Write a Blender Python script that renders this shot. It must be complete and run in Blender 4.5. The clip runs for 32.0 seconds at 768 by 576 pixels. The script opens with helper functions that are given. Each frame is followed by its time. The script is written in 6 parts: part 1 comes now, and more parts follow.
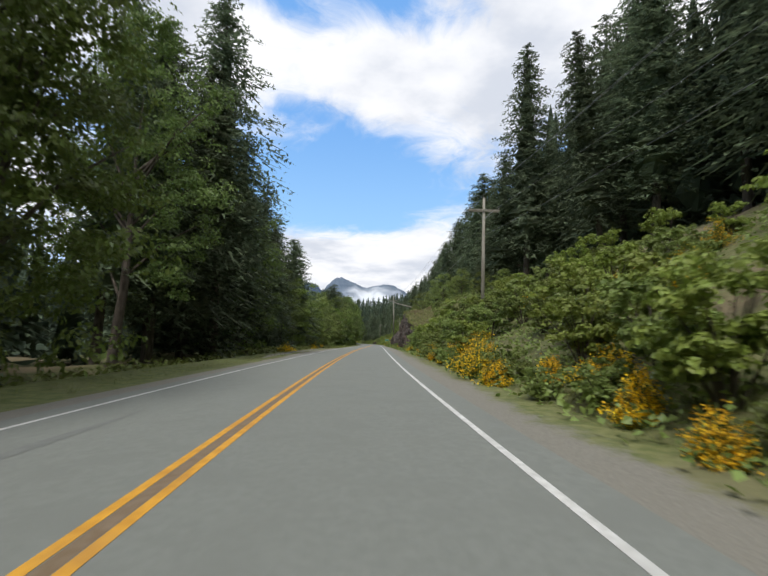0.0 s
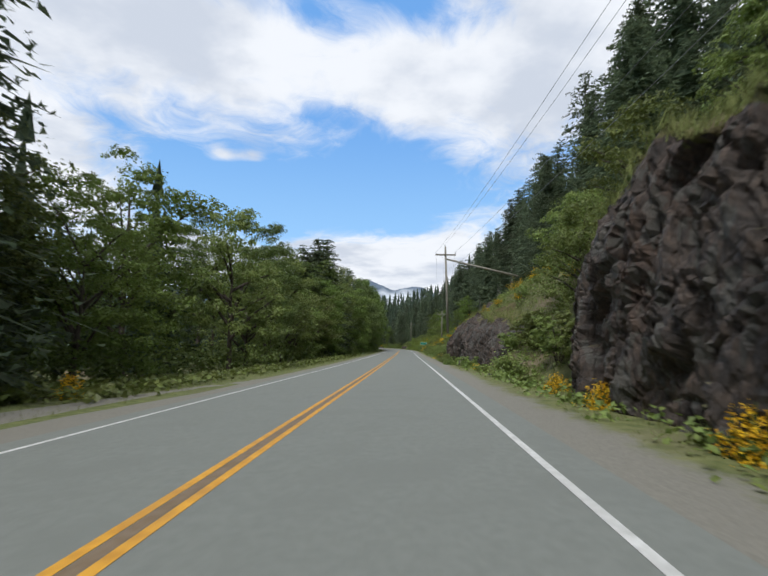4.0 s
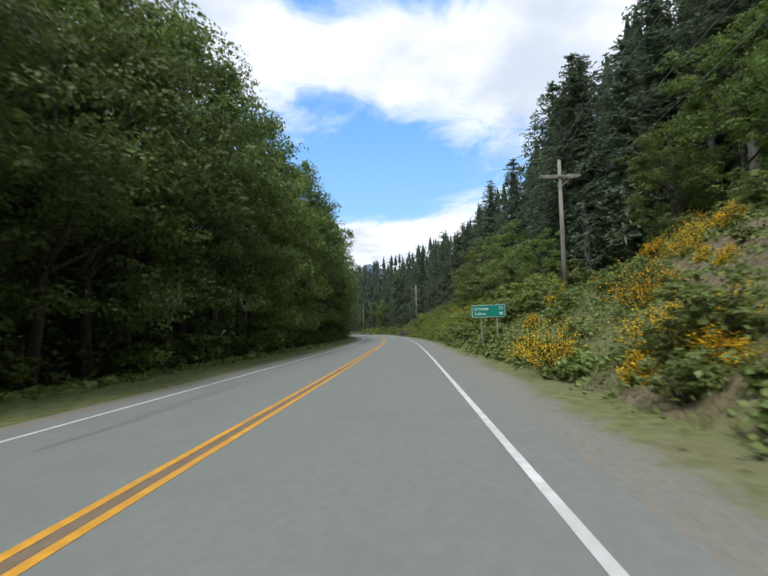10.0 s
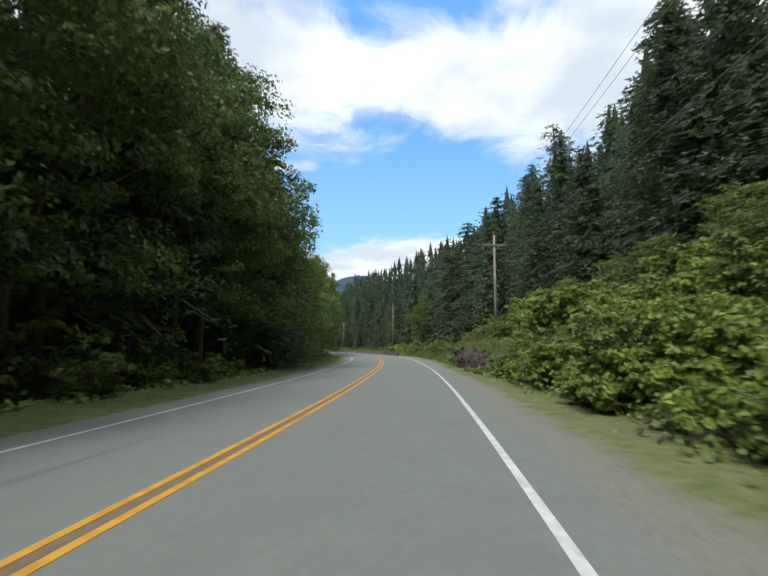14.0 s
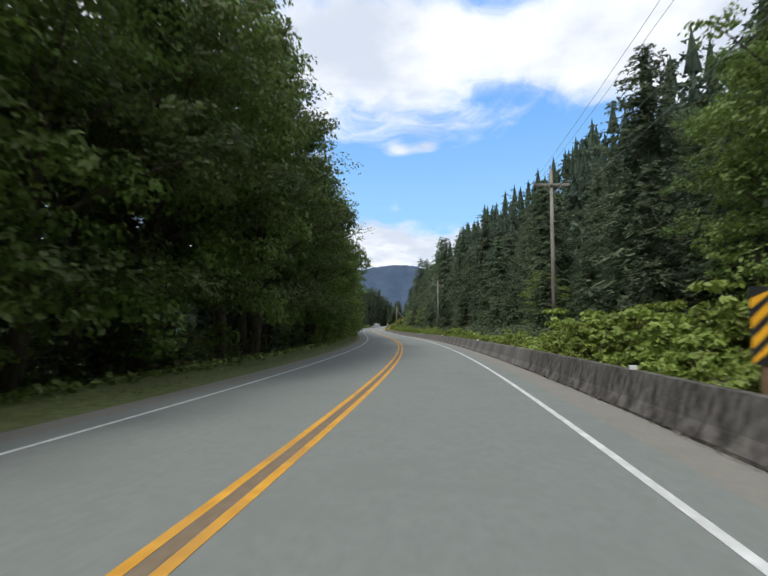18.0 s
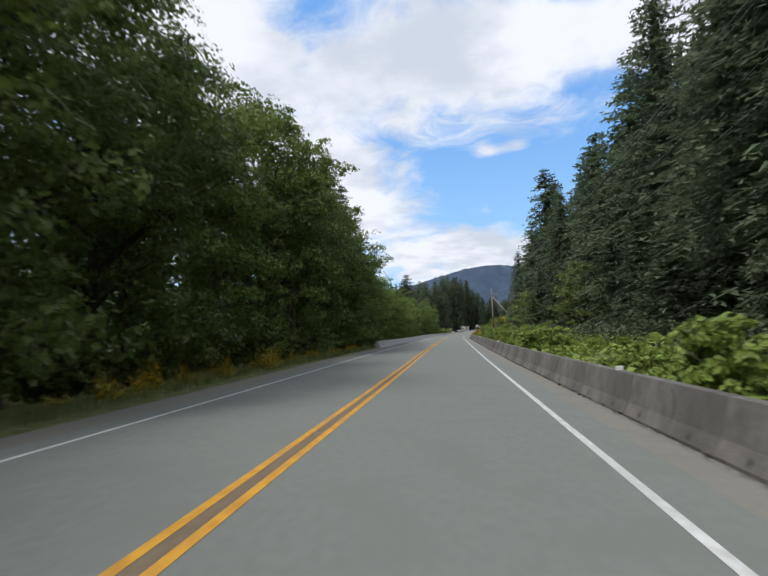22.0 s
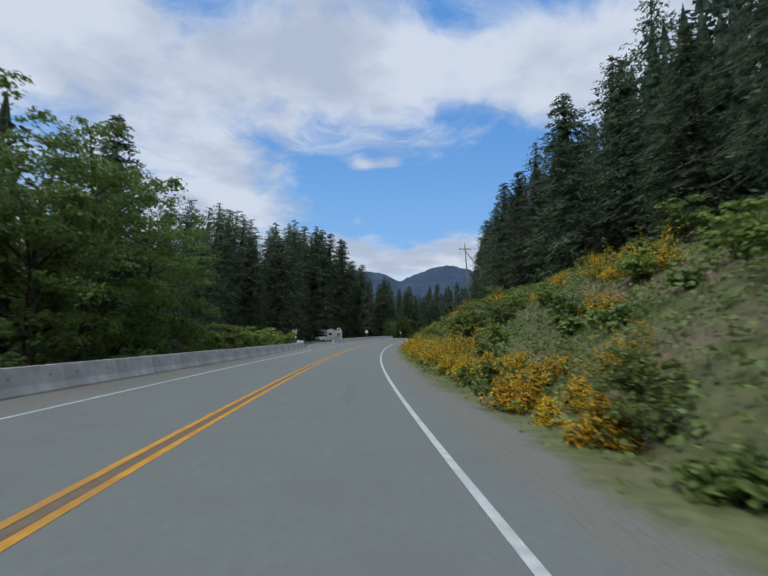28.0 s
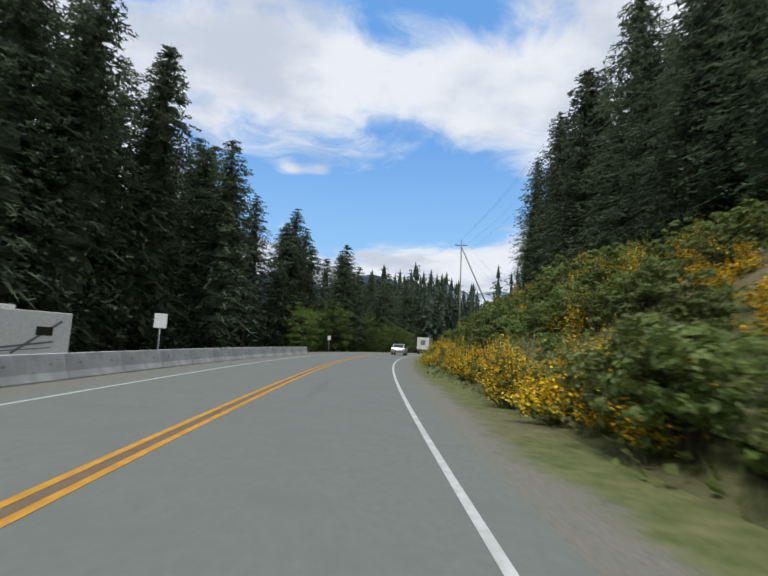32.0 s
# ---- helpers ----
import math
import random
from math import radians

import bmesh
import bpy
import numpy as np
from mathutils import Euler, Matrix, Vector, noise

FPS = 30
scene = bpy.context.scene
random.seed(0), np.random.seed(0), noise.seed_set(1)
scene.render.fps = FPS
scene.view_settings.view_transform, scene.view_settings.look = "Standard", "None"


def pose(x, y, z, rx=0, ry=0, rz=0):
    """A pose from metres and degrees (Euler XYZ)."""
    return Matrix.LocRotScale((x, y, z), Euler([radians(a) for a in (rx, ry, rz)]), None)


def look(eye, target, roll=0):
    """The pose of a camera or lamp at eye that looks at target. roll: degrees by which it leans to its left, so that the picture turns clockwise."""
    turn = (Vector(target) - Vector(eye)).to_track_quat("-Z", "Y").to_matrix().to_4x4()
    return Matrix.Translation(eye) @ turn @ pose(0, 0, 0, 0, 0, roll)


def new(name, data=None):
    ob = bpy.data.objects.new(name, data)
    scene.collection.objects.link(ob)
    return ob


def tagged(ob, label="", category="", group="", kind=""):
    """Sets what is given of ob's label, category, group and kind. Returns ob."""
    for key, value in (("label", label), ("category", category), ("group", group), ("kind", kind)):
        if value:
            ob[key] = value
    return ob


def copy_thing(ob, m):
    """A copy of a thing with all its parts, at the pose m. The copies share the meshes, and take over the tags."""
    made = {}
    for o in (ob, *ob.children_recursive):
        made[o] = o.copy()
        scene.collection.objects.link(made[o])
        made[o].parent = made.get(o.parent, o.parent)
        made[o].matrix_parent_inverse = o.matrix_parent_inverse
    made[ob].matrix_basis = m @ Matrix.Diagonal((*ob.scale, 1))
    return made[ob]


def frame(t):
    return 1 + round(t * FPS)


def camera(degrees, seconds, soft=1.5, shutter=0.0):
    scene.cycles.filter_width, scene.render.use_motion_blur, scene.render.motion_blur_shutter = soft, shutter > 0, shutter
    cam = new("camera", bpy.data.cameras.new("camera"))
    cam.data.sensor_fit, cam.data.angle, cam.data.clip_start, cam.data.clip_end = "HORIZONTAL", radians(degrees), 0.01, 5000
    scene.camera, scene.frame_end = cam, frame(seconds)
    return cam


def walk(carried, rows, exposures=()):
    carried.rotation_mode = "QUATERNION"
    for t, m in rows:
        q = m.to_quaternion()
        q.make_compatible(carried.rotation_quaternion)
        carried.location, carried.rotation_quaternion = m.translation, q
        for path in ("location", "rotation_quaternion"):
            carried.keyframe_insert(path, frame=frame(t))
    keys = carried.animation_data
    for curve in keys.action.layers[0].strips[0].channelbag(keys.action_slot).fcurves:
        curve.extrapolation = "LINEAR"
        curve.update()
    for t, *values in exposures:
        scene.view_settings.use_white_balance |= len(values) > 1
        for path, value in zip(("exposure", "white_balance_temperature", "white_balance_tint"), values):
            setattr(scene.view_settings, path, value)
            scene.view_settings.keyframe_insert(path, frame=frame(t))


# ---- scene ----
cam = camera(74.73, 32.0, soft=1.6, shutter=0.15)

# ---- the road's line: heading (degrees to the left), grade and cross fall (percent) every 30 m ----
STEP, S_MIN, S_MAX = 30.0, -30.0, 990.0
HEAD = [0.37, -2.94, -6.67, -8.34, -8.92, -8.95, -8.76, -8.8, -8.7, -8.45, -7.51, -5.22, -2.11, 1.75, 6.79, 11.45, 14.86, 17.0,
        17.31, 16.86, 16.78, 15.67, 13.92, 10.85, 7.62, 3.96, 0.52, -4.8, -10.4, -15.8, -20.2, -24.0, -27.2, -29.8, -32.0]
GRADE = [0.05, 0.12, 0.37, 0.2, -0.25, -0.84, -0.76, -0.59, -0.4, -0.54, -0.64, -0.4, -0.34, -0.37, -0.71, -0.49, -0.4, -0.27,
         0.35, 0.03, -0.1, 0.67, -0.03, 0.67, 1.59, 2.17, 1.98, 1.47, 1.1, 0.83, 0.63, 0.49, 0.4, 0.34, 0.31]
FALL = [1.85, 2.14, 2.78, 4.2, 4.06, 4.07, 4.17, 3.39, 3.04, 2.8, 2.96, 2.54, 1.98, 2.32, 2.05, 1.75, 1.92, 0.79,
        -0.06, 1.43, 1.64, 1.21, 0.78, 0.0, 0.46, -0.29, -0.53, -0.37, -0.25, -0.17, -0.12, -0.08, -0.06, -0.05, -0.04]
KNOT = np.arange(S_MIN, S_MAX + 1, STEP)
LINE_S = np.arange(-260.0, 1400.0, 1.0)
LINE_A = np.radians(np.interp(LINE_S, KNOT, HEAD))
LINE_X, LINE_Y = np.cumsum(-np.sin(LINE_A)), np.cumsum(np.cos(LINE_A))
LINE_Z = np.cumsum(np.where(LINE_S < 0, 0.0, np.interp(LINE_S, KNOT, GRADE) / 100))
at_zero = int(np.searchsorted(LINE_S, 0))
LINE_X, LINE_Y, LINE_Z = LINE_X - LINE_X[at_zero], LINE_Y - LINE_Y[at_zero], LINE_Z - LINE_Z[at_zero]


def place(s, lat, z=0.0):
    """World points at s metres along the road, lat metres to the right of its middle, z above its middle."""
    s, lat = np.asarray(s, float), np.asarray(lat, float)
    a = np.interp(s, LINE_S, LINE_A)
    return np.stack(np.broadcast_arrays(np.interp(s, LINE_S, LINE_X) + lat * np.cos(a), np.interp(s, LINE_S, LINE_Y) + lat * np.sin(a),
                                        np.interp(s, LINE_S, LINE_Z) + z), -1)


def heading(s):
    return float(np.degrees(np.interp(s, LINE_S, LINE_A)))


# ---- the camera's drive: seconds, metres along the road, metres right of its middle, yaw, pitch, roll ----
EYE = 1.377
DRIVE = [
    (0.0, 28.21, 1.73, -9.54, 5.95, -1.94),
    (0.5, 37.88, 1.83, -9.93, 6.01, -1.78),
    (1.0, 47.55, 1.90, -9.80, 6.26, -1.91),
    (1.5, 57.22, 1.94, -9.63, 6.97, -1.79),
    (2.0, 66.89, 1.97, -9.60, 6.74, -2.15),
    (2.5, 76.54, 1.95, -9.20, 6.54, -2.61),
    (3.0, 86.17, 1.93, -8.02, 6.07, -3.70),
    (3.5, 95.76, 1.95, -6.76, 6.43, -2.08),
    (4.0, 105.36, 1.98, -6.23, 6.24, -1.30),
    (4.5, 114.95, 2.01, -5.91, 5.57, -0.65),
    (5.0, 124.49, 2.06, -5.77, 4.83, -0.17),
    (5.5, 133.97, 2.12, -5.80, 4.41, 0.07),
    (6.0, 143.40, 2.18, -6.02, 4.16, 0.26),
    (6.5, 152.76, 2.13, -6.00, 3.91, -0.04),
    (7.0, 162.09, 2.18, -6.37, 3.96, -0.49),
    (7.5, 171.46, 2.12, -5.86, 4.31, -1.23),
    (8.0, 180.91, 2.19, -5.62, 4.12, -1.94),
    (8.5, 190.48, 2.19, -5.03, 4.58, -0.31),
    (9.0, 200.15, 2.28, -4.48, 4.59, 0.14),
    (9.5, 209.87, 2.32, -4.45, 4.23, 0.81),
    (10.0, 219.61, 2.46, -5.73, 4.56, 0.99),
    (10.5, 229.34, 2.51, -6.97, 5.31, 1.56),
    (11.0, 239.09, 2.72, -7.91, 6.20, 1.58),
    (11.5, 248.90, 2.65, -8.48, 7.08, 1.09),
    (12.0, 258.81, 2.79, -7.77, 7.12, 1.07),
    (12.5, 268.88, 2.57, -7.06, 6.73, 0.40),
    (13.0, 279.11, 2.58, -4.81, 6.26, 0.79),
    (13.5, 289.53, 2.50, -2.18, 6.03, 0.38),
    (14.0, 300.15, 2.62, 0.29, 6.58, -0.17),
    (14.5, 310.95, 2.41, 2.27, 7.32, -1.01),
    (15.0, 321.94, 2.34, 4.05, 7.34, -0.92),
    (15.5, 333.12, 2.19, 5.79, 6.92, -1.15),
    (16.0, 344.33, 2.06, 7.44, 6.45, -1.15),
    (16.5, 355.62, 1.96, 9.97, 5.67, -0.99),
    (17.0, 366.98, 1.88, 12.36, 4.92, -0.76),
    (17.5, 378.45, 1.81, 13.61, 4.55, -0.54),
    (18.0, 389.96, 1.74, 14.26, 4.39, -0.19),
    (18.5, 401.67, 1.87, 15.47, 3.99, -0.84),
    (19.0, 413.51, 1.96, 17.24, 4.03, -0.47),
    (19.5, 425.46, 1.99, 18.90, 4.30, -0.53),
    (20.0, 437.47, 2.07, 20.57, 4.79, 0.18),
    (20.5, 449.50, 2.03, 21.61, 5.14, 0.31),
    (21.0, 461.53, 2.02, 22.09, 5.05, 0.73),
    (21.5, 473.54, 1.99, 23.43, 5.14, 0.80),
    (22.0, 485.52, 1.94, 24.96, 5.13, 1.22),
    (22.5, 497.47, 1.95, 23.89, 5.49, 0.92),
    (23.0, 509.37, 1.86, 22.82, 5.41, 0.12),
    (23.5, 521.28, 1.91, 21.03, 6.51, -0.16),
    (24.0, 533.25, 1.84, 19.97, 6.59, -0.21),
    (24.5, 545.31, 1.88, 19.38, 6.97, -0.25),
    (25.0, 557.38, 1.91, 18.88, 7.06, -0.45),
    (25.5, 569.49, 1.96, 18.13, 6.96, -0.86),
    (26.0, 581.63, 2.01, 17.34, 6.76, -1.28),
    (26.5, 593.80, 2.08, 16.71, 6.51, -1.48),
    (27.0, 606.00, 2.17, 15.78, 6.00, -1.53),
    (27.5, 618.21, 2.20, 13.48, 5.47, -0.76),
    (28.0, 630.36, 2.34, 9.73, 5.95, -1.04),
    (28.5, 642.41, 2.24, 8.19, 7.16, -0.98),
    (29.0, 654.41, 2.24, 8.22, 7.94, -1.17),
    (29.5, 666.34, 2.26, 9.04, 8.22, -1.83),
    (30.0, 678.24, 2.37, 8.17, 8.12, -2.62),
    (30.5, 690.19, 2.38, 6.35, 7.90, -3.18),
    (31.0, 702.22, 2.50, 4.47, 7.59, -3.66),
    (31.5, 714.36, 2.44, 2.40, 7.38, -3.29),
    (32.0, 726.52, 2.51, 0.52, 7.32, -3.18),
]
walk(cam, [(t, pose(*place(s, d, EYE), 90 + pitch, roll, yaw)) for t, s, d, yaw, pitch, roll in DRIVE],
     [(0.0, 0.2, 6500, 10), (3.0, 0.15, 6400, 9), (6.0, -0.05, 6100, 9), (8.0, 0.05, 6100, 9), (10.0, 0.3, 6150, 9), (12.0, 0.45, 6250, 7), (14.0, 0.3, 6250, 5), (15.5, 0.35, 6250, 7),
      (18.0, 0.25, 6250, 9), (19.0, 0.35, 6300, 9), (20.0, 0.4, 6300, 9), (21.0, 0.3, 6300, 10), (22.0, 0.1, 6250, 10), (23.0, 0.1, 6200, 10), (24.0, -0.02, 6150, 10), (27.0, -0.18, 6250, 9), (28.0, -0.38, 5700, 9), (29.0, -0.05, 5900, 8),
      (30.0, -0.02, 6050, 9), (31.0, -0.05, 6150, 9), (32.0, -0.05, 6200, 9)])

# ---- sky, sun ----
SUN_TO = Vector((-0.22, -0.52, 0.83)).normalized()
world = bpy.data.worlds.new("world")
scene.world = world
world.use_nodes = True


class Nodes:
    """A short way to write node trees."""

    def __init__(self, tree):
        self.tree = tree
        tree.nodes.clear()

    def add(self, kind, settings=None, **values):
        node = self.tree.nodes.new(kind)
        for key, value in (settings or {}).items():
            if key == "operation":
                node.operation = value
            elif key == "use_clamp":
                node.use_clamp = value
            elif key == "data_type":
                node.data_type = value
            elif key == "interpolation_type":
                node.interpolation_type = value
        for key, value in values.items():
            self.put(node.inputs[int(key[1:])] if key[0] == "i" and key[1:].isdigit() else node.inputs[key.replace("_", " ")], value)
        return node

    def put(self, socket, value):
        if isinstance(value, bpy.types.NodeSocket):
            self.tree.links.new(value, socket)
        elif isinstance(value, bpy.types.Node):
            self.tree.links.new(value.outputs[0], socket)
        else:
            socket.default_value = value

    def math(self, op, a, b=0.0, c=0.0, clamp=False):
        return self.add("ShaderNodeMath", {"operation": op, "use_clamp": clamp}, i0=a, i1=b, i2=c).outputs[0]

    def mix(self, fac, a, b):
        return self.add("ShaderNodeMix", {"data_type": "RGBA"}, i0=fac, i6=a, i7=b).outputs[2]

    def noise(self, vector, scale, detail=4.0, rough=0.55):
        return self.add("ShaderNodeTexNoise", None, Vector=vector, Scale=scale, Detail=detail, Roughness=rough).outputs[0]

    def step(self, x, lo, hi):
        node = self.add("ShaderNodeMapRange", {"interpolation_type": "SMOOTHSTEP"})
        for i, v in enumerate((x, lo, hi, 0.0, 1.0)):
            self.put(node.inputs[i], v)
        return node.outputs[0]


w = Nodes(world.node_tree)
sky = w.add("ShaderNodeTexSky")
sky.sky_type, sky.sun_disc = "NISHITA", False
sky.sun_elevation, sky.sun_rotation = math.asin(SUN_TO.z), math.atan2(SUN_TO.x, SUN_TO.y)
sky.altitude, sky.air_density, sky.dust_density, sky.ozone_density = 100.0, 1.0, 0.6, 1.6
way = w.add("ShaderNodeTexCoord").outputs["Generated"]
xyz = w.add("ShaderNodeSeparateXYZ", None, Vector=way)
azim = w.math("DEGREES", w.math("ARCTAN2", w.math("MULTIPLY", xyz.outputs[0], -1.0), xyz.outputs[1]))
elev = w.math("DEGREES", w.math("ARCSINE", xyz.outputs[2]))
flat = w.math("ADD", w.math("MAXIMUM", xyz.outputs[2], 0.0), 0.16)
deck = w.add("ShaderNodeCombineXYZ", None, X=w.math("DIVIDE", xyz.outputs[0], flat), Y=w.math("DIVIDE", xyz.outputs[1], flat), Z=0.3)
warp = w.add("ShaderNodeVectorMath", {"operation": "ADD"}, i0=deck, i1=w.add("ShaderNodeTexNoise", None, Vector=deck, Scale=1.7, Detail=3.0).outputs[1]).outputs[0]
big = w.noise(warp, 1.0, 3.0, 0.5)
fine = w.noise(warp, 2.6, 8.0, 0.62)
cover = w.math("ADD", w.math("MULTIPLY", w.math("SUBTRACT", big, 0.5), 0.9), w.math("MULTIPLY", w.math("SUBTRACT", fine, 0.5), 1.7))
cover = w.math("ADD", cover, w.math("MULTIPLY", w.step(elev, 17.0, 33.0), 0.62))
# openings (negative) and banks of cloud (positive): azimuth to the left, elevation, half widths, amount
for a0, e0, wa, we, amount in ((-7.0, 17.5, 9.5, 5.6, -0.78), (10.0, 16.0, 11.0, 5.6, -0.72), (-8.0, 8.5, 15.0, 3.7, 0.85), (12.6, 19.6, 2.0, 0.9, 0.80), (9.2, 20.0, 1.5, 0.7, 0.55),
                               (27.0, 15.0, 8.0, 5.0, 0.60), (15.0, 9.5, 7.0, 2.8, 0.62), (0.0, 24.8, 7.0, 1.5, -0.22), (-2.0, 8.0, 5.0, 3.0, 0.3),
                               (30.0, 35.0, 15.0, 5.0, -0.85), (-6.0, 36.5, 18.0, 5.5, -1.0), (10.0, 44.0, 40.0, 6.0, -0.7), (-20.0, 28.0, 10.0, 6.0, 0.25), (24.0, 21.0, 4.0, 1.3, -0.3)):
    ua = w.math("DIVIDE", w.math("SUBTRACT", azim, a0), wa)
    ue = w.math("DIVIDE", w.math("SUBTRACT", elev, e0), we)
    bell = w.math("EXPONENT", w.math("MULTIPLY", w.math("ADD", w.math("MULTIPLY", ua, ua), w.math("MULTIPLY", ue, ue)), -1.0))
    cover = w.math("ADD", cover, w.math("MULTIPLY", bell, amount))
veil = w.step(cover, -0.30, 0.36)
grey = w.noise(deck, 2.2, 5.0, 0.55)
cloud = w.mix(w.step(grey, 0.42, 0.66), (8.8, 8.9, 9.2, 1), (6.1, 6.5, 7.3, 1))
deep = w.mix(0.78, sky.outputs[0], w.mix(w.step(elev, 8.0, 27.0), (3.6, 6.6, 10.4, 1), (1.9, 4.5, 9.2, 1)))
w.put(w.add("ShaderNodeOutputWorld").inputs[0], w.add("ShaderNodeBackground", None, Color=w.mix(veil, deep, cloud), Strength=0.1))

sun = new("sun", bpy.data.lights.new("sun", "SUN"))
sun.data.energy, sun.data.angle, sun.data.color = 2.3, radians(14), (1.0, 0.97, 0.91)
sun.matrix_world = look((0, 0, 200), Vector((0, 0, 200)) - SUN_TO)

# ---- materials ----


def material(name, dark, light, scale=3.0, rough=0.85, bump=0.3, bump_scale=None, metal=0.0, big=None, stretch=None, island=0.0, own=0.0, thin=0.0, spec=0.3):
    """dark to light: the two base colours of the grain. big: a third colour in wide stains. island, own: variation from piece to piece and thing to thing.
    thin: the share of light that passes through a leaf."""
    m = bpy.data.materials.new(name)
    m.use_nodes = True
    n = Nodes(m.node_tree)
    where = n.add("ShaderNodeTexCoord").outputs["Object"]
    if stretch:
        where = n.add("ShaderNodeVectorMath", {"operation": "MULTIPLY"}, i0=where, i1=stretch).outputs[0]
    grain = n.noise(where, scale, 6.0, 0.62)
    colour = n.mix(n.step(grain, 0.3, 0.7), (*dark, 1), (*light, 1))
    if big:
        colour = n.mix(n.math("MULTIPLY", n.step(n.noise(where, scale * 0.11, 4.0), 0.48, 0.66), 0.75), colour, (*big, 1))
    if island or own:
        shade = n.math("ADD", 1.0 - (island + own) / 2, n.math("ADD", n.math("MULTIPLY", n.add("ShaderNodeNewGeometry").outputs["Random Per Island"], island),
                                                               n.math("MULTIPLY", n.add("ShaderNodeObjectInfo").outputs["Random"], own)))
        colour = n.add("ShaderNodeHueSaturation", None, Value=shade, Color=colour,
                       Hue=n.math("ADD", 0.5, n.math("MULTIPLY", n.math("SUBTRACT", shade, 1.0), 0.05))).outputs[0]
    skin = n.add("ShaderNodeBsdfPrincipled", None, Base_Color=colour, Metallic=metal,
                 Roughness=n.math("ADD", rough - 0.08, n.math("MULTIPLY", grain, 0.16)))
    skin.inputs["Specular IOR Level"].default_value = spec
    if bump:
        n.put(skin.inputs["Normal"], n.add("ShaderNodeBump", None, Strength=bump, Distance=0.05, Height=n.noise(where, bump_scale or scale * 4, 5.0)))
    out = skin.outputs[0]
    if thin:
        out = n.add("ShaderNodeMixShader", None, i0=thin, i1=out, i2=n.add("ShaderNodeBsdfTranslucent", None, Color=colour)).outputs[0]
    n.put(n.add("ShaderNodeOutputMaterial").inputs[0], out)
    return m


def plain(name, colour, rough=0.5, metal=0.0, spec=0.5):
    return material(name, [c * 0.88 for c in colour], [min(1, c * 1.06) for c in colour], 6.0, rough, 0.03, 60.0, metal, spec=spec)


ASPHALT = material("asphalt", (0.178, 0.189, 0.172), (0.208, 0.220, 0.201), 9.0, 0.90, 0.25, 90.0, big=(0.182, 0.192, 0.175))
PAVED = material("paved_shoulder", (0.205, 0.194, 0.165), (0.238, 0.224, 0.192), 12.0, 0.92, 0.3, 90.0, big=(0.200, 0.190, 0.165))
SHOULDER = material("shoulder_gravel", (0.182, 0.172, 0.146), (0.242, 0.228, 0.194), 22.0, 0.95, 0.4, 70.0, big=(0.20, 0.192, 0.165))
WHITE_LINE = material("white_line_paint", (0.46, 0.46, 0.44), (0.70, 0.70, 0.68), 7.0, 0.7, 0.1, 80.0, big=(0.5, 0.5, 0.48))
YELLOW_LINE = material("yellow_line_paint", (0.50, 0.24, 0.03), (0.70, 0.36, 0.04), 6.0, 0.7, 0.1, 80.0, big=(0.45, 0.24, 0.06))
WORN_GAP = material("worn_paint", (0.17, 0.12, 0.07), (0.22, 0.17, 0.12), 8.0, 0.85, 0.1, 80.0)
PATCH = material("tar_patch", (0.150, 0.157, 0.148), (0.184, 0.193, 0.180), 5.0, 0.8, 0.1, 80.0)
GROUND = material("ground_grass", (0.070, 0.085, 0.028), (0.160, 0.160, 0.068), 1.6, 0.95, 0.8, 9.0, big=(0.19, 0.145, 0.095))
# woodland green, darkened: shade under the far firs is put into the colour
WOODLAND = material("shaded_far_woodland", (0.028, 0.045, 0.024), (0.062, 0.088, 0.042), 0.09, 0.95, 0.0, big=(0.050, 0.066, 0.030))
VERGE = material("verge_grass", (0.085, 0.108, 0.032), (0.175, 0.190, 0.072), 3.4, 0.95, 0.9, 14.0, big=(0.130, 0.135, 0.060))


def verge_material():
    """Gravel that gives way to grass: the attribute is the distance outwards from the grass's edge, in metres."""
    m = bpy.data.materials.new("gravel_to_grass")
    m.use_nodes = True
    n = Nodes(m.node_tree)
    where = n.add("ShaderNodeTexCoord").outputs["Object"]
    reach = n.add("ShaderNodeAttribute")
    reach.attribute_name = "beyond"
    out = reach.outputs["Fac"]
    grain, stones = n.noise(where, 3.4, 6.0, 0.62), n.noise(where, 22.0, 6.0, 0.62)
    gravel = n.mix(n.step(stones, 0.3, 0.7), (0.182, 0.173, 0.147, 1), (0.242, 0.230, 0.196, 1))
    grass = n.mix(n.step(grain, 0.3, 0.7), (0.098, 0.118, 0.036, 1), (0.190, 0.196, 0.080, 1))
    grass = n.mix(n.math("MULTIPLY", n.step(n.noise(where, 0.4, 4.0), 0.48, 0.66), 0.45), grass, (0.175, 0.150, 0.095, 1))
    far = n.math("ADD", out, n.math("ADD", n.math("MULTIPLY", n.math("SUBTRACT", n.noise(where, 1.1, 4.0), 0.5), 1.1), n.math("MULTIPLY", n.math("SUBTRACT", n.noise(where, 9.0, 6.0, 0.7), 0.5), 1.0)))
    colour = n.mix(n.step(far, -0.30, 0.32), gravel, grass)
    skin = n.add("ShaderNodeBsdfPrincipled", None, Base_Color=colour, Roughness=0.95, Normal=n.add("ShaderNodeBump", None, Strength=0.6, Distance=0.05, Height=n.noise(where, 18.0, 5.0)))
    skin.inputs["Specular IOR Level"].default_value = 0.3
    n.put(n.add("ShaderNodeOutputMaterial").inputs[0], skin)
    return m


VERGE_BLEND = verge_material()


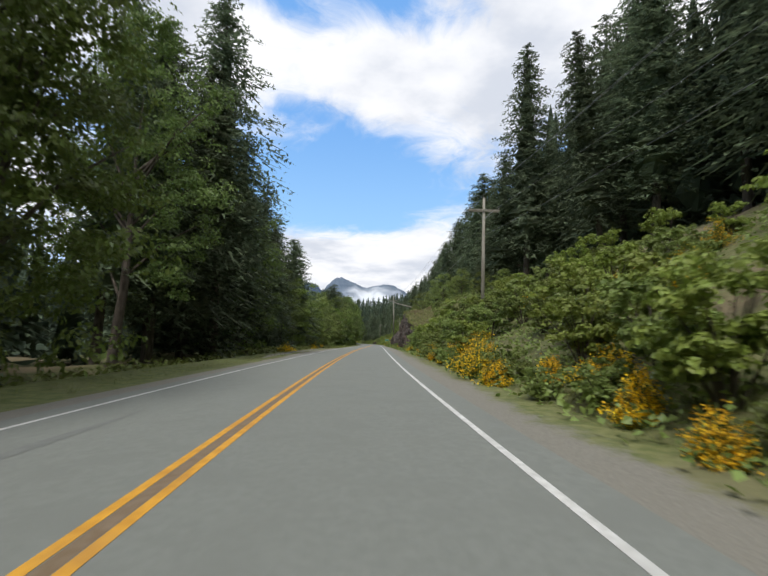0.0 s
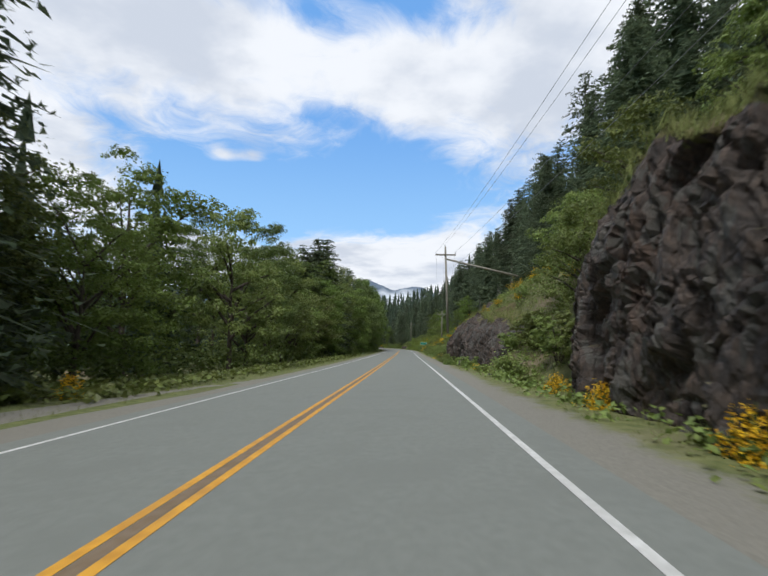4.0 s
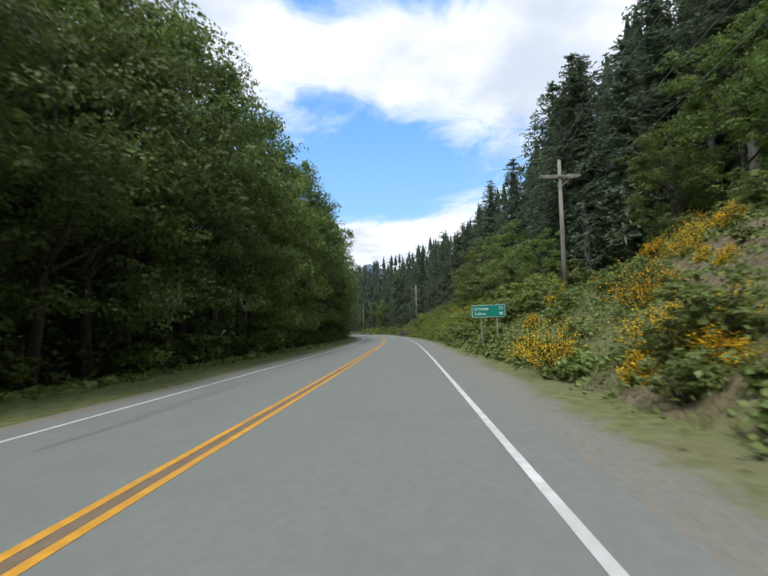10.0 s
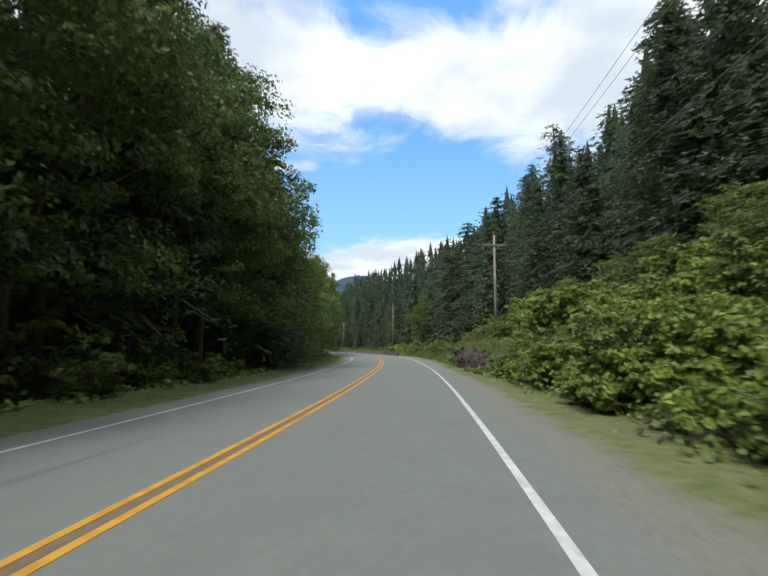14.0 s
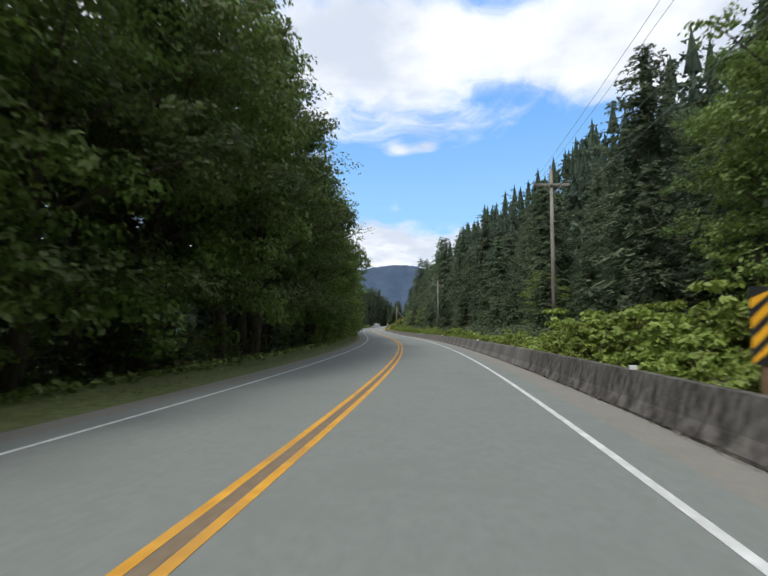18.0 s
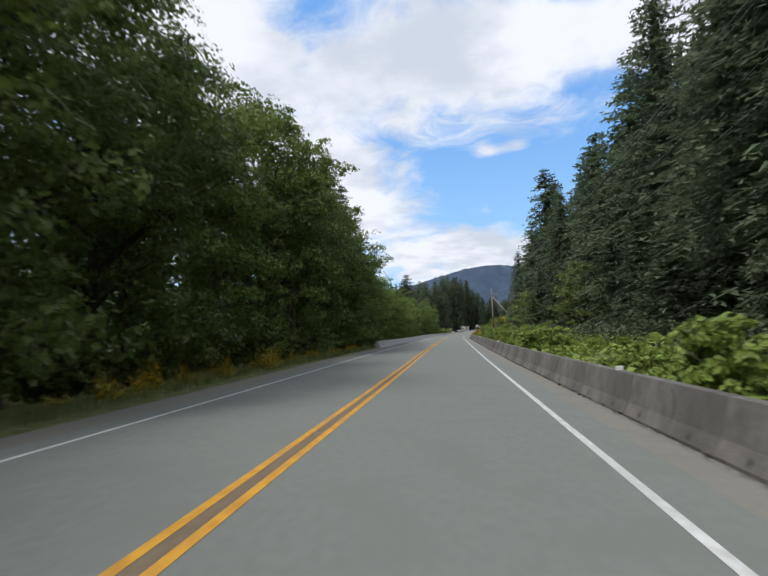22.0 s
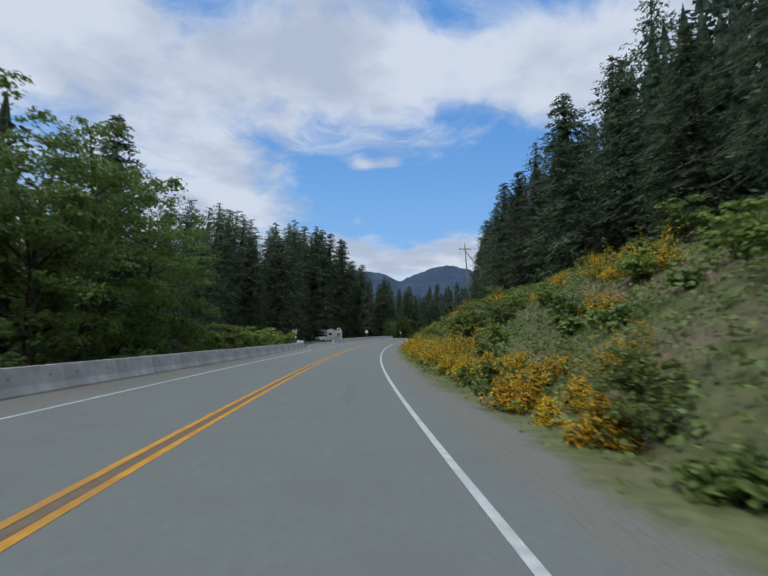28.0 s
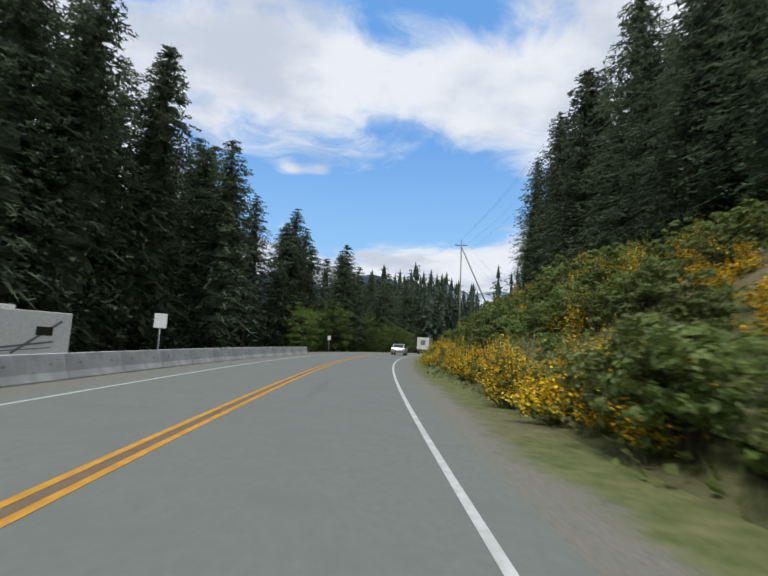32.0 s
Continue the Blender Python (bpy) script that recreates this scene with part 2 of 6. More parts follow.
def rock_material():
    m = bpy.data.materials.new("rock")
    m.use_nodes = True
    n = Nodes(m.node_tree)
    where = n.add("ShaderNodeVectorMath", {"operation": "MULTIPLY"}, i0=n.add("ShaderNodeTexCoord").outputs["Object"], i1=(1.0, 1.0, 0.45)).outputs[0]
    bent = n.add("ShaderNodeVectorMath", {"operation": "ADD"}, i0=where, i1=n.add("ShaderNodeVectorMath", {"operation": "SCALE"}, i0=n.add("ShaderNodeTexNoise", None, Vector=where, Scale=1.1, Detail=4.0).outputs[1], Scale=0.7).outputs[0]).outputs[0]
    block = n.add("ShaderNodeTexVoronoi", None, Vector=bent, Scale=1.9)
    joint = n.add("ShaderNodeTexVoronoi", None, Vector=bent, Scale=1.9)
    joint.feature = "DISTANCE_TO_EDGE"
    chip = n.add("ShaderNodeTexVoronoi", None, Vector=bent, Scale=4.6)
    tone = n.add("ShaderNodeSeparateColor", None, Color=block.outputs["Color"])
    small = n.add("ShaderNodeSeparateColor", None, Color=chip.outputs["Color"])
    grain = n.noise(where, 7.0, 8.0, 0.65)
    colour = n.mix(n.math("ADD", n.math("MULTIPLY", tone.outputs[0], 0.35), n.math("ADD", n.math("MULTIPLY", small.outputs[1], 0.25), n.math("MULTIPLY", grain, 0.45))), (0.017, 0.014, 0.013, 1), (0.124, 0.091, 0.070, 1))
    colour = n.mix(n.math("MULTIPLY", n.step(n.noise(where, 0.45, 5.0), 0.48, 0.62), 0.75), colour, (0.092, 0.058, 0.042, 1))
    colour = n.mix(n.math("MULTIPLY", n.step(grain, 0.62, 0.42), 0.55), colour, (0.022, 0.021, 0.022, 1))
    colour = n.mix(n.math("MULTIPLY", n.step(joint.outputs[0], 0.018, 0.0), 0.35), colour, (0.014, 0.012, 0.012, 1))
    colour = n.mix(n.math("MULTIPLY", n.step(small.outputs[2], 0.72, 0.80), 0.6), colour, (0.086, 0.086, 0.076, 1))
    lie = n.math("ADD", n.add("ShaderNodeSeparateXYZ", None, Vector=n.add("ShaderNodeNewGeometry").outputs["Normal"]).outputs[2], n.math("MULTIPLY", n.math("SUBTRACT", n.noise(where, 2.3, 5.0), 0.5), 0.7))
    turf = n.mix(n.step(n.noise(where, 5.0, 6.0), 0.35, 0.65), (0.075, 0.090, 0.030, 1), (0.20, 0.175, 0.085, 1))
    colour = n.mix(n.step(lie, 0.90, 1.05), colour, turf)
    high = n.math("ADD", n.math("MULTIPLY", n.step(joint.outputs[0], 0.0, 0.09), 0.5), n.math("ADD", n.math("MULTIPLY", small.outputs[0], 0.35), n.math("MULTIPLY", grain, 0.9)))
    skin = n.add("ShaderNodeBsdfPrincipled", None, Base_Color=colour, Roughness=0.82, Normal=n.add("ShaderNodeBump", None, Strength=0.9, Distance=0.12, Height=high))
    n.put(n.add("ShaderNodeOutputMaterial").inputs[0], skin)
    return m


ROCK = rock_material()
BARK = material("bark", (0.045, 0.035, 0.027), (0.13, 0.11, 0.09), 5.0, 0.95, 0.8, 14.0, stretch=(1, 1, 0.2), own=0.5)
PALE_BARK = material("pale_bark", (0.14, 0.13, 0.11), (0.28, 0.26, 0.23), 4.0, 0.9, 0.5, 14.0, stretch=(1, 1, 0.25), own=0.4)
FIR = material("fir_needles", (0.080, 0.106, 0.064), (0.168, 0.206, 0.118), 0.8, 0.8, 0, island=0.5, own=0.5, thin=0.36, spec=0.18)
FAR_FIR = material("far_fir_needles", (0.064, 0.090, 0.064), (0.125, 0.163, 0.104), 0.5, 0.85, 0, island=0.5, thin=0.32, spec=0.15)
MAPLE = material("maple_leaves", (0.085, 0.125, 0.032), (0.175, 0.235, 0.065), 0.7, 0.5, 0, island=0.4, own=0.45, thin=0.40, spec=0.4)
# brighter copy of the maple leaves: sunlight on the crowns is in the colour
SUNLIT_MAPLE = material("sunlit_maple_leaves", (0.105, 0.155, 0.030), (0.205, 0.280, 0.064), 0.7, 0.5, 0, island=0.4, own=0.45, thin=0.42, spec=0.4)
BUSH = material("bush_leaves", (0.118, 0.162, 0.038), (0.245, 0.300, 0.082), 1.2, 0.5, 0, island=0.4, own=0.5, thin=0.34, spec=0.4)
BRIGHT = material("bramble_leaves", (0.16, 0.215, 0.035), (0.30, 0.37, 0.08), 1.2, 0.5, 0, island=0.4, own=0.4, thin=0.36, spec=0.4)
STEM = material("broom_stems", (0.07, 0.105, 0.03), (0.14, 0.19, 0.055), 2.0, 0.8, 0, island=0.4, own=0.3, thin=0.1)
FLOWER = material("broom_flowers", (0.74, 0.42, 0.010), (0.90, 0.60, 0.025), 3.0, 0.6, 0, island=0.4, own=0.35, thin=0.3)
GRASS = material("grass_blades", (0.12, 0.15, 0.04), (0.26, 0.28, 0.10), 1.5, 0.8, 0, island=0.5, thin=0.25)
CONCRETE = material("old_concrete", (0.125, 0.115, 0.106), (0.205, 0.190, 0.176), 2.6, 0.9, 0.35, 30.0, big=(0.090, 0.082, 0.074), stretch=(1.0, 1.0, 0.6), own=0.12)
DRY_TURF = material("dry_turf", (0.050, 0.064, 0.020), (0.150, 0.135, 0.060), 3.4, 0.95, 1.0, 14.0, big=(0.095, 0.075, 0.040))
SOIL = material("dry_soil", (0.13, 0.098, 0.062), (0.25, 0.195, 0.13), 3.0, 0.95, 1.0, 16.0, big=(0.13, 0.125, 0.06))
MOSSY = material("mossy_concrete", (0.030, 0.026, 0.022), (0.17, 0.155, 0.14), 5.0, 0.95, 0.5, 30.0, big=(0.045, 0.040, 0.034), stretch=(1.0, 1.0, 0.5))
MOSS = material("dark_moss", (0.035, 0.030, 0.024), (0.085, 0.074, 0.060), 14.0, 0.95, 0.5, 60.0)
PALE_CONCRETE = material("pale_concrete", (0.42, 0.42, 0.42), (0.60, 0.60, 0.59), 2.2, 0.9, 0.25, 30.0, big=(0.38, 0.38, 0.38), own=0.06)
DARK_HOLE = plain("dark_hole", (0.03, 0.03, 0.03), 0.9)
POLE_WOOD = material("weathered_pole_wood", (0.17, 0.155, 0.125), (0.33, 0.31, 0.26), 4.0, 0.9, 0.5, 20.0, stretch=(1, 1, 0.12), own=0.3)
WIRE = plain("wire", (0.22, 0.225, 0.23), 0.5)
PORCELAIN = plain("insulator", (0.25, 0.24, 0.24), 0.35)
STEEL = plain("galvanised_steel", (0.42, 0.43, 0.44), 0.5, 0.6)
SIGN_GREEN = plain("sign_green", (0.0, 0.20, 0.14), 0.45)
SIGN_WHITE = plain("sign_white", (0.74, 0.74, 0.73), 0.45)
SIGN_RED = plain("sign_red", (0.30, 0.016, 0.03), 0.45)
SIGN_BLACK = plain("sign_black", (0.02, 0.02, 0.022), 0.5)
SIGN_AMBER = plain("sign_amber", (0.85, 0.42, 0.02), 0.45)
SIGN_BACK = plain("sign_back", (0.22, 0.22, 0.22), 0.6, 0.3)
POST_WOOD = material("post_wood", (0.12, 0.075, 0.04), (0.24, 0.16, 0.09), 5.0, 0.9, 0.4, 20.0, stretch=(1, 1, 0.2))
COACH = plain("coach_white", (0.66, 0.65, 0.63), 0.35)
COACH_GREY = plain("coach_grey", (0.16, 0.16, 0.17), 0.35)
GLASS = plain("dark_glass", (0.015, 0.017, 0.02), 0.08, spec=0.8)
TYRE = plain("tyre", (0.02, 0.02, 0.02), 0.9)
RIM = plain("rim", (0.45, 0.45, 0.46), 0.3, 0.8)
SILVER = plain("silver_paint", (0.50, 0.51, 0.53), 0.28, 0.5)
LAMP_RED = plain("tail_lamp", (0.35, 0.02, 0.02), 0.3)
# the blue of both hill colours is distance haze put into the paint
HILL = material("haze_blue_forest", (0.034, 0.056, 0.092), (0.052, 0.080, 0.122), 0.02, 0.95, 0.0)
SNOW_HILL = material("haze_blue_snowy_hill", (0.075, 0.105, 0.15), (0.13, 0.17, 0.22), 0.012, 0.95, 0.0, big=(0.75, 0.78, 0.82))

# ---- mesh helpers ----


def mesh(name, verts, faces, mats, which=None, smooth=False):
    me = bpy.data.meshes.new(name)
    verts = np.asarray(verts, float)
    if isinstance(faces, np.ndarray):
        count, side = faces.shape
        me.vertices.add(len(verts))
        me.vertices.foreach_set("co", verts.ravel())
        me.loops.add(count * side)
        me.loops.foreach_set("vertex_index", faces.ravel().astype(np.int32))
        me.polygons.add(count)
        me.polygons.foreach_set("loop_start", np.arange(0, count * side, side, dtype=np.int32))
        me.update(calc_edges=True)
    else:
        me.from_pydata([tuple(v) for v in verts], [], [tuple(f) for f in faces])
    for m in mats if isinstance(mats, (list, tuple)) else [mats]:
        me.materials.append(m)
    if which is not None:
        me.polygons.foreach_set("material_index", np.asarray(which, np.int32))
    me.polygons.foreach_set("use_smooth", np.full(len(me.polygons), smooth, bool))
    me.update()
    return me


def thing(name, label, category, group="", kind=""):
    return tagged(new(name), label, category, group, kind)


def under(name, data, parent, label="", m=None):
    ob = new(name, data)
    ob.parent = parent
    if m is not None:
        ob.matrix_basis = m
    return tagged(ob, label)


def part(name, bm, mat, parent, label="", m=None, smooth=False):
    me = bpy.data.meshes.new(name)
    bm.to_mesh(me)
    bm.free()
    me.materials.append(mat)
    if smooth:
        me.polygons.foreach_set("use_smooth", np.ones(len(me.polygons), bool))
    return under(name, me, parent, label, m)


def box(size, at=(0, 0, 0), bevel=0.0, turn=None):
    bm = bmesh.new()
    bmesh.ops.create_cube(bm, size=1.0)
    bmesh.ops.scale(bm, vec=size, verts=bm.verts)
    if bevel:
        bmesh.ops.bevel(bm, geom=bm.edges[:], offset=bevel, segments=2, affect="EDGES", profile=0.6)
    if turn is not None:
        bmesh.ops.transform(bm, matrix=turn, verts=bm.verts)
    bmesh.ops.translate(bm, vec=at, verts=bm.verts)
    return bm


def rod(a, b, r1, r2=None, sides=10):
    bm = bmesh.new()
    a, b = Vector(a), Vector(b)
    bmesh.ops.create_cone(bm, cap_ends=True, segments=sides, radius1=r1, radius2=r1 if r2 is None else r2, depth=(b - a).length)
    bmesh.ops.transform(bm, matrix=Matrix.Translation((a + b) / 2) @ (b - a).to_track_quat("Z", "Y").to_matrix().to_4x4(), verts=bm.verts)
    return bm


def outline(points, depth, bevel=0.0):
    """A plate or body with this outline in x and z, depth deep along y, centred."""
    bm = bmesh.new()
    face = bm.faces.new([bm.verts.new((x, -depth / 2, z)) for x, z in points])
    more = bmesh.ops.extrude_face_region(bm, geom=[face])
    bmesh.ops.translate(bm, vec=(0, depth, 0), verts=[v for v in more["geom"] if isinstance(v, bmesh.types.BMVert)])
    bmesh.ops.recalc_face_normals(bm, faces=bm.faces)
    if bevel:
        bmesh.ops.bevel(bm, geom=bm.edges[:], offset=bevel, segments=2, affect="EDGES", profile=0.6)
    return bm


def tube(points, radii, sides=7):
    """Vertices and four-sided faces of a tube along points."""
    points, radii = np.asarray(points, float), np.asarray(radii, float)
    ahead = np.gradient(points, axis=0)
    ahead /= np.linalg.norm(ahead, axis=1)[:, None] + 1e-9
    ref = np.where(np.abs(ahead[:, 2:3]) > 0.9, np.array([[1.0, 0, 0]]), np.array([[0, 0, 1.0]]))
    u = np.cross(ahead, ref)
    u /= np.linalg.norm(u, axis=1)[:, None]
    v = np.cross(ahead, u)
    turn = np.arange(sides) * 2 * math.pi / sides
    ring = points[:, None] + radii[:, None, None] * (np.cos(turn)[None, :, None] * u[:, None] + np.sin(turn)[None, :, None] * v[:, None])
    n = len(points)
    i, j = np.meshgrid(np.arange(n - 1), np.arange(sides), indexing="ij")
    k = (j + 1) % sides
    return ring.reshape(-1, 3), np.stack([i * sides + j, i * sides + k, (i + 1) * sides + k, (i + 1) * sides + j], -1).reshape(-1, 4)


def join(pieces):
    verts, faces, off = [], [], 0
    for v, f in pieces:
        verts.append(v)
        faces.append(np.asarray(f) + off)
        off += len(v)
    return np.concatenate(verts), np.concatenate(faces)


# ---- the lie of the land ----
# right side: metres along, foot of the bank, top of the bank, height there, rise beyond
RIGHT = np.array([(-260, 5.7, 22, 9, 0.40), (60, 5.7, 22, 9.0, 0.42), (88, 5.7, 17, 6.5, 0.42), (94, 7.2, 13, 5.8, 0.42), (97, 8.6, 11.8, 6.6, 0.45), (122, 8.8, 11.8, 6.9, 0.5), (126, 7.0, 13, 5.8, 0.5), (131, 6.2, 14, 5.0, 0.5),
                  (135, 6.6, 12, 5.4, 0.5), (139, 7.8, 11.6, 6.5, 0.55), (163, 8.0, 11.8, 6.6, 0.55), (168, 7.6, 13.5, 6.0, 0.5), (182, 8.0, 16, 7.2, 0.44), (190, 6.4, 17, 7.6, 0.4), (205, 5.9, 17, 7.8, 0.34), (240, 6.0, 18, 7.0, 0.34),
                  (262, 6.3, 15, 3.6, 0.36), (300, 6.4, 14, 3.2, 0.38), (324, 6.2, 15, 4.0, 0.4), (329, 6.4, 8.0, 1.45, 0.36), (345, 6.4, 8.0, 1.4, 0.3), (351, 6.2, 14, 2.6, 0.36), (372, 6.2, 13, 1.2, 0.25), (395, 6.2, 13, 0.5, 0.22),
                  (570, 6.2, 13, 0.7, 0.3), (590, 6.0, 15, 2.4, 0.36), (612, 5.8, 16, 4.4, 0.40), (640, 5.8, 16, 5.6, 0.42), (665, 5.8, 18, 6.6, 0.42), (700, 5.9, 18, 6.8, 0.42),
                  (728, 6.0, 17.5, 6.6, 0.42), (765, 5.8, 17, 7.0, 0.42), (800, 5.9, 15.5, 8.0, 0.42), (838, 6.0, 14, 9.0, 0.42), (870, 6.0, 16, 6.5, 0.42), (1400, 6.2, 16, 5, 0.4)], float)
# left side: metres along, outer edge of the gravel, height of the forest floor
LEFT = np.array([(-260, 5.2, -0.6), (60, 5.2, -0.5), (72, 6.8, -0.4), (82, 7.2, -0.3), (116, 7.2, -0.3), (130, 5.3, -0.5), (190, 4.8, -0.5), (330, 4.8, -0.6), (480, 4.9, -0.6), (530, 5.4, -0.8), (690, 6.0, -0.8),
                 (700, 7.0, -0.8), (790, 7.0, -0.7), (830, 5.4, -0.6), (1400, 5.2, -0.6)], float)


def fall(s, lat):
    c = np.clip(lat, -5.2, 5.2)
    return np.interp(s, KNOT, FALL) / 100 * c - 0.015 * np.abs(c)


def land(s, lat):
    """Height of the ground over the road's middle."""
    s, lat = np.broadcast_arrays(np.asarray(s, float), np.asarray(lat, float))
    z = fall(s, lat)
    foot, top, high, rise = (np.interp(s, RIGHT[:, 0], RIGHT[:, k]) for k in (1, 2, 3, 4))
    u = np.clip((lat - foot) / (top - foot), 0, 1)
    u = u * 0.75 + 0.25 * u * u * (3 - 2 * u)
    right = high * u + (np.clip(lat - top, 0, 32) + 0.35 * np.maximum(lat - top - 32, 0)) * rise
    edge, floor = np.interp(s, LEFT[:, 0], LEFT[:, 1]), np.interp(s, LEFT[:, 0], LEFT[:, 2])
    v = np.clip((-lat - edge - 1.6) / 3.0, 0, 1)
    left = floor * v + np.maximum(-lat - 60, 0) * 0.09
    rough = (np.sin(s * 0.31 + 1.3 * np.sin(lat * 0.23)) * np.sin(lat * 0.41 + s * 0.07) * 0.35 + np.sin(s * 0.93 + lat * 1.1) * 0.10)
    far = np.clip((np.abs(lat) - 7.0) / 8.0, 0, 1)
    dip = -0.12 * np.clip((np.abs(lat) - 4.9) / 1.0, 0, 1)
    return z + right + left + rough * far + dip - 0.02


def spot(s, lat, dz=0.0):
    return place(s, lat, float(land(s, lat)) + dz)


def strip(s, lats, lift):
    """A sheet along the road over the stations s, across at lats (each a number or one for every station)."""
    cols = [place(s, np.broadcast_to(l, s.shape), fall(s, np.broadcast_to(l, s.shape)) + lift) for l in lats]
    v = np.stack(cols, 1)
    n, m = v.shape[:2]
    i, j = np.meshgrid(np.arange(n - 1), np.arange(m - 1), indexing="ij")
    return v.reshape(-1, 3), np.stack([i * m + j, i * m + j + 1, (i + 1) * m + j + 1, (i + 1) * m + j], -1).reshape(-1, 4)


along = np.concatenate([np.arange(-250, 0, 10.0), np.arange(0, 900, 2.0), np.arange(900, 1390, 10.0)])
across = np.array([-310, -240, -180, -130, -95, -70, -55, -45, -36, -30, -25, -21, -18, -15.5, -13.5, -12, -10.5, -9.3, -8.3, -7.4, -6.6, -5.9, -5.2, -4.4, -2, 0, 2, 4.4, 5.2, 5.8,
                   6.4, 7, 7.7, 8.4, 9.2, 10, 11, 12, 13, 14, 15, 16.2, 17.5, 19, 21, 24, 28, 33, 40, 50, 65, 85, 110, 140, 180, 240, 310.0])
gs, gl = np.meshgrid(along, across, indexing="ij")
gz = land(gs, gl) - np.where(np.abs(gl) < 4.5, 0.06, 0.0)
gv = place(gs, gl, gz)
gv[:, 0, 2] = gv[:, -1, 2] = -15.0  # the outer slopes run down to the valley floor
n, k = gs.shape
gi, gj = np.meshgrid(np.arange(n - 1), np.arange(k - 1), indexing="ij")
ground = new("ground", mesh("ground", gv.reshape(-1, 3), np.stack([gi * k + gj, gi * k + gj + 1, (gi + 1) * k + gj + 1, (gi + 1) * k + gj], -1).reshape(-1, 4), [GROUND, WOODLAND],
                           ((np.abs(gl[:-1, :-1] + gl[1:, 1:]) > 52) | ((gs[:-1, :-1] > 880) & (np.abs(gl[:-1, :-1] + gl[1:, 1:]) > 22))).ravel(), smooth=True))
tagged(ground, "rough grassy ground and forest floor beside the highway", "ground", kind="structure")
floor_v = [(0.0, 450.0, -14.0)] + [(4600 * math.cos(q * math.tau / 48), 450 + 4600 * math.sin(q * math.tau / 48), -14.0) for q in range(48)]
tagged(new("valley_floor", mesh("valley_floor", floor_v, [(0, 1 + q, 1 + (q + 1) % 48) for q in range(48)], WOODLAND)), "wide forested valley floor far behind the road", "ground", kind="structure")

# road, shoulders, painted lines
HALF, LINE = 3.55, 0.052
rs = np.concatenate([np.arange(-250, 0, 5.0), np.arange(0, 1000, 2.0), np.arange(1000, 1390, 5.0)])
tagged(new("road", mesh("road", *strip(rs, (-4.15, -2.0, 0.0, 2.0, 4.15), 0.0), ASPHALT, smooth=True)),
       "worn grey asphalt of a two-lane highway", "road", kind="structure")
tagged(new("shoulder_right", mesh("shoulder_right", *strip(rs, (4.0, 4.6, 5.5, 6.3), -0.016), SHOULDER)), "gravelly grey-brown roadside shoulder", "shoulder", kind="structure")
ps = np.arange(391, 581, 1.0)
pave = np.interp(ps, (391, 470, 500, 522, 580), (4.78, 4.72, 4.58, 4.5, 4.5)) + 0.04 * np.sin(ps * 0.9)
tagged(new("paved_shoulder", mesh("paved_shoulder", *strip(ps, [np.full(len(ps), 4.05), pave], -0.007), PAVED)), "worn warm grey paved shoulder along the barrier", "shoulder", kind="structure")
ledge = -np.interp(rs, LEFT[:, 0], LEFT[:, 1])
tagged(new("shoulder_left", mesh("shoulder_left", *strip(rs, (ledge, (ledge - 4.0) / 2, -4.0), -0.012), SHOULDER)), "gravelly roadside shoulder with dust and litter", "shoulder", kind="structure")
VERGE_EDGE = np.array([(-260, 4.95), (60, 5.0), (100, 5.1), (150, 5.0), (190, 4.9), (225, 5.0), (240, 5.2), (262, 5.25), (285, 5.2), (305, 5.0), (335, 4.7), (350, 5.0), (391, 5.2), (571, 5.1), (600, 5.0), (620, 5.0), (660, 5.1), (690, 5.0), (712, 4.9), (800, 4.8), (1400, 4.9)], float)
for s0, s1, label in ((-40, 391, "thin mown grass verge at the foot of the bank"), (581, 960, "thin dry grass verge at the foot of the bank")):
    vs = np.arange(s0, s1, 1.0)
    edge = np.interp(vs, VERGE_EDGE[:, 0], VERGE_EDGE[:, 1]) + 0.10 * np.sin(vs * 0.5 + 2 * np.sin(vs * 0.13))
    lats = [np.full(len(vs), 3.95)] + [np.minimum(edge + d, 7.1) for d in (-0.4, 0.2, 0.8, 1.4, 2.2)]
    me = mesh("verge_right", *strip(vs, lats, -0.006), VERGE_BLEND, smooth=True)
    me.attributes.new("beyond", "FLOAT", "POINT").data.foreach_set("value", (np.stack(lats, 1) - edge[:, None]).ravel())
    tagged(new("verge_right", me), label, "verge", kind="structure")
tagged(new("verge_left", mesh("verge_left", *strip(rs[rs < 535], (-7.9, -6.4, -4.7), -0.02), VERGE)), "mown grass verge at the forest's edge", "verge", kind="structure")
for name, lat, stations in (("edge_line_right", HALF, rs), ("edge_line_left", -HALF, rs[rs < 684])):
    tagged(new(name, mesh(name, *strip(stations, (lat - LINE, lat + LINE), 0.004), WHITE_LINE)), "solid white painted edge line on the asphalt", "road marking", kind="structure")
for name, lat in (("centre_line_left", -0.125), ("centre_line_right", 0.125)):
    tagged(new(name, mesh(name, *strip(rs, (lat - LINE, lat + LINE), 0.004), YELLOW_LINE)), "solid yellow painted centre line, one of a pair", "road marking", kind="structure")
tagged(new("centre_gap", mesh("centre_gap", *strip(rs, (-0.063, 0.063), 0.002), WORN_GAP)), "worn brownish strip between the yellow lines", "road marking", kind="structure")
dashes = thing("edge_line_dashes", "broken white edge line across the side road's mouth", "road marking", kind="structure")
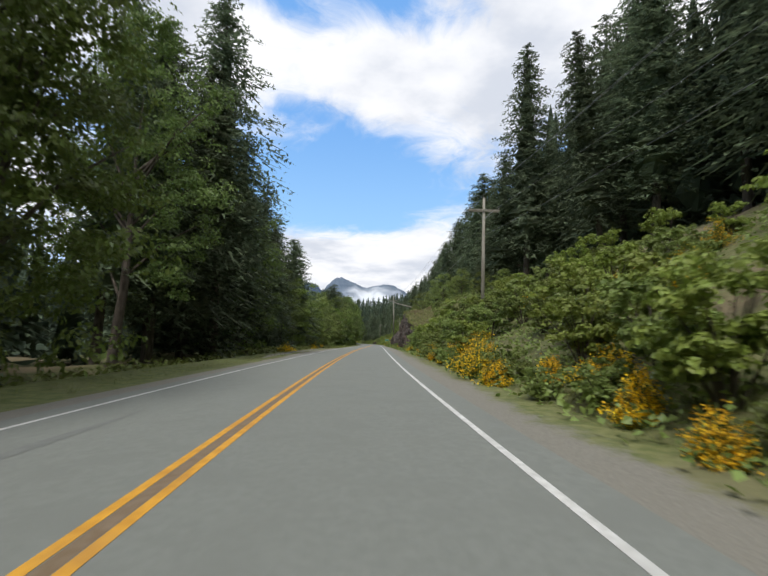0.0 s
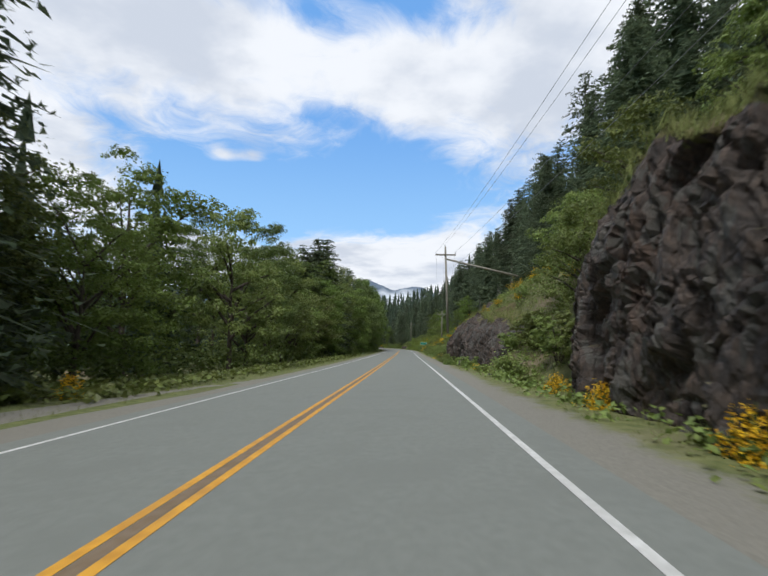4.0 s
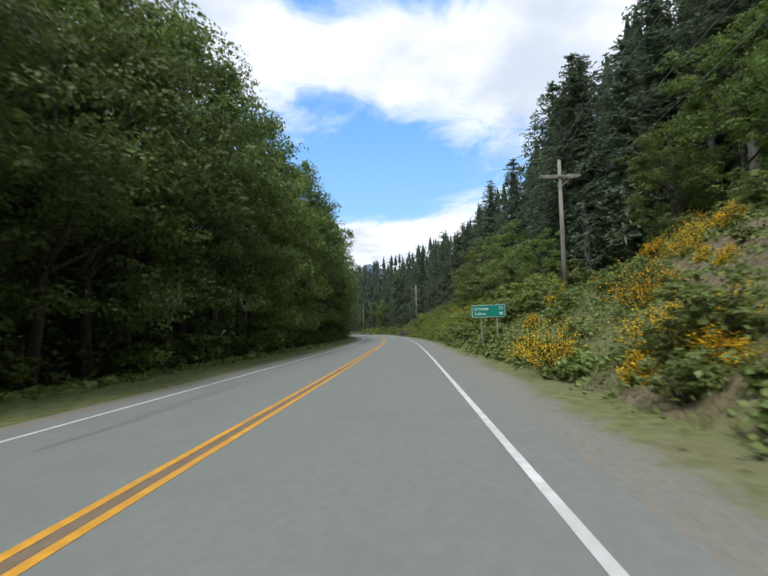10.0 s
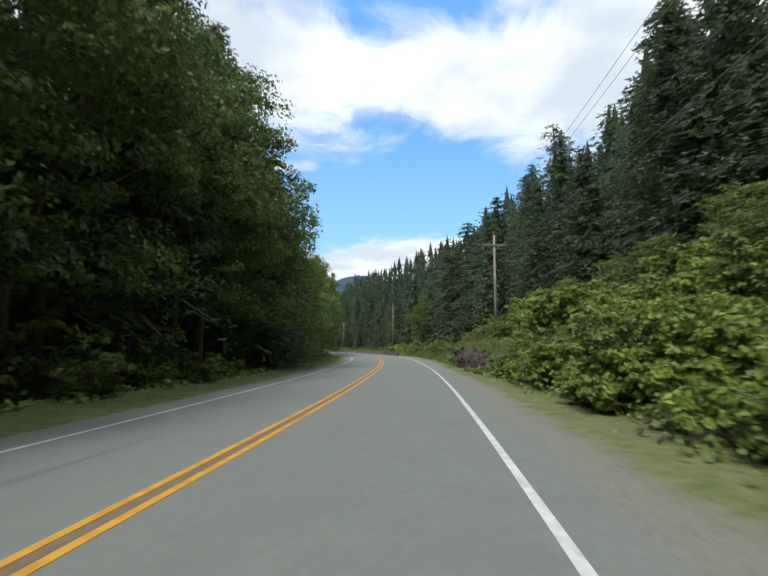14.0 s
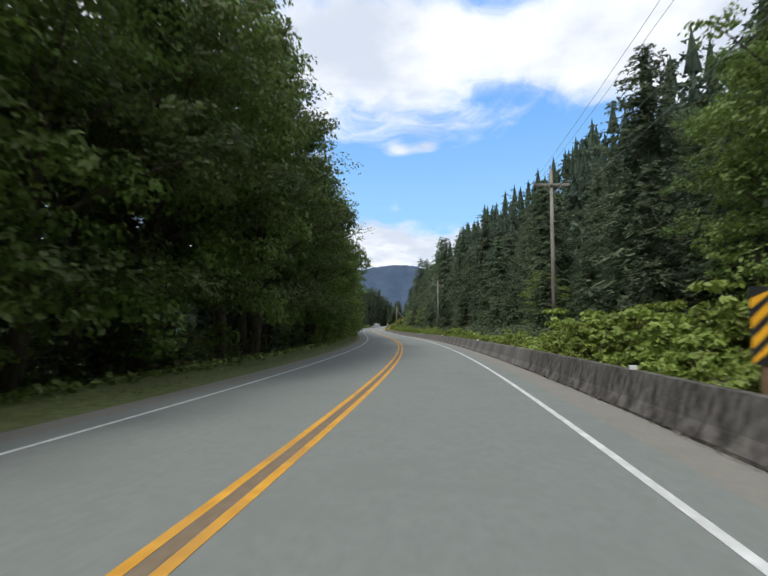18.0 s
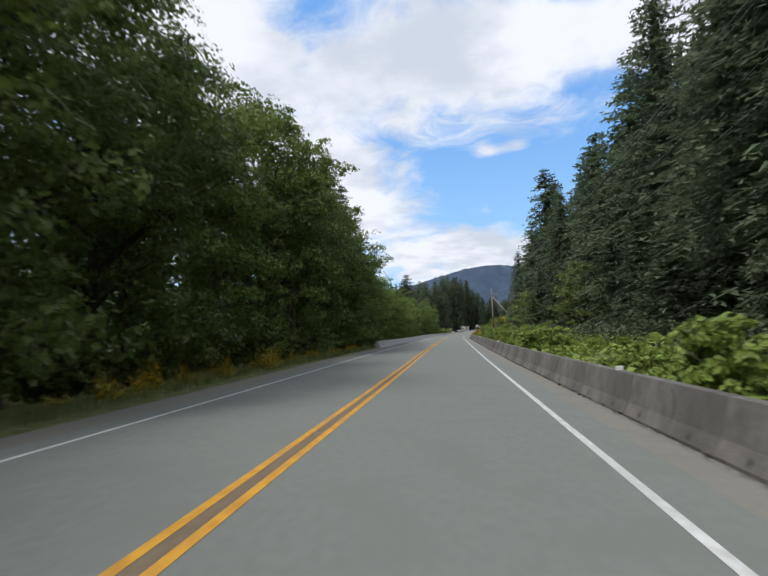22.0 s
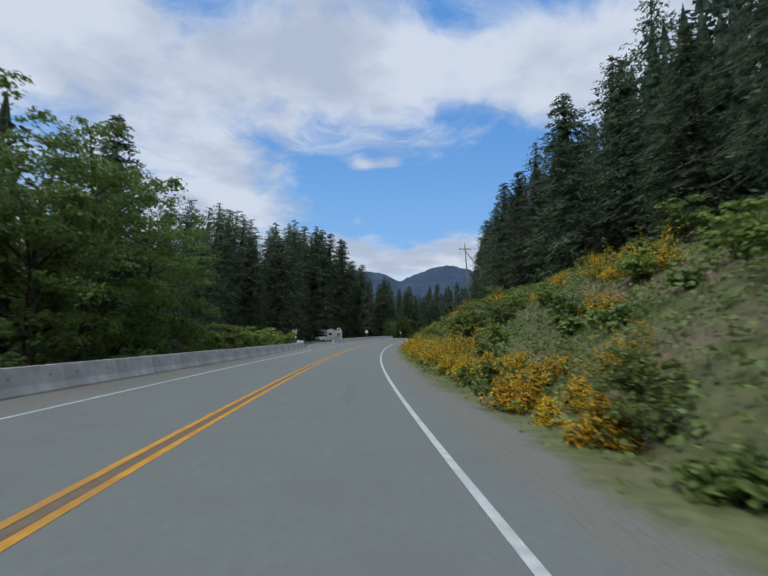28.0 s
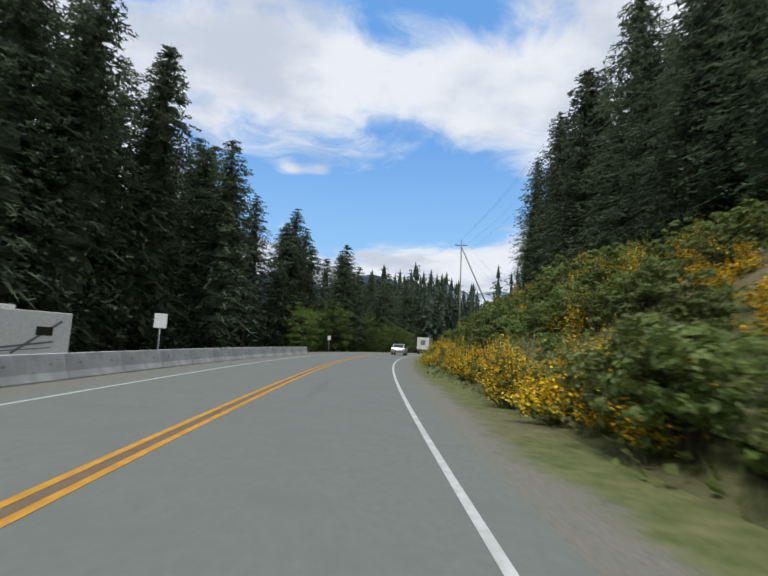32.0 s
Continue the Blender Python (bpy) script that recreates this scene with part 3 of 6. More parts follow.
for q, s0 in enumerate((684.5, 690.5, 696.5, 702.5, 708.5, 714.5, 720.5, 726.5)):
    under("dash", mesh("dash", *strip(np.arange(s0, s0 + 3.1, 1.0), (-HALF - LINE, -HALF + LINE), 0.004), WHITE_LINE), dashes)
tagged(new("edge_line_left", mesh("edge_line_left", *strip(np.arange(732, 1390, 3.0), (-HALF - LINE, -HALF + LINE), 0.004), WHITE_LINE)), "solid white painted edge line on the asphalt", "road marking", kind="structure")
apron_s = np.arange(690, 800, 2.0)
widen = 7.0 + 17.0 * np.clip((apron_s - 694) / 12, 0, 1) * np.clip((795 - apron_s) / 12, 0, 1)
apron_lats = [-widen * f - 4.1 * (1 - f) for f in (1.0, 0.75, 0.5, 0.25, 0.0)]
apron = [place(apron_s, l, np.maximum(land(apron_s, l) + 0.05, fall(apron_s, l) - 0.9)) for l in apron_lats[:-1]] + [place(apron_s, apron_lats[-1], fall(apron_s, apron_lats[-1]) - 0.003)]
av = np.stack(apron, 1)
an, am = av.shape[:2]
ai, aj = np.meshgrid(np.arange(an - 1), np.arange(am - 1), indexing="ij")
tagged(new("side_road", mesh("side_road", av.reshape(-1, 3), np.stack([ai * am + aj, ai * am + aj + 1, (ai + 1) * am + aj + 1, (ai + 1) * am + aj], -1).reshape(-1, 4), ASPHALT)),
       "grey asphalt mouth of a side road and rest area", "road", kind="structure")
rng = np.random.default_rng(5)
stains = thing("tar_patches", "dark tar smears and tyre marks on the asphalt", "road marking", kind="structure")
for s0, lat, length, wide in ((149.5, 2.4, 10, 0.28), (30, -2.2, 8, 0.3), (70, -2.6, 10, 0.25), (437, -1.9, 8, 0.35), (470, -2.7, 14, 0.3), (405, 2.6, 2.0, 0.35), (641, 2.2, 6, 0.3),
                              (652, 1.2, 5, 0.25), (686, 1.0, 12, 0.35), (684, -1.8, 9, 0.5), (690, 0.9, 5, 0.15), (226, -2.4, 12, 0.3), (300, -2.0, 9, 0.25), (738, 1.2, 7, 0.4)):
    ss = np.linspace(s0, s0 + length, 9)
    mid = lat + np.cumsum(rng.normal(0, 0.04, 9))
    half = wide / 2 * np.sin(np.linspace(0.15, 3.0, 9)) * rng.uniform(0.6, 1.2, 9)
    under("smear", mesh("smear", *strip(ss, (mid - half, mid + half), 0.003), PATCH), stains)

# ---- far hills ----


def hill(name, eye_s, azimuth, distance, peaks, base, mat, label):
    """A far ridge across the view from the road at eye_s: peaks are (degrees to the left of azimuth, elevation in degrees)."""
    e = place(eye_s, 0)
    degs = np.linspace(min(p[0] for p in peaks), max(p[0] for p in peaks), 90)
    order = sorted(peaks)
    smooth = np.hanning(9) / np.hanning(9).sum()
    elev = np.interp(degs, [p[0] for p in order], [p[1] for p in order])
    elev = np.convolve(np.pad(elev, 4, mode="edge"), smooth, "valid")
    r = np.random.default_rng(len(name) + int(distance))
    rows = []
    for step, (f, back) in enumerate(((0.0, -0.25), (0.35, -0.16), (0.62, -0.09), (0.82, -0.04), (1.0, 0.0), (0.6, 0.15), (0.0, 0.3))):
        a = np.radians(azimuth + degs)
        d = distance * (1 + back + (0.008 * np.sin(degs * 2.3 + step) + 0.004 * np.sin(degs * 5.1 + 2 * step) if 0 < step < 4 else 0))
        crest = (np.tan(np.radians(np.maximum(elev, 0.0))) * distance + base * 0 - base) * f
        crest = crest * (1 + (r.normal(0, 0.006, 90) if step == 4 else 0)) + base
        rows.append(np.stack([e[0] - np.sin(a) * d, e[1] + np.cos(a) * d, crest + e[2]], -1))
    v = np.stack(rows, 0)
    a, b = v.shape[:2]
    i, j = np.meshgrid(np.arange(a - 1), np.arange(b - 1), indexing="ij")
    f = np.stack([i * b + j, i * b + j + 1, (i + 1) * b + j + 1, (i + 1) * b + j], -1).reshape(-1, 4)
    return tagged(new(name, mesh(name, v.reshape(-1, 3), f, mat, smooth=True)), label, "mountain", kind="structure")


hill("backdrop_peak", 60, -9.6, 4300, ((-14, 2.5), (-6, 4.0), (-3, 5.2), (-1.2, 6.2), (0, 6.5), (1.2, 6.2), (2.4, 5.9), (3.8, 6.5), (5.4, 7.2), (6.4, 6.6), (8, 4.2), (10, 2.5)), -14, SNOW_HILL, "distant mountain in painted haze blue with snow patches on its top")
hill("backdrop_flat_mountain", 450, 12.4, 2300, ((-16, 2), (-9, 6.4), (-4, 6.0), (-2.2, 7.0), (0, 7.3), (3, 7.0), (6, 6.2), (10, 5.0), (18, 2)), -14, HILL, "distant flat-topped forested mountain in painted haze blue")
hill("backdrop_dome", 690, 2.8, 4500, ((-14, 3), (-10.5, 5.2), (-6.9, 7.1), (-3.2, 8.1), (-0.6, 8.75), (1.3, 8.45), (3.5, 7.6), (7, 6.0), (12, 3.5)), -14, HILL, "distant rounded forested mountain in painted haze blue")

# ---- plants ----


def leaves(centres, size, seed, up=0.6, long=1.25, facing=None):
    """Kite-shaped leaves, four corners each, at random turns; facing: the way that each one's upper side looks."""
    r = np.random.default_rng(seed)
    n = len(centres)
    if facing is None:
        normal = r.normal(0, 1, (n, 3))
        normal[:, 2] = np.abs(normal[:, 2]) + up
    else:
        normal = facing + r.normal(0, 0.42, (n, 3))
    normal /= np.linalg.norm(normal, axis=1)[:, None]
    u = np.cross(normal, r.normal(0, 1, (n, 3)))
    u /= np.linalg.norm(u, axis=1)[:, None]
    v = np.cross(normal, u)
    s = (size * r.uniform(0.65, 1.3, n))[:, None]
    fold = normal * s * 0.12
    quad = np.stack([centres - u * s * long / 2, centres + v * s * 0.5 - u * s * 0.05 + fold, centres + u * s * long / 2, centres - v * s * 0.5 - u * s * 0.05 + fold], 1)
    return quad.reshape(-1, 3), np.arange(4 * n).reshape(n, 4)


def dome(r, n, low=-0.3):
    """n ways spread over a ball, from low to the top."""
    z, a = r.uniform(low, 1.0, n), r.uniform(0, math.tau, n)
    flat = np.sqrt(np.maximum(0, 1 - z * z))
    return np.stack([flat * np.cos(a), flat * np.sin(a), z], -1)


def tuft_leaves(clumps, radii, subs, each, size, seed, squash=0.62, long=1.6):
    """Foliage in two scales: every clump carries small tufts on its upper side, every tuft is a shallow drooping dome of leaves; a few leaves fill the inside."""
    r = np.random.default_rng(seed)
    clumps, radii = np.asarray(clumps, float), np.asarray(radii, float)
    n = len(clumps)
    way = dome(r, n * subs, -0.35)
    big = np.repeat(radii, subs)[:, None]
    tuft = np.repeat(clumps, subs, 0) + way * big * r.uniform(0.55, 1.05, (n * subs, 1)) * np.array([1, 1, squash])
    small = big * r.uniform(0.28, 0.52, (n * subs, 1))
    turn = dome(r, n * subs * each, -0.15)
    rad = np.repeat(small, each, 0)
    pts = np.repeat(tuft, each, 0) + turn * rad * r.uniform(0.7, 1.05, (len(turn), 1)) * np.array([1, 1, 0.5])
    pts[:, 2] -= 0.32 * (np.hypot(turn[:, 0], turn[:, 1]) ** 2) * rad[:, 0]
    facing = turn * np.array([0.8, 0.8, 1.0]) + 0.5 * np.repeat(way, each, 0)
    inside = max(6, subs * each // 7)
    fill = np.repeat(clumps, inside, 0) + dome(r, n * inside, -1.0) * np.repeat(radii, inside)[:, None] * r.uniform(0.1, 0.72, (n * inside, 1)) * np.array([1, 1, squash])
    return join([leaves(pts, size, seed + 1, 0.6, long, facing), leaves(fill, size * 1.35, seed + 2, 0.8, long)])


def fir_crown(height, radius, bottom, seed, whorls, boughs, sprays, core=0.55):
    """Boughs in whorls round the trunk, each a drooping fan of needle sprays (three corners each)."""
    r = np.random.default_rng(seed)
    out = []
    for q in range(whorls):
        u = (q + r.uniform(-0.3, 0.3)) / whorls
        z = bottom + (height - bottom) * np.clip(u, 0, 1) ** 0.92
        reach = radius * (1 - u) ** 0.58 * (0.55 + 0.45 * min(1, u * 6 + 0.35)) + 0.12
        for b in range(max(3, int(boughs * (1 - 0.5 * u)))):
            if r.random() < 0.08:
                continue
            a = r.uniform(0, math.tau)
            length = reach * r.uniform(0.6, 1.18)
            rise = 0.35 * u - 0.18 + r.normal(0, 0.08)
            out_dir = np.array([math.cos(a), math.sin(a), 0])
            side = np.array([-math.sin(a), math.cos(a), 0])
            start = np.array([0, 0, z + r.normal(0, 0.42) * (1 - u) ** 0.7])
            for k in range(sprays):
                f = (k + 0.6) / sprays
                p = start + out_dir * length * f + np.array([0, 0, length * (rise * f - 0.20 * f * f)])
                if sprays > 4:  # the bough is a fan, not a line
                    p = p + side * r.normal(0, 0.17 * length * (0.25 + 2.4 * f * (1 - f))) + np.array([0, 0, r.normal(0, 0.05 * length)])
                w = (min(0.13 * length, 0.30) if sprays > 4 else 0.32 * length) * (1 - 0.35 * f) + 0.11
                slim = 0.85 if sprays > 4 else 1.0
                for sign in (-1, 1):
                    tip = p + side * sign * w * r.uniform(0.35, 1.15) + out_dir * w * r.uniform(-0.15, 0.9) + np.array([0, 0, w * r.uniform(-0.8, 0.45)])
                    back = p - out_dir * w * r.uniform(0.1, 0.5) * slim - side * w * r.uniform(-0.3, 0.3) + np.array([0, 0, w * r.uniform(-0.25, 0.3)])
                    front = p + out_dir * w * r.uniform(0.2, 0.6) * slim - side * w * r.uniform(-0.3, 0.3) + np.array([0, 0, -w * r.uniform(-0.15, 0.5)])
                    out.append((back, tip, front))
            end = start + out_dir * length * 1.08 + np.array([0, 0, length * (rise - 0.24)])
            base = start + out_dir * length * 0.75 + np.array([0, 0, length * (rise * 0.75 - 0.11)])
            tip_wide = 0.12 * length if sprays < 5 else min(0.12 * length, 0.13)
            out.append((base - side * tip_wide, end, base + side * tip_wide))
    for a in (0.0, 1.05, 2.09):  # the leader
        wide = np.array([math.cos(a), math.sin(a), 0]) * (radius * 0.13 if sprays < 3 else 0.09)
        foot = np.array([0, 0, height * (0.83 if sprays < 3 else 0.9)])
        out.append((foot - wide, np.array([0, 0, height]), foot + wide))
    rings, sides = (max(8, int((height - bottom) / 0.8)), 9) if sprays > 2 else (9, 6) if sprays > 1 else (5, 5)  # the dense inner boughs
    heart = []
    for q in range(rings + 1):
        u = q / rings
        reach = core * radius * 0.9 * (1 - u) ** 0.72 * min(1, u * 5 + 0.5) * (1.12 if q % 2 else 0.8)
        heart.append([np.array([math.cos(a) * reach * k, math.sin(a) * reach * k, bottom + 0.4 + (height - bottom) * 0.84 * u - (0.25 if q % 2 else -0.15) * r.uniform(0.5, 1.5)])
                      for a, k in zip(np.arange(sides) * math.tau / sides + 0.3 * q, r.uniform(0.45, 1.35, sides))])
    for q in range(rings):
        for k in range(sides):
            a, b, c, d = heart[q][k], heart[q][(k + 1) % sides], heart[q + 1][(k + 1) % sides], heart[q + 1][k]
            out += [(a, b, c), (a, c, d)]
    tri = np.array(out)
    return tri.reshape(-1, 3), np.arange(3 * len(tri)).reshape(-1, 3)


def trunk(height, r0, seed, bend=0.25, sides=8):
    r = np.random.default_rng(seed)
    zs = np.concatenate([[-0.6, 0.0, 0.25], np.linspace(0.6, height, 9)])
    rad = np.concatenate([[r0 * 1.5, r0 * 1.35, r0 * 1.1], r0 * (1 - np.linspace(0, 0.96, 9))])
    x = np.cumsum(r.normal(0, bend * 0.12, len(zs)))
    y = np.cumsum(r.normal(0, bend * 0.12, len(zs)))
    x[:3], y[:3] = 0, 0
    return tube(np.stack([x, y, zs], -1), np.maximum(rad, 0.012), sides)


def fir(name, height, radius, bottom, seed, fine=True, label="", mat=None, boughs=17, sprays=15):
    ob = thing(name, label, "tree", "trees along the highway")
    v, f = trunk(height * 0.985, height * 0.0115 + 0.03, seed)
    stubs = [(v, f)]
    r = np.random.default_rng(seed + 9)
    for q in range(14 if fine else 4):  # dead lower boughs
        z, a, l = r.uniform(1.5, max(2.5, bottom + 2)), r.uniform(0, math.tau), r.uniform(0.5, 1.6)
        stubs.append(tube([(0, 0, z), (math.cos(a) * l * 0.6, math.sin(a) * l * 0.6, z - 0.1), (math.cos(a) * l, math.sin(a) * l, z - 0.35)], (0.035, 0.022, 0.008), 4))
    under("trunk", mesh("trunk", *join(stubs), mat or BARK, smooth=True), ob)
    under("crown", mesh("crown", *fir_crown(height, radius, bottom, seed, int((height - bottom) * (1.95 if sprays > 4 else 1.9)), boughs, sprays, (0.40 if height < 30 else 0.24) if fine else 0.36), FIR), ob)
    return ob


def broadleaf(name, height, radius, bottom, seed, count, size, leaf_mat, label):
    """Several limbs, each carrying clumps of leaves; an uneven crown with gaps."""
    ob = thing(name, label, "tree", "trees along the highway")
    r = np.random.default_rng(seed)
    limbs, clumps = [trunk(height * 0.8, height * 0.013 + 0.05, seed, 0.6)], []
    for q in range(15):
        a, z0 = r.uniform(0, math.tau), height * r.uniform(0.2, 0.62)
        l = radius * r.uniform(0.55, 0.95)
        end = np.array([math.cos(a) * l, math.sin(a) * l, min(height * 0.93, z0 + height * r.uniform(0.10, 0.34))])
        mid = np.array([math.cos(a) * l * 0.5, math.sin(a) * l * 0.5, z0 + (end[2] - z0) * 0.62])
        limbs.append(tube([(0, 0, z0), mid, end], (0.10, 0.06, 0.02), 5))
        clumps += [end, mid]
    for q in range(72):
        u, a = r.uniform(0, 1), r.uniform(0, math.tau)
        z = bottom + (height - bottom) * u
        wide = radius * (0.45 + 0.55 * math.sin(math.pi * min(1, 0.18 + 0.82 * u) ** 0.9)) * (0.97 if u < 0.85 else 0.6)
        d = wide * math.sqrt(r.uniform(0.3, 1.0))
        clumps.append(np.array([math.cos(a) * d, math.sin(a) * d, z]))
    clumps = [c for c in clumps if c[2] > 0.5]
    under("trunk", mesh("trunk", *join(limbs), BARK, smooth=True), ob, "dark grey-brown trunk and limbs")
    under("crown", mesh("crown", *tuft_leaves(clumps, radius * r.uniform(0.17, 0.30, len(clumps)), 9, max(10, count // (9 * len(clumps))), size, seed), leaf_mat), ob)
    return ob


def bush(name, wide, high, seed, count, size, mat, label, group="bushes on the bank"):
    ob = thing(name, label, "bush", group)
    r = np.random.default_rng(seed)
    stems, pts = [], []
    for q in range(16):
        a, l = r.uniform(0, math.tau), wide * r.uniform(0.15, 0.5)
        h = high * r.uniform(0.45, 1.0) * (1 - 0.35 * (l / wide))
        tip = np.array([math.cos(a) * l, math.sin(a) * l, h])
        stems.append(tube([(0, 0, -0.2), (tip[0] * 0.45, tip[1] * 0.45, h * 0.6), tip], (0.03, 0.02, 0.008), 4))
        pts += [tip, tip * np.array([0.7, 0.7, 0.55])]
    pts = [p for p in pts if p[2] > 0.05]
    leafy = tuft_leaves(pts, wide * r.uniform(0.10, 0.19, len(pts)), 5, max(5, count // (5 * len(pts))), size, seed, 0.75)
    twigs = join(stems)
    under("foliage", mesh("foliage", *leafy, mat), ob)
    tagged(under("stem", mesh("stem", *twigs, BARK), ob, "thin brown woody stems"), kind="stuff")
    return ob


def broom(name, wide, high, seed, label, bloom=1.0):
    """Scotch-broom-like shrub: upright thin green shoots, set with small yellow flowers."""
    ob = thing(name, label, "bush", "flowering shrubs on the bank")
    r = np.random.default_rng(seed)
    shoots, flowers = [], []
    heads = [(r.uniform(0, math.tau), wide * r.uniform(0.05, 0.38), high * r.uniform(0.55, 1.15)) for q in range(6)]
    for q in range(110):
        ha, hl, top = heads[r.integers(6)]
        hx, hy = math.cos(ha) * hl + r.normal(0, 0.13 * wide), math.sin(ha) * hl + r.normal(0, 0.13 * wide)
        a, l = math.atan2(hy, hx), math.hypot(hx, hy)
        root = np.array([math.cos(a) * l * 0.35, math.sin(a) * l * 0.35, -0.1])
        tip = np.array([math.cos(a) * l, math.sin(a) * l, top * r.uniform(0.45, 1.0) * max(0.3, 1 - 0.3 * (2 * l / wide) ** 2)])
        side = np.array([-math.sin(a + r.normal(0, 1)), math.cos(a), 0]) * 0.022
        shoots.append((root - side, root + side, tip + side * 0.3, tip - side * 0.3))
        for t in r.uniform(0.35, 1.02, int(30 * bloom)):
            flowers.append(root + (tip - root) * t + r.normal(0, 0.045, 3))
    shoots = np.array(shoots)
    under("stem", mesh("stem", *join([(shoots.reshape(-1, 3), np.arange(4 * len(shoots)).reshape(-1, 4)),
                                          leaves(np.array(flowers)[::5] * np.array([1, 1, 0.8]), 0.06, seed + 1, 0.3, 2.0)]), STEM), ob, "thin green shoots")
    under("blossom", mesh("blossom", *leaves(np.array(flowers), 0.042, seed, 0.4), FLOWER), ob, "small yellow flowers")
    return ob


FIRS = [fir("fir_tree", 25, 5.0, 2.0, 11, label="tall dark green fir with drooping boughs"), fir("hemlock_tree", 29, 5.0, 5.0, 12, label="tall dark hemlock with a bare lower trunk"),
        fir("cedar_tree", 20, 4.5, 0.9, 13, label="dark green cedar with boughs to the ground"), fir("fir_tree", 27, 3.8, 11.0, 14, label="slender fir with a long bare pale trunk", mat=PALE_BARK),
        fir("fir_tree", 14, 3.0, 0.5, 15, label="young dense dark green fir"), fir("fir_tree", 32, 7.0, 8.0, 19, label="very tall broad dark fir with a bare lower trunk", boughs=15, sprays=18)]
FAR_FIRS = [fir("fir_tree", 25, 5.0, 2.0, 16, False, "dark green fir standing back in the wood", None, 12, 8), fir("hemlock_tree", 29, 5.0, 5.0, 17, False, "tall dark hemlock standing back in the wood", None, 12, 8),
            fir("cedar_tree", 20, 4.5, 0.9, 18, False, "dark cedar standing back in the wood", None, 12, 8)]
MAPLES = [broadleaf("maple_tree", 18, 5.6, 3.4, 21, 23000, 0.125, MAPLE, "tall leafy green maple over dark undergrowth"),
          broadleaf("maple_tree", 14, 4.8, 0.8, 22, 21000, 0.12, SUNLIT_MAPLE, "rounded maple with leaves coloured a sunlit green"),
          broadleaf("alder_tree", 20, 4.9, 4.2, 23, 21000, 0.12, MAPLE, "tall green alder with slender limbs"),
          broadleaf("alder_tree", 9, 3.4, 0.3, 24, 13000, 0.10, BUSH, "young light green alder")]
BUSHES = [bush("bush", 2.4, 2.1, 31, 3600, 0.075, BUSH, "dense green roadside bush"), bush("low_shrub", 1.8, 1.3, 32, 2400, 0.07, BUSH, "low rounded green shrub on the bank"),
          bush("leafy_shrub", 3.0, 3.0, 33, 5000, 0.085, BUSH, "large leafy green bush"), bush("fern", 1.5, 0.75, 34, 900, 0.12, BUSH, "low fern and salal clump"), bush("leafy_shrub", 2.9, 2.6, 35, 4600, 0.09, BRIGHT, "sunlit yellow-green leafy shrub on the bank")]
BRAMBLES = [bush("bramble", 2.2, 1.5, 36, 2400, 0.10, BRIGHT, "bright yellow-green bramble thicket", "brambles behind the barrier"),
            bush("bramble", 2.8, 2.3, 37, 3000, 0.11, BRIGHT, "tall bright green thimbleberry thicket", "brambles behind the barrier")]
BROOMS = [broom("broom_bush", 1.7, 1.25, 41, "broom bush covered in yellow flowers"), broom("low_broom", 1.2, 0.9, 42, "low yellow-flowering broom bush"),
          broom("green_broom", 2.1, 1.6, 43, "broad green broom bush with yellow flowers", 0.65)]
DRAFTS = [*FIRS, *FAR_FIRS, *MAPLES, *BUSHES, *BRAMBLES, *BROOMS]
grow = np.random.default_rng(77)


def plant(draft, s, lat, scale=1.0, dz=-0.05, tall=1.0):
    x, y, z = spot(s, lat, dz)
    ob = copy_thing(draft, pose(x, y, z, grow.normal(0, 1.5), grow.normal(0, 1.5), grow.uniform(0, 360)))
    ob.scale = (scale, scale, scale * tall)
    return ob


def shrub(draft, s, lat, scale=1.0):
    """A bush on the bank; but for the stretch behind the barrier, the growth comes down to the verge."""
    if lat > 0 and not 388 < s < 574:
        lat -= 0.8 * min(1.0, max(0.0, (11.0 - lat) / 4.0))
    return plant(draft, s, lat, scale)


def spread(s0, s1, gap, lats, jitter=0.6):
    """Stations from s0 to s1 about gap apart, with a random distance from the road between lats."""
    s = s0
    while s < s1:
        yield s + grow.uniform(-jitter, jitter) * gap / 2, grow.uniform(*lats)
        s += gap


# tops of the front rows over the road: left row, and right rows at 18 m from the road
LEFT_TOP = np.array([(-30, 20), (60, 22), (70, 21), (90, 22), (112, 20), (119, 12), (165, 12), (185, 14), (205, 15.5), (212, 13.8), (216, 12.6), (223, 13.2), (230, 14.8), (250, 20), (262, 21.5), (300, 23), (335, 23), (346, 17.5), (358, 16), (368, 11.5), (385, 13), (400, 18), (420, 24), (445, 21),
                     (475, 19), (483, 15), (500, 17), (525, 18.5), (540, 17), (548, 14), (588, 12), (603, 9.8), (622, 10.2), (634, 11), (660, 13), (672, 10), (687, 11.5), (693, 16), (704, 21.5), (735, 23), (745, 27), (760, 31), (778, 26), (795, 22), (836, 20), (900, 24)], float)
RIGHT_TOP = np.array([(-30, 28), (150, 29.5), (190, 26), (240, 25), (268, 27), (285, 30.5), (300, 28), (320, 23.5), (400, 25), (430, 21), (480, 22), (520, 26), (560, 25.5), (600, 21.5), (640, 20.5), (700, 21), (735, 21.5), (760, 25), (800, 27), (900, 27)], float)
TALL = {}
for draft, high in zip([*FIRS, *MAPLES], (25, 29, 20, 27, 14, 32, 18, 14, 20, 9)):
    TALL[draft.name] = high
TREES = []


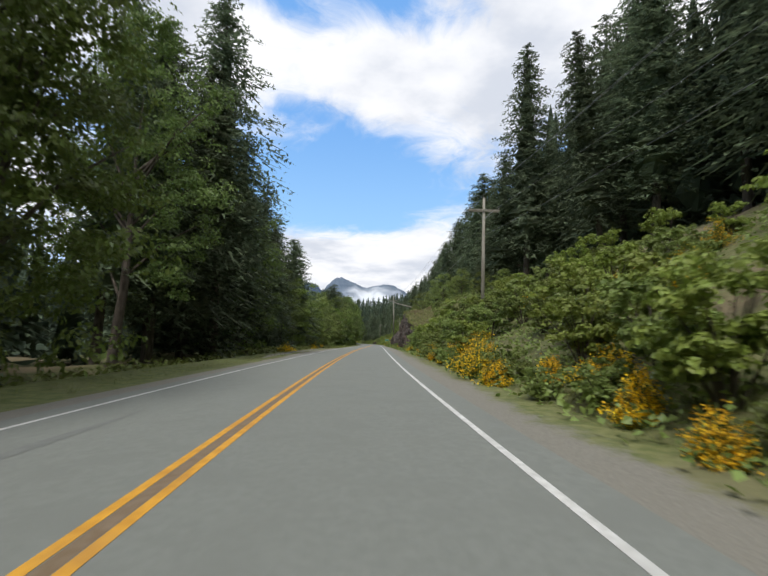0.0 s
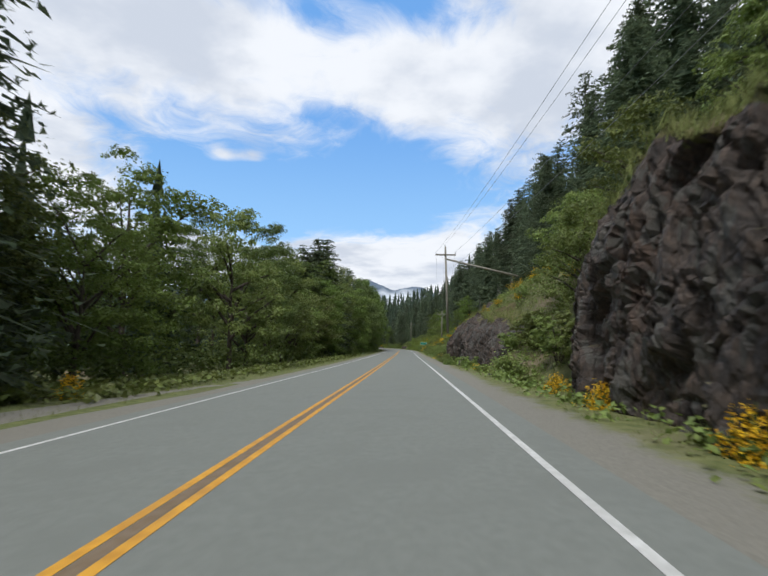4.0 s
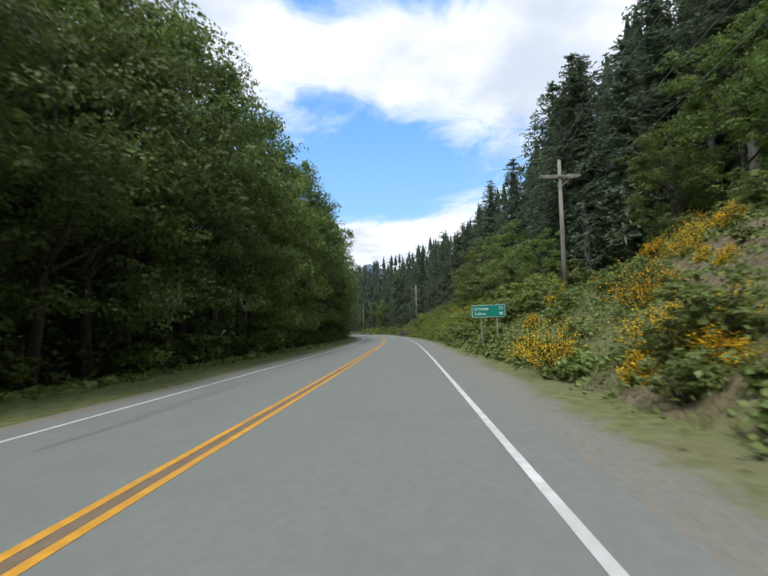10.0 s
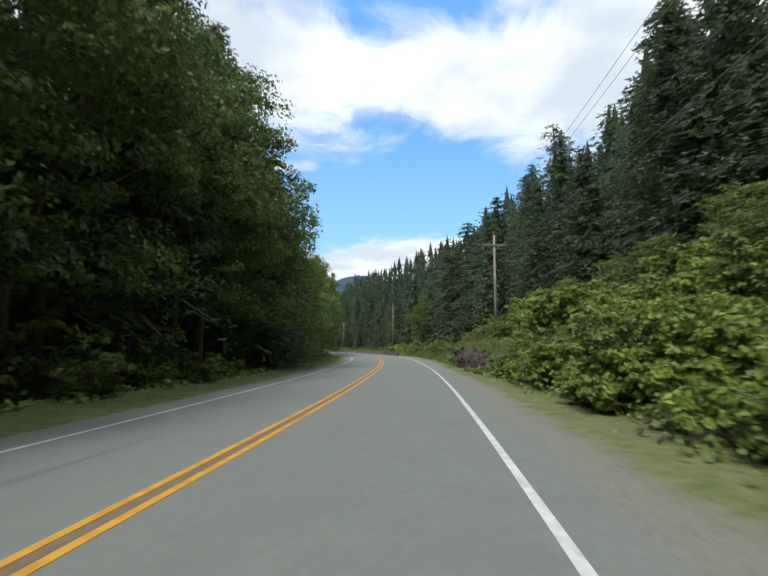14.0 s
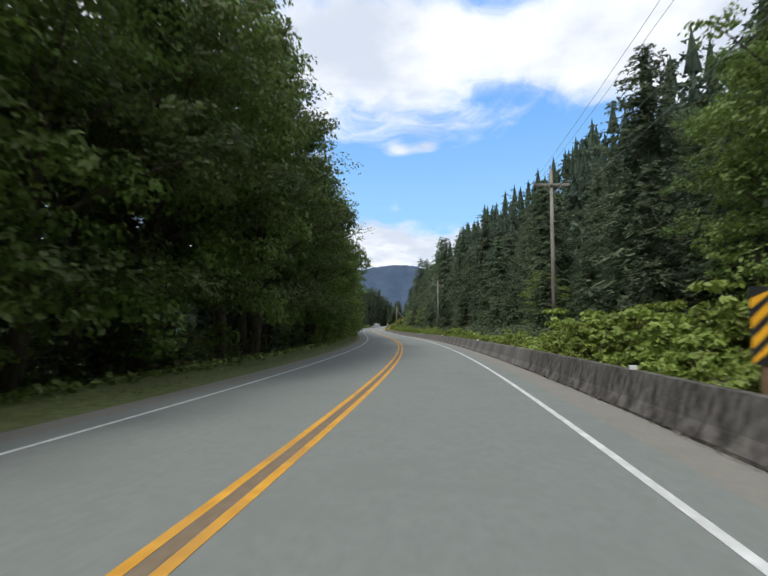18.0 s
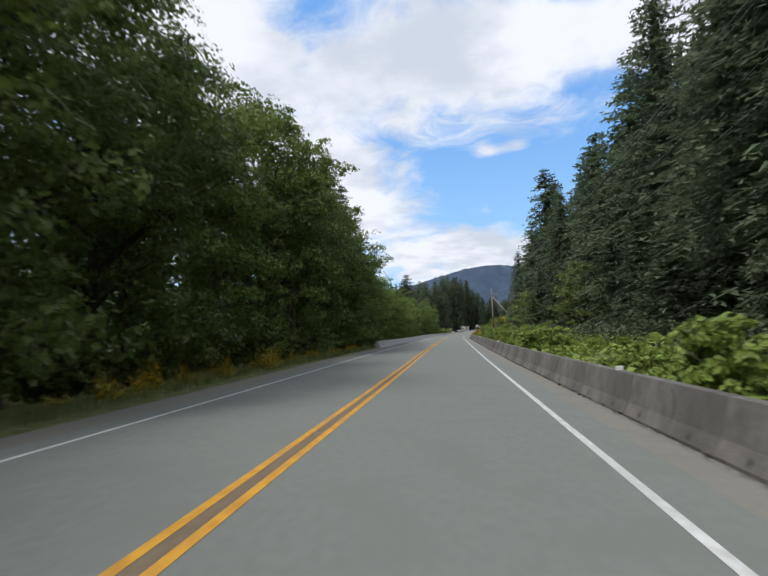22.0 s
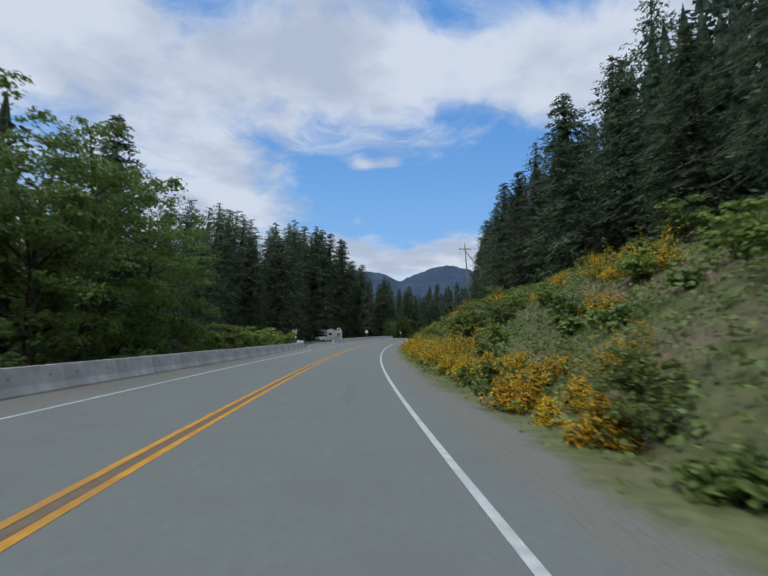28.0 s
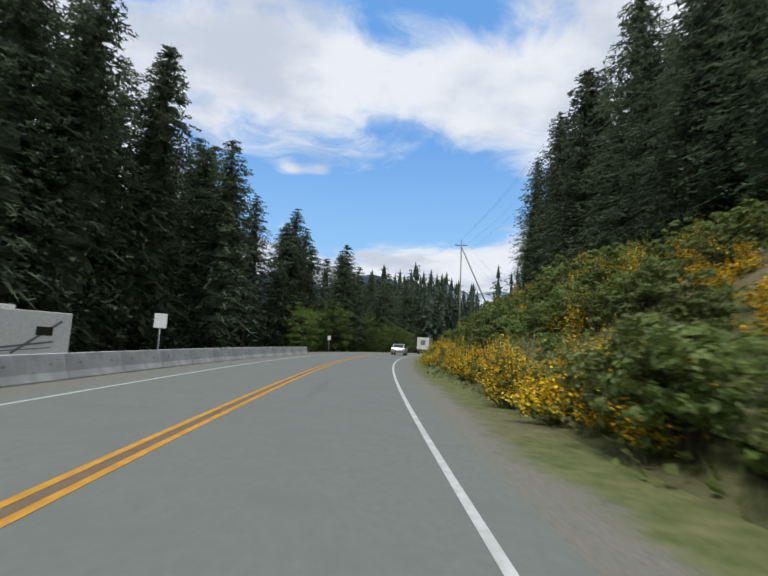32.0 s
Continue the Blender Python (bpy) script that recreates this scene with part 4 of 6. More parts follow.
def wood(s0, s1, gap, lats, kinds, share=(0.78, 1.0)):
    """Trees of these kinds along a stretch; share: how much of the row's full height they reach."""
    for s, lat in spread(s0, s1, gap, lats):
        kind = kinds[grow.integers(len(kinds))]
        if lat < 0:
            goal = np.interp(s, LEFT_TOP[:, 0], LEFT_TOP[:, 1])
        else:
            goal = np.interp(s, RIGHT_TOP[:, 0], RIGHT_TOP[:, 1]) + 1.4 * (lat - 18)
        size = (goal * grow.uniform(*share) - float(land(s, lat))) / TALL[kind.name]
        wide = min(1.1 if kind in MAPLES else 1.35, max(0.55, size * (1.0 if kind in MAPLES else 1.15)))
        TREES.append((s, lat, kind, wide, size / wide * 1.0))


F0, F1, F2, F3, F4 = FIRS[:5]
M0, M1, M2, M3 = MAPLES
# left of the road
wood(-20, 48, 5.5, (-11.5, -9.5), (M1, M2, M1), (0.8, 0.95))
TREES += [(71.0, -11.2, FIRS[5], 1.0, 1.02), (97, -15.8, F0, 1.0, 0.95), (105, -15.5, F0, 1.12, 0.95), (91, -16, F1, 0.9, 0.9), (59, -14.5, F1, 0.85, 1.0), (66, -14.5, F1, 0.9, 1.0), (79, -11.5, F1, 0.8, 1.0)]
wood(80, 112, 3.6, (-19, -12.5), (F1, F3, F1, F0), (0.75, 1.0))
wood(82, 112, 4.0, (-14, -11.5), (M1, M2, F2, M1), (0.4, 0.72))
TREES += [(114.5, -12.5, F0, 1.12, 0.70), (118.5, -13, F2, 1.22, 0.80)]
wood(121, 205, 4.2, (-14.5, -10.5), (M3, M1, M3, M2), (0.6, 1.1))
TREES += [(183, -15, F2, 0.92, 1.0), (190.0, -11.8, F0, 1.2, 0.69), (176, -16, M2, 0.8, 1.0), (194, -15, F2, 1.0, 1.0)]
wood(150, 205, 7, (-19, -16), (F2, M2), (0.9, 1.15))
wood(205, 228, 4.0, (-12.8, -10.2), (M0, M1, M2, M1), (0.85, 1.0))
wood(228, 262, 3.8, (-11.8, -9.6), (M0, M1, M2), (0.92, 1.06))
TREES += [(238, -13.2, F0, 0.93, 1.0), (244.5, -14, F0, 0.96, 1.0)]
wood(205, 262, 6.5, (-17, -14), (F0, F1), (0.95, 1.2))
wood(262, 335, 3.8, (-12.4, -9.8), (M0, M2, M1), (0.82, 1.0))
wood(300, 372, 6, (-15, -12.5), (F1, F0), (0.95, 1.2))
wood(335, 372, 3.8, (-11.0, -9.8), (M0, F2, M1), (0.82, 1.0))
wood(372, 480, 3.8, (-11.4, -9.2), (M0, M2, M1), (0.82, 1.0))
wood(380, 480, 8, (-16, -13), (F0, M2), (0.9, 1.1))
wood(480, 548, 3.6, (-12.5, -10.0), (M1, M1, M0), (0.85, 1.05))
TREES += [(543, -12.2, F0, 0.98, 1.0), (552, -13.5, F0, 0.92, 1.0)]
wood(546, 628, 3.6, (-13.0, -10.5), (M1, M3, M1), (0.75, 1.0))
TREES += [(638.6, -13.8, F0, 1.3, 0.63), (662, -13.6, F2, 0.85, 1.0), (652, -11.6, M1, 0.86, 1.0), (657.5, -12.2, M1, 0.95, 1.0), (665, -12.6, M1, 0.88, 1.0), (645, -11.8, M1, 0.8, 1.0), (633, -11.8, M1, 0.74, 1.0), (622.5, -13.8, F0, 0.72, 0.92), (613, -14.2, F0, 0.66, 0.9), (605, -15, F2, 0.7, 1.0), (650, -15, M1, 0.8, 1.0), (630, -12.5, M2, 0.7, 1.0), (627, -14, M1, 0.9, 1.0)]
wood(628, 674, 4.5, (-22, -15), (M1, F2, M3), (0.6, 0.9))
wood(672, 742, 2.7, (-26, -19.5), (F0, F1, F2, F0), (0.8, 1.0))
wood(668, 745, 3.2, (-30, -26.5), (F0, F1, F2), (0.98, 1.14))
wood(742, 800, 2.7, (-30, -24), (F0, F2, F1), (0.9, 1.08))
TREES += [(761, -20.6, F0, 1.2, 1.0), (761.5, -25.4, F1, 1.0, 1.0), (772.5, -20.5, F0, 1.18, 1.02), (748, -23, F0, 1.06, 1.0)]
wood(776, 880, 3.2, (-22, -11), (F0, F2, F1, F0), (0.75, 1.0))
TREES += [(790 + 5.5 * q, -10.4 - 0.9 * (q % 3), M1, 0.48 + 0.05 * (q % 4), 1.0) for q in range(14)]
# right of the road
wood(-10, 95, 4.3, (19, 27), (F0, F2, F1, F0))
wood(92, 200, 4.4, (16, 24), (F0, F2, F0, F1))
TREES += [(88, 20, F1, 1.05, 1.03), (175.5, 8.3, M3, 0.42, 1.0), (178.5, 8.0, M3, 0.34, 1.0), (172.5, 8.6, M3, 0.36, 1.0), (124, 10.8, M3, 0.75, 1), (129, 10.2, M3, 0.65, 1), (133, 11.4, M3, 0.75, 1), (101, 14.5, M3, 0.5, 1.0), (109, 15, M3, 0.45, 1.0), (86, 17, M3, 0.42, 1.0), (92, 15.5, M3, 0.45, 1.0)]
wood(200, 265, 3.9, (20, 28), (F3, F3, F3, F1))
wood(262, 345, 4.2, (18, 26), (F0, F1, F2, F3))
wood(316, 345, 4.5, (13.0, 16.5), (M3,), (0.30, 0.42))
wood(345, 395, 4.0, (16, 23), (F0, F2, F1))
wood(395, 590, 4.5, (15.0, 20), (F0, F2, F1, F0), (0.66, 1.1))
wood(400, 590, 7.0, (12.4, 14.2), (F4, F2, F4, F0), (0.3, 0.6))
TREES += [(407, 14.4, M1, 0.85, 1.0), (411.5, 15.2, M2, 0.62, 1.0), (438, 14.0, M3, 0.7, 1.0), (531, 13.4, M3, 0.8, 1.0), (556, 13.0, M3, 0.7, 1.0), (569, 13.5, M3, 0.8, 1.0)]
wood(590, 700, 4.4, (19, 27), (F0, F2, F1), (0.82, 1.05))
wood(700, 880, 4.4, (20, 28), (F0, F2, F1), (0.82, 1.05))
for s, lat, kind, size, tall in TREES:
    if kind in FIRS[:3] and (lat > 22.5 or lat < -22):  # coarser boughs deep in the wood
        kind = FAR_FIRS[FIRS.index(kind)]
    plant(kind, s, lat, size, -0.2, tall)

# the thick of the wood behind the first rows: one mass of small firs


def far_wood(name, cells, label, mat, seed, rings=18, sprays=2):
    r = np.random.default_rng(seed)
    forms = [fir_crown(20.0, 4.5, 1.0, q, rings, 9 if sprays > 1 else 5, sprays, 0.42) for q in range(5)]
    pieces = []
    for s, lat, h in cells:
        v, f = forms[r.integers(5)]
        a = r.uniform(0, math.tau)
        turn = np.array([[math.cos(a), -math.sin(a), 0], [math.sin(a), math.cos(a), 0], [0, 0, 1]])
        pieces.append(((v * h / 20.0) @ turn.T + spot(s, lat, -0.4), f))
    return tagged(new(name, mesh(name, *join(pieces), mat)), label, "forest", kind="stuff")


def cells(s0, s1, gap, lats, heights):
    out = []
    s = s0
    while s < s1:
        for lat in lats:
            where, off = s + grow.uniform(-gap, gap) * 0.5, lat + grow.uniform(-0.4, 0.4) * 7
            high = grow.uniform(*heights)
            if 20 < off < 50:  # the tops keep the line of the front rows
                high = (np.interp(where, RIGHT_TOP[:, 0], RIGHT_TOP[:, 1]) + 1.25 * (off - 18)) * grow.uniform(0.70, 0.94) - float(land(where, off))
            if -50 < off < -15 and where < 880:
                high = np.interp(where, LEFT_TOP[:, 0], LEFT_TOP[:, 1]) * (grow.uniform(0.8, 1.0) - 0.36) + 0.6
            out.append((where, off, min(high, 34.0)))
        s += gap
    return out


far_wood("forest_right", cells(-40, 900, 5.0, (27, 32), (17, 26)) + cells(-40, 900, 7.0, (39, 47), (17, 26)) + cells(395, 590, 5.0, (23,), (20, 30)), "dark fir forest on the slope above the road", FAR_FIR, 3)
far_wood("forest_left", cells(-40, 660, 4.6, (-17, -22, -28), (9, 15)) + cells(-40, 660, 7.0, (-35, -43), (9, 15)) + cells(668, 900, 5, (-28, -34), (20, 29)) + cells(668, 900, 7, (-41, -49), (20, 29)), "dark fir forest on the valley side of the road", FAR_FIR, 4)
for name, side, label in (("forest_right", 1, "dark fir forest climbing the hillside"), ("forest_left", -1, "dark fir forest across the valley")):
    far_wood(name, cells(-110, 1320, 8.5, [side * d for d in ((55, 63, 72, 82, 93, 105, 118, 132, 147, 163, 180, 198) if side > 0 else (55, 66, 82, 105, 132, 163))], (16, 26)), label, FAR_FIR, 5 + side, 7, 1)
far_wood("forest_ahead", cells(880, 960, 4.5, (-34, -28, -22, -17, -12), (24, 31)) + cells(880, 1300, 7.0, (-40, -32, -25, -19, -13, 12, 18, 25, 32, 40), (18, 26)), "dark fir forest round the far bend", FAR_FIR, 6, 15, 2)

# bushes and flowering broom along the banks
for s0, s1, gap, lats, kinds, size in (
        (26, 95, 1.5, (7.6, 12.0), (0, 4, 2, 4), (0.7, 1.1)), (26, 92, 2.4, (11, 18), (4, 2, 4), (0.6, 1.0)), (120, 137, 1.6, (7.0, 9.5), (0, 1, 2), (0.7, 1.0)), (100, 122, 5.0, (10.6, 13), (1, 3), (0.7, 1.1)),
        (140, 164, 5.0, (6.4, 7.0), (1, 3), (0.5, 0.8)), (165, 200, 3.2, (7.4, 10.5), (0, 1, 3), (0.4, 0.7)), (195, 214, 1.6, (7.0, 9.0), (1, 3, 0, 3), (0.5, 1.0)), (214, 262, 1.1, (7.2, 17), (1, 3, 0, 3), (0.5, 1.0)), (252, 322, 6.0, (7.4, 10.0), (0, 1), (0.7, 1.0)), (322, 348, 1.6, (10.0, 13.5), (0, 2, 2), (0.7, 1.1)), (66, 93, 1.5, (7.0, 9.0), (0, 1), (0.6, 0.95)),
        (252, 322, 2.2, (10.5, 14.5), (4, 2, 4), (0.6, 1.0)), (346, 392, 2.4, (7.0, 11), (0, 1, 2), (0.6, 1.0)), (572, 618, 1.3, (7.2, 15), (0, 1, 3), (0.6, 1.0)), (618, 684, 1.15, (7.6, 17), (3, 1, 3, 0), (0.55, 1.0)), (690, 800, 5.0, (8.5, 17), (1, 3, 1), (0.5, 0.9)),
        (727, 732, 2.4, (8.0, 9.2), (2, 0), (0.6, 0.85)), (738, 800, 4.0, (8.4, 13.5), (0, 1, 0), (0.6, 0.95)),
        (300, 330, 4.0, (-9.0, -7.4), (0,), (0.7, 1.0)), (536, 683, 4.5, (-9.5, -7.2), (1, 0, 3), (0.6, 1.0))):
    for s, lat in spread(s0, s1, gap, lats):
        shrub(BUSHES[kinds[grow.integers(len(kinds))]], s, lat, grow.uniform(*size))
for s0, s1, gap, lats, size in ((264, 322, 1.7, (7.4, 9.5), (0.6, 0.95)), (256, 330, 2.4, (10.0, 14.0), (0.8, 1.2)), (322, 346, 3.0, (9.5, 12.0), (0.9, 1.4)), (620, 700, 4.0, (8.5, 13.0), (0.6, 0.9)), (397, 413, 1.5, (6.5, 7.8), (0.6, 0.95)), (400, 416, 2.0, (8.0, 10.5), (0.9, 1.25)), (413, 575, 3.0, (6.1, 6.9), (0.32, 0.52)), (416, 540, 4.4, (7.2, 9.5), (0.4, 0.7)), (444, 451, 1.6, (6.6, 8.2), (0.65, 0.95)), (470, 476, 1.5, (6.4, 7.6), (0.6, 0.85)), (479, 483, 1.6, (6.8, 8.0), (0.7, 0.9)), (491, 496, 1.5, (6.4, 7.6), (0.6, 0.85)), (514, 520, 1.6, (6.4, 7.8), (0.6, 0.9)), (538, 578, 1.7, (6.5, 9.5), (0.5, 0.85)), (540, 578, 2.4, (9.0, 12.0), (0.6, 0.9)), (668, 690, 4.0, (-8.6, -7.4), (0.8, 1.2))):
    for s, lat in spread(s0, s1, gap, lats):
        shrub(BRAMBLES[grow.integers(2)], s, lat, grow.uniform(*size))
for s0, s1, gap, lats, size in (
        (28, 62, 2.2, (6.6, 8.0), (0.7, 1.1)), (34, 62, 4.0, (9, 15), (0.7, 1.0)), (66, 90, 4.0, (6.8, 8.5), (0.6, 0.9)), (112, 124, 5.0, (6.6, 7.4), (0.7, 1.0)), (158, 172, 4.0, (6.6, 8.0), (0.6, 0.9)),
        (196, 250, 2.1, (9, 16.5), (0.8, 1.2)), (205, 240, 4.0, (7.0, 8.5), (0.7, 1.0)), (290, 302, 1.3, (10.5, 13), (1.5, 2.0)), (274, 290, 3.0, (9.6, 11), (1.1, 1.4)), (302, 330, 4.0, (10.5, 13.5), (0.9, 1.2)),
        (594, 640, 2.2, (6.7, 9.5), (0.7, 1.0)), (600, 640, 4.0, (10, 16.5), (0.8, 1.2)), (640, 700, 2.6, (10, 16.5), (0.8, 1.2)), (640, 700, 1.4, (6.8, 8.2), (0.7, 1.05)), (700, 736, 3.0, (7.2, 10.0), (0.7, 1.1)), (736, 800, 1.9, (7.0, 8.4), (0.7, 1.25)), (700, 800, 1.9, (10, 17), (0.8, 1.3)),
        (82, 90, 3.0, (-8.2, -7.2), (0.8, 1.0)), (110, 120, 3.0, (-8.4, -7.6), (0.7, 0.9)), (494, 533, 1.9, (-7.4, -6.2), (0.42, 0.75))):
    for s, lat in spread(s0, s1, gap, lats):
        shrub(BROOMS[grow.integers(3)], s, lat, grow.uniform(*size))
for s, lat in ((707.5, 7.4), (711, 8.4), (715, 7.8), (718, 10.5), (720, 12.4), (724, 13.6), (716, 13.8), (728, 14.5), (730.5, 7.6), (732.2, 8.4), (733.6, 7.5), (735, 8.3), (734, 9.6), (736.5, 7.4), (740, 11.8), (742, 13.2), (745, 14.2), (748, 13.2), (752, 14.6), (738, 14.2)):
    shrub(BROOMS[grow.integers(3)], s, lat, grow.uniform(0.85, 1.25))
for kind, s, lat, size, tall in (
        (F1, 64, -13.6, 0.95, 0.95), (F0, 68, -12.8, 1.2, 0.85), (F0, 75, -13.4, 1.15, 0.95), (F0, 752.6, 19.6, 0.68, 0.8), (F0, 759.4, 20, 0.66, 0.76), (F2, 765, 20, 0.72, 0.8), (F0, 748, 20, 0.7, 0.8), (F2, 187.6, -12.2, 1.2, 0.76), (F0, 183.6, -12.4, 1.15, 0.68), (F2, 177.6, -12.8, 1.05, 0.78), (M1, 180.6, -11.4, 1.0, 1.0), (M1, 176.8, -11.0, 0.84, 1.0), (M2, 57, -12.4, 1.0, 1.0), (F0, 634.5, -14.4, 1.15, 0.60), (BRAMBLES[1], 671, -9.3, 1.35, 1.05), (BRAMBLES[1], 673.6, -9.4, 1.2, 1.0), (BRAMBLES[1], 668.4, -9.6, 1.3, 1.1), (BRAMBLES[1], 676.4, -9.2, 0.9, 1.0), (F0, 755, -21.2, 1.15, 0.98),
        (F0, 751, -26, 1.15, 1.0), (F1, 757.5, -23.5, 1.05, 1.0), (F0, 764.5, -23.5, 1.2, 1.05), (F0, 768.5, -19.8, 1.1, 1.05), (F2, 778, -21, 1.25, 1.0), (M1, 243, 18.0, 0.62, 1.0), (M1, 238.5, 18.5, 0.55, 1.0), (M1, 248, 17.6, 0.55, 1.0), (M1, 268, 15.8, 0.5, 1.0), (M3, 274, 14.8, 0.75, 1.0), (M1, 283, 16.6, 0.8, 1.0), (M3, 290, 15.2, 0.85, 1.0),
        (M1, 299, 16.4, 0.85, 1.0), (M3, 306, 15.0, 0.8, 1.0), (M1, 313, 16.6, 0.75, 1.0), (M3, 116, 13.6, 0.7, 1.0), (M3, 120.5, 13.0, 0.6, 1.0)):
    plant(kind, s, lat, size, -0.2, tall)
for s, lat in ((227, 8.6), (228, 7.5), (229.2, 8.3), (230.4, 7.8), (231.4, 8.5), (234, 11.5), (236, 12.0), (238, 12.6), (240, 13.0), (242, 13.6), (245, 14.0), (236.5, 11.0), (99, 6.5), (137, 6.3), (72, 6.7), (74.5, 6.9), (77, 6.6), (79, 7.0), (81.5, 6.6), (84, 6.9), (86.5, 6.6), (88.5, 6.9)):
    plant(BROOMS[grow.integers(3)], s, lat, grow.uniform(0.6, 0.9) if s > 140 else 0.55)
for kind, s, lat, size in ((0, 318.5, 7.6, 0.8), (1, 320.8, 7.3, 0.95), (0, 322.4, 7.8, 0.75), (1, 324.2, 7.2, 0.9), (1, 325.6, 7.5, 0.8), (1, 90.5, 7.4, 0.8), (0, 93, 7.9, 0.7), (3, 96, 6.7, 0.7), (3, 103, 6.2, 0.6), (1, 106, 6.1, 0.45), (3, 145, 6.0, 0.6), (1, 151, 5.9, 0.4)):
    shrub(BUSHES[kind], s, lat, size)
for s, lat in spread(744, 800, 1.4, (8.8, 17)):
    shrub(BUSHES[grow.integers(4)], s, lat, grow.uniform(0.5, 0.9))
for s, lat in spread(741, 764, 0.55, (9.6, 15.5)):
    shrub(BUSHES[grow.integers(3)], s, lat, grow.uniform(0.5, 0.85))
for s, lat in spread(744, 764, 1.2, (12.5, 16.0)):
    shrub(BROOMS[grow.integers(3)], s, lat, grow.uniform(0.9, 1.3))
for s, lat in spread(690, 716, 2.0, (7.8, 12)):
    shrub(BUSHES[grow.integers(2)], s, lat, grow.uniform(0.4, 0.7))
for s, lat, kind, size in ((99, 9.4, 1, 0.6), (103.5, 10.4, 4, 0.5), (108, 9.8, 1, 0.7), (112.5, 10.3, 4, 0.6), (117, 9.6, 3, 0.8), (121, 9.9, 1, 0.6)):
    plant(BUSHES[kind], s, lat, size, 0.15)
fringe = np.random.default_rng(91)
for s0, s1, gap, lats, kinds, size in (
        (28, 94, 1.5, (5.9, 6.7), (BUSHES[3], BUSHES[1], BROOMS[1], BUSHES[1]), (0.5, 0.8)), (96, 126, 2.2, (6.0, 6.5), (BUSHES[3], BROOMS[1], BUSHES[3]), (0.4, 0.65)),
        (127, 150, 1.8, (5.8, 6.5), (BUSHES[3], BUSHES[1]), (0.3, 0.5)), (150, 170, 1.6, (5.6, 6.3), (BUSHES[3], BROOMS[1], BUSHES[1]), (0.4, 0.75)), (170, 194, 1.0, (5.9, 7.2), (BUSHES[1], BUSHES[0], BUSHES[3]), (0.5, 0.9)),
        (194, 262, 1.4, (6.0, 7.4), (BUSHES[3], BUSHES[1], BUSHES[3]), (0.45, 0.75)), (262, 326, 1.2, (6.5, 7.4), (BUSHES[1], BRAMBLES[0], BRAMBLES[0], BRAMBLES[0]), (0.5, 0.85)), (326, 350, 2.0, (5.6, 6.0), (BUSHES[3],), (0.4, 0.6)), (350, 390, 1.3, (6.2, 7.2), (BUSHES[1], BUSHES[3]), (0.5, 0.85)),
        (590, 645, 1.2, (5.9, 6.8), (BUSHES[3], BUSHES[1], BROOMS[1]), (0.5, 0.85)), (645, 676, 1.3, (6.0, 6.8), (BROOMS[0], BROOMS[1], BUSHES[3]), (0.55, 0.9)), (676, 700, 0.9, (6.2, 6.9), (BROOMS[1], BROOMS[0]), (0.6, 0.9)), (700, 800, 1.4, (6.5, 7.2), (BROOMS[1], BUSHES[3], BROOMS[0], BUSHES[1]), (0.5, 0.9)), (722, 746, 1.2, (6.6, 7.6), (BROOMS[0], BUSHES[1], BROOMS[1], BUSHES[0]), (0.6, 0.95)),
        (40, 88, 2.2, (9.0, 15.0), (BUSHES[0], BROOMS[0], BROOMS[2]), (0.6, 1.0)), (262, 322, 2.0, (8.0, 12.5), (BRAMBLES[1], BRAMBLES[1], BUSHES[4]), (0.6, 1.0)), (137, 172, 2.2, (9.6, 13.5), (BROOMS[2], BUSHES[1], BROOMS[0]), (0.6, 1.0)), (484, 537, 2.4, (-11.5, -9.0), (BUSHES[2], BUSHES[0]), (0.9, 1.3)), (232, 330, 5.0, (-12.0, -9.5), (BUSHES[2],), (0.9, 1.3))):
    for s in np.arange(s0, s1, gap):
        plant(kinds[fringe.integers(len(kinds))], s + fringe.uniform(-0.5, 0.5) * gap, fringe.uniform(*lats), fringe.uniform(*size))
for q, ob in enumerate(DRAFTS):  # the first of each kind stands with the rest, back along the road
    x, y, z = spot(-14 - 7 * q, (-12, 14)[q % 2], -0.1)
    ob.matrix_basis = pose(x, y, z)

# low growth along the verges, too much to count


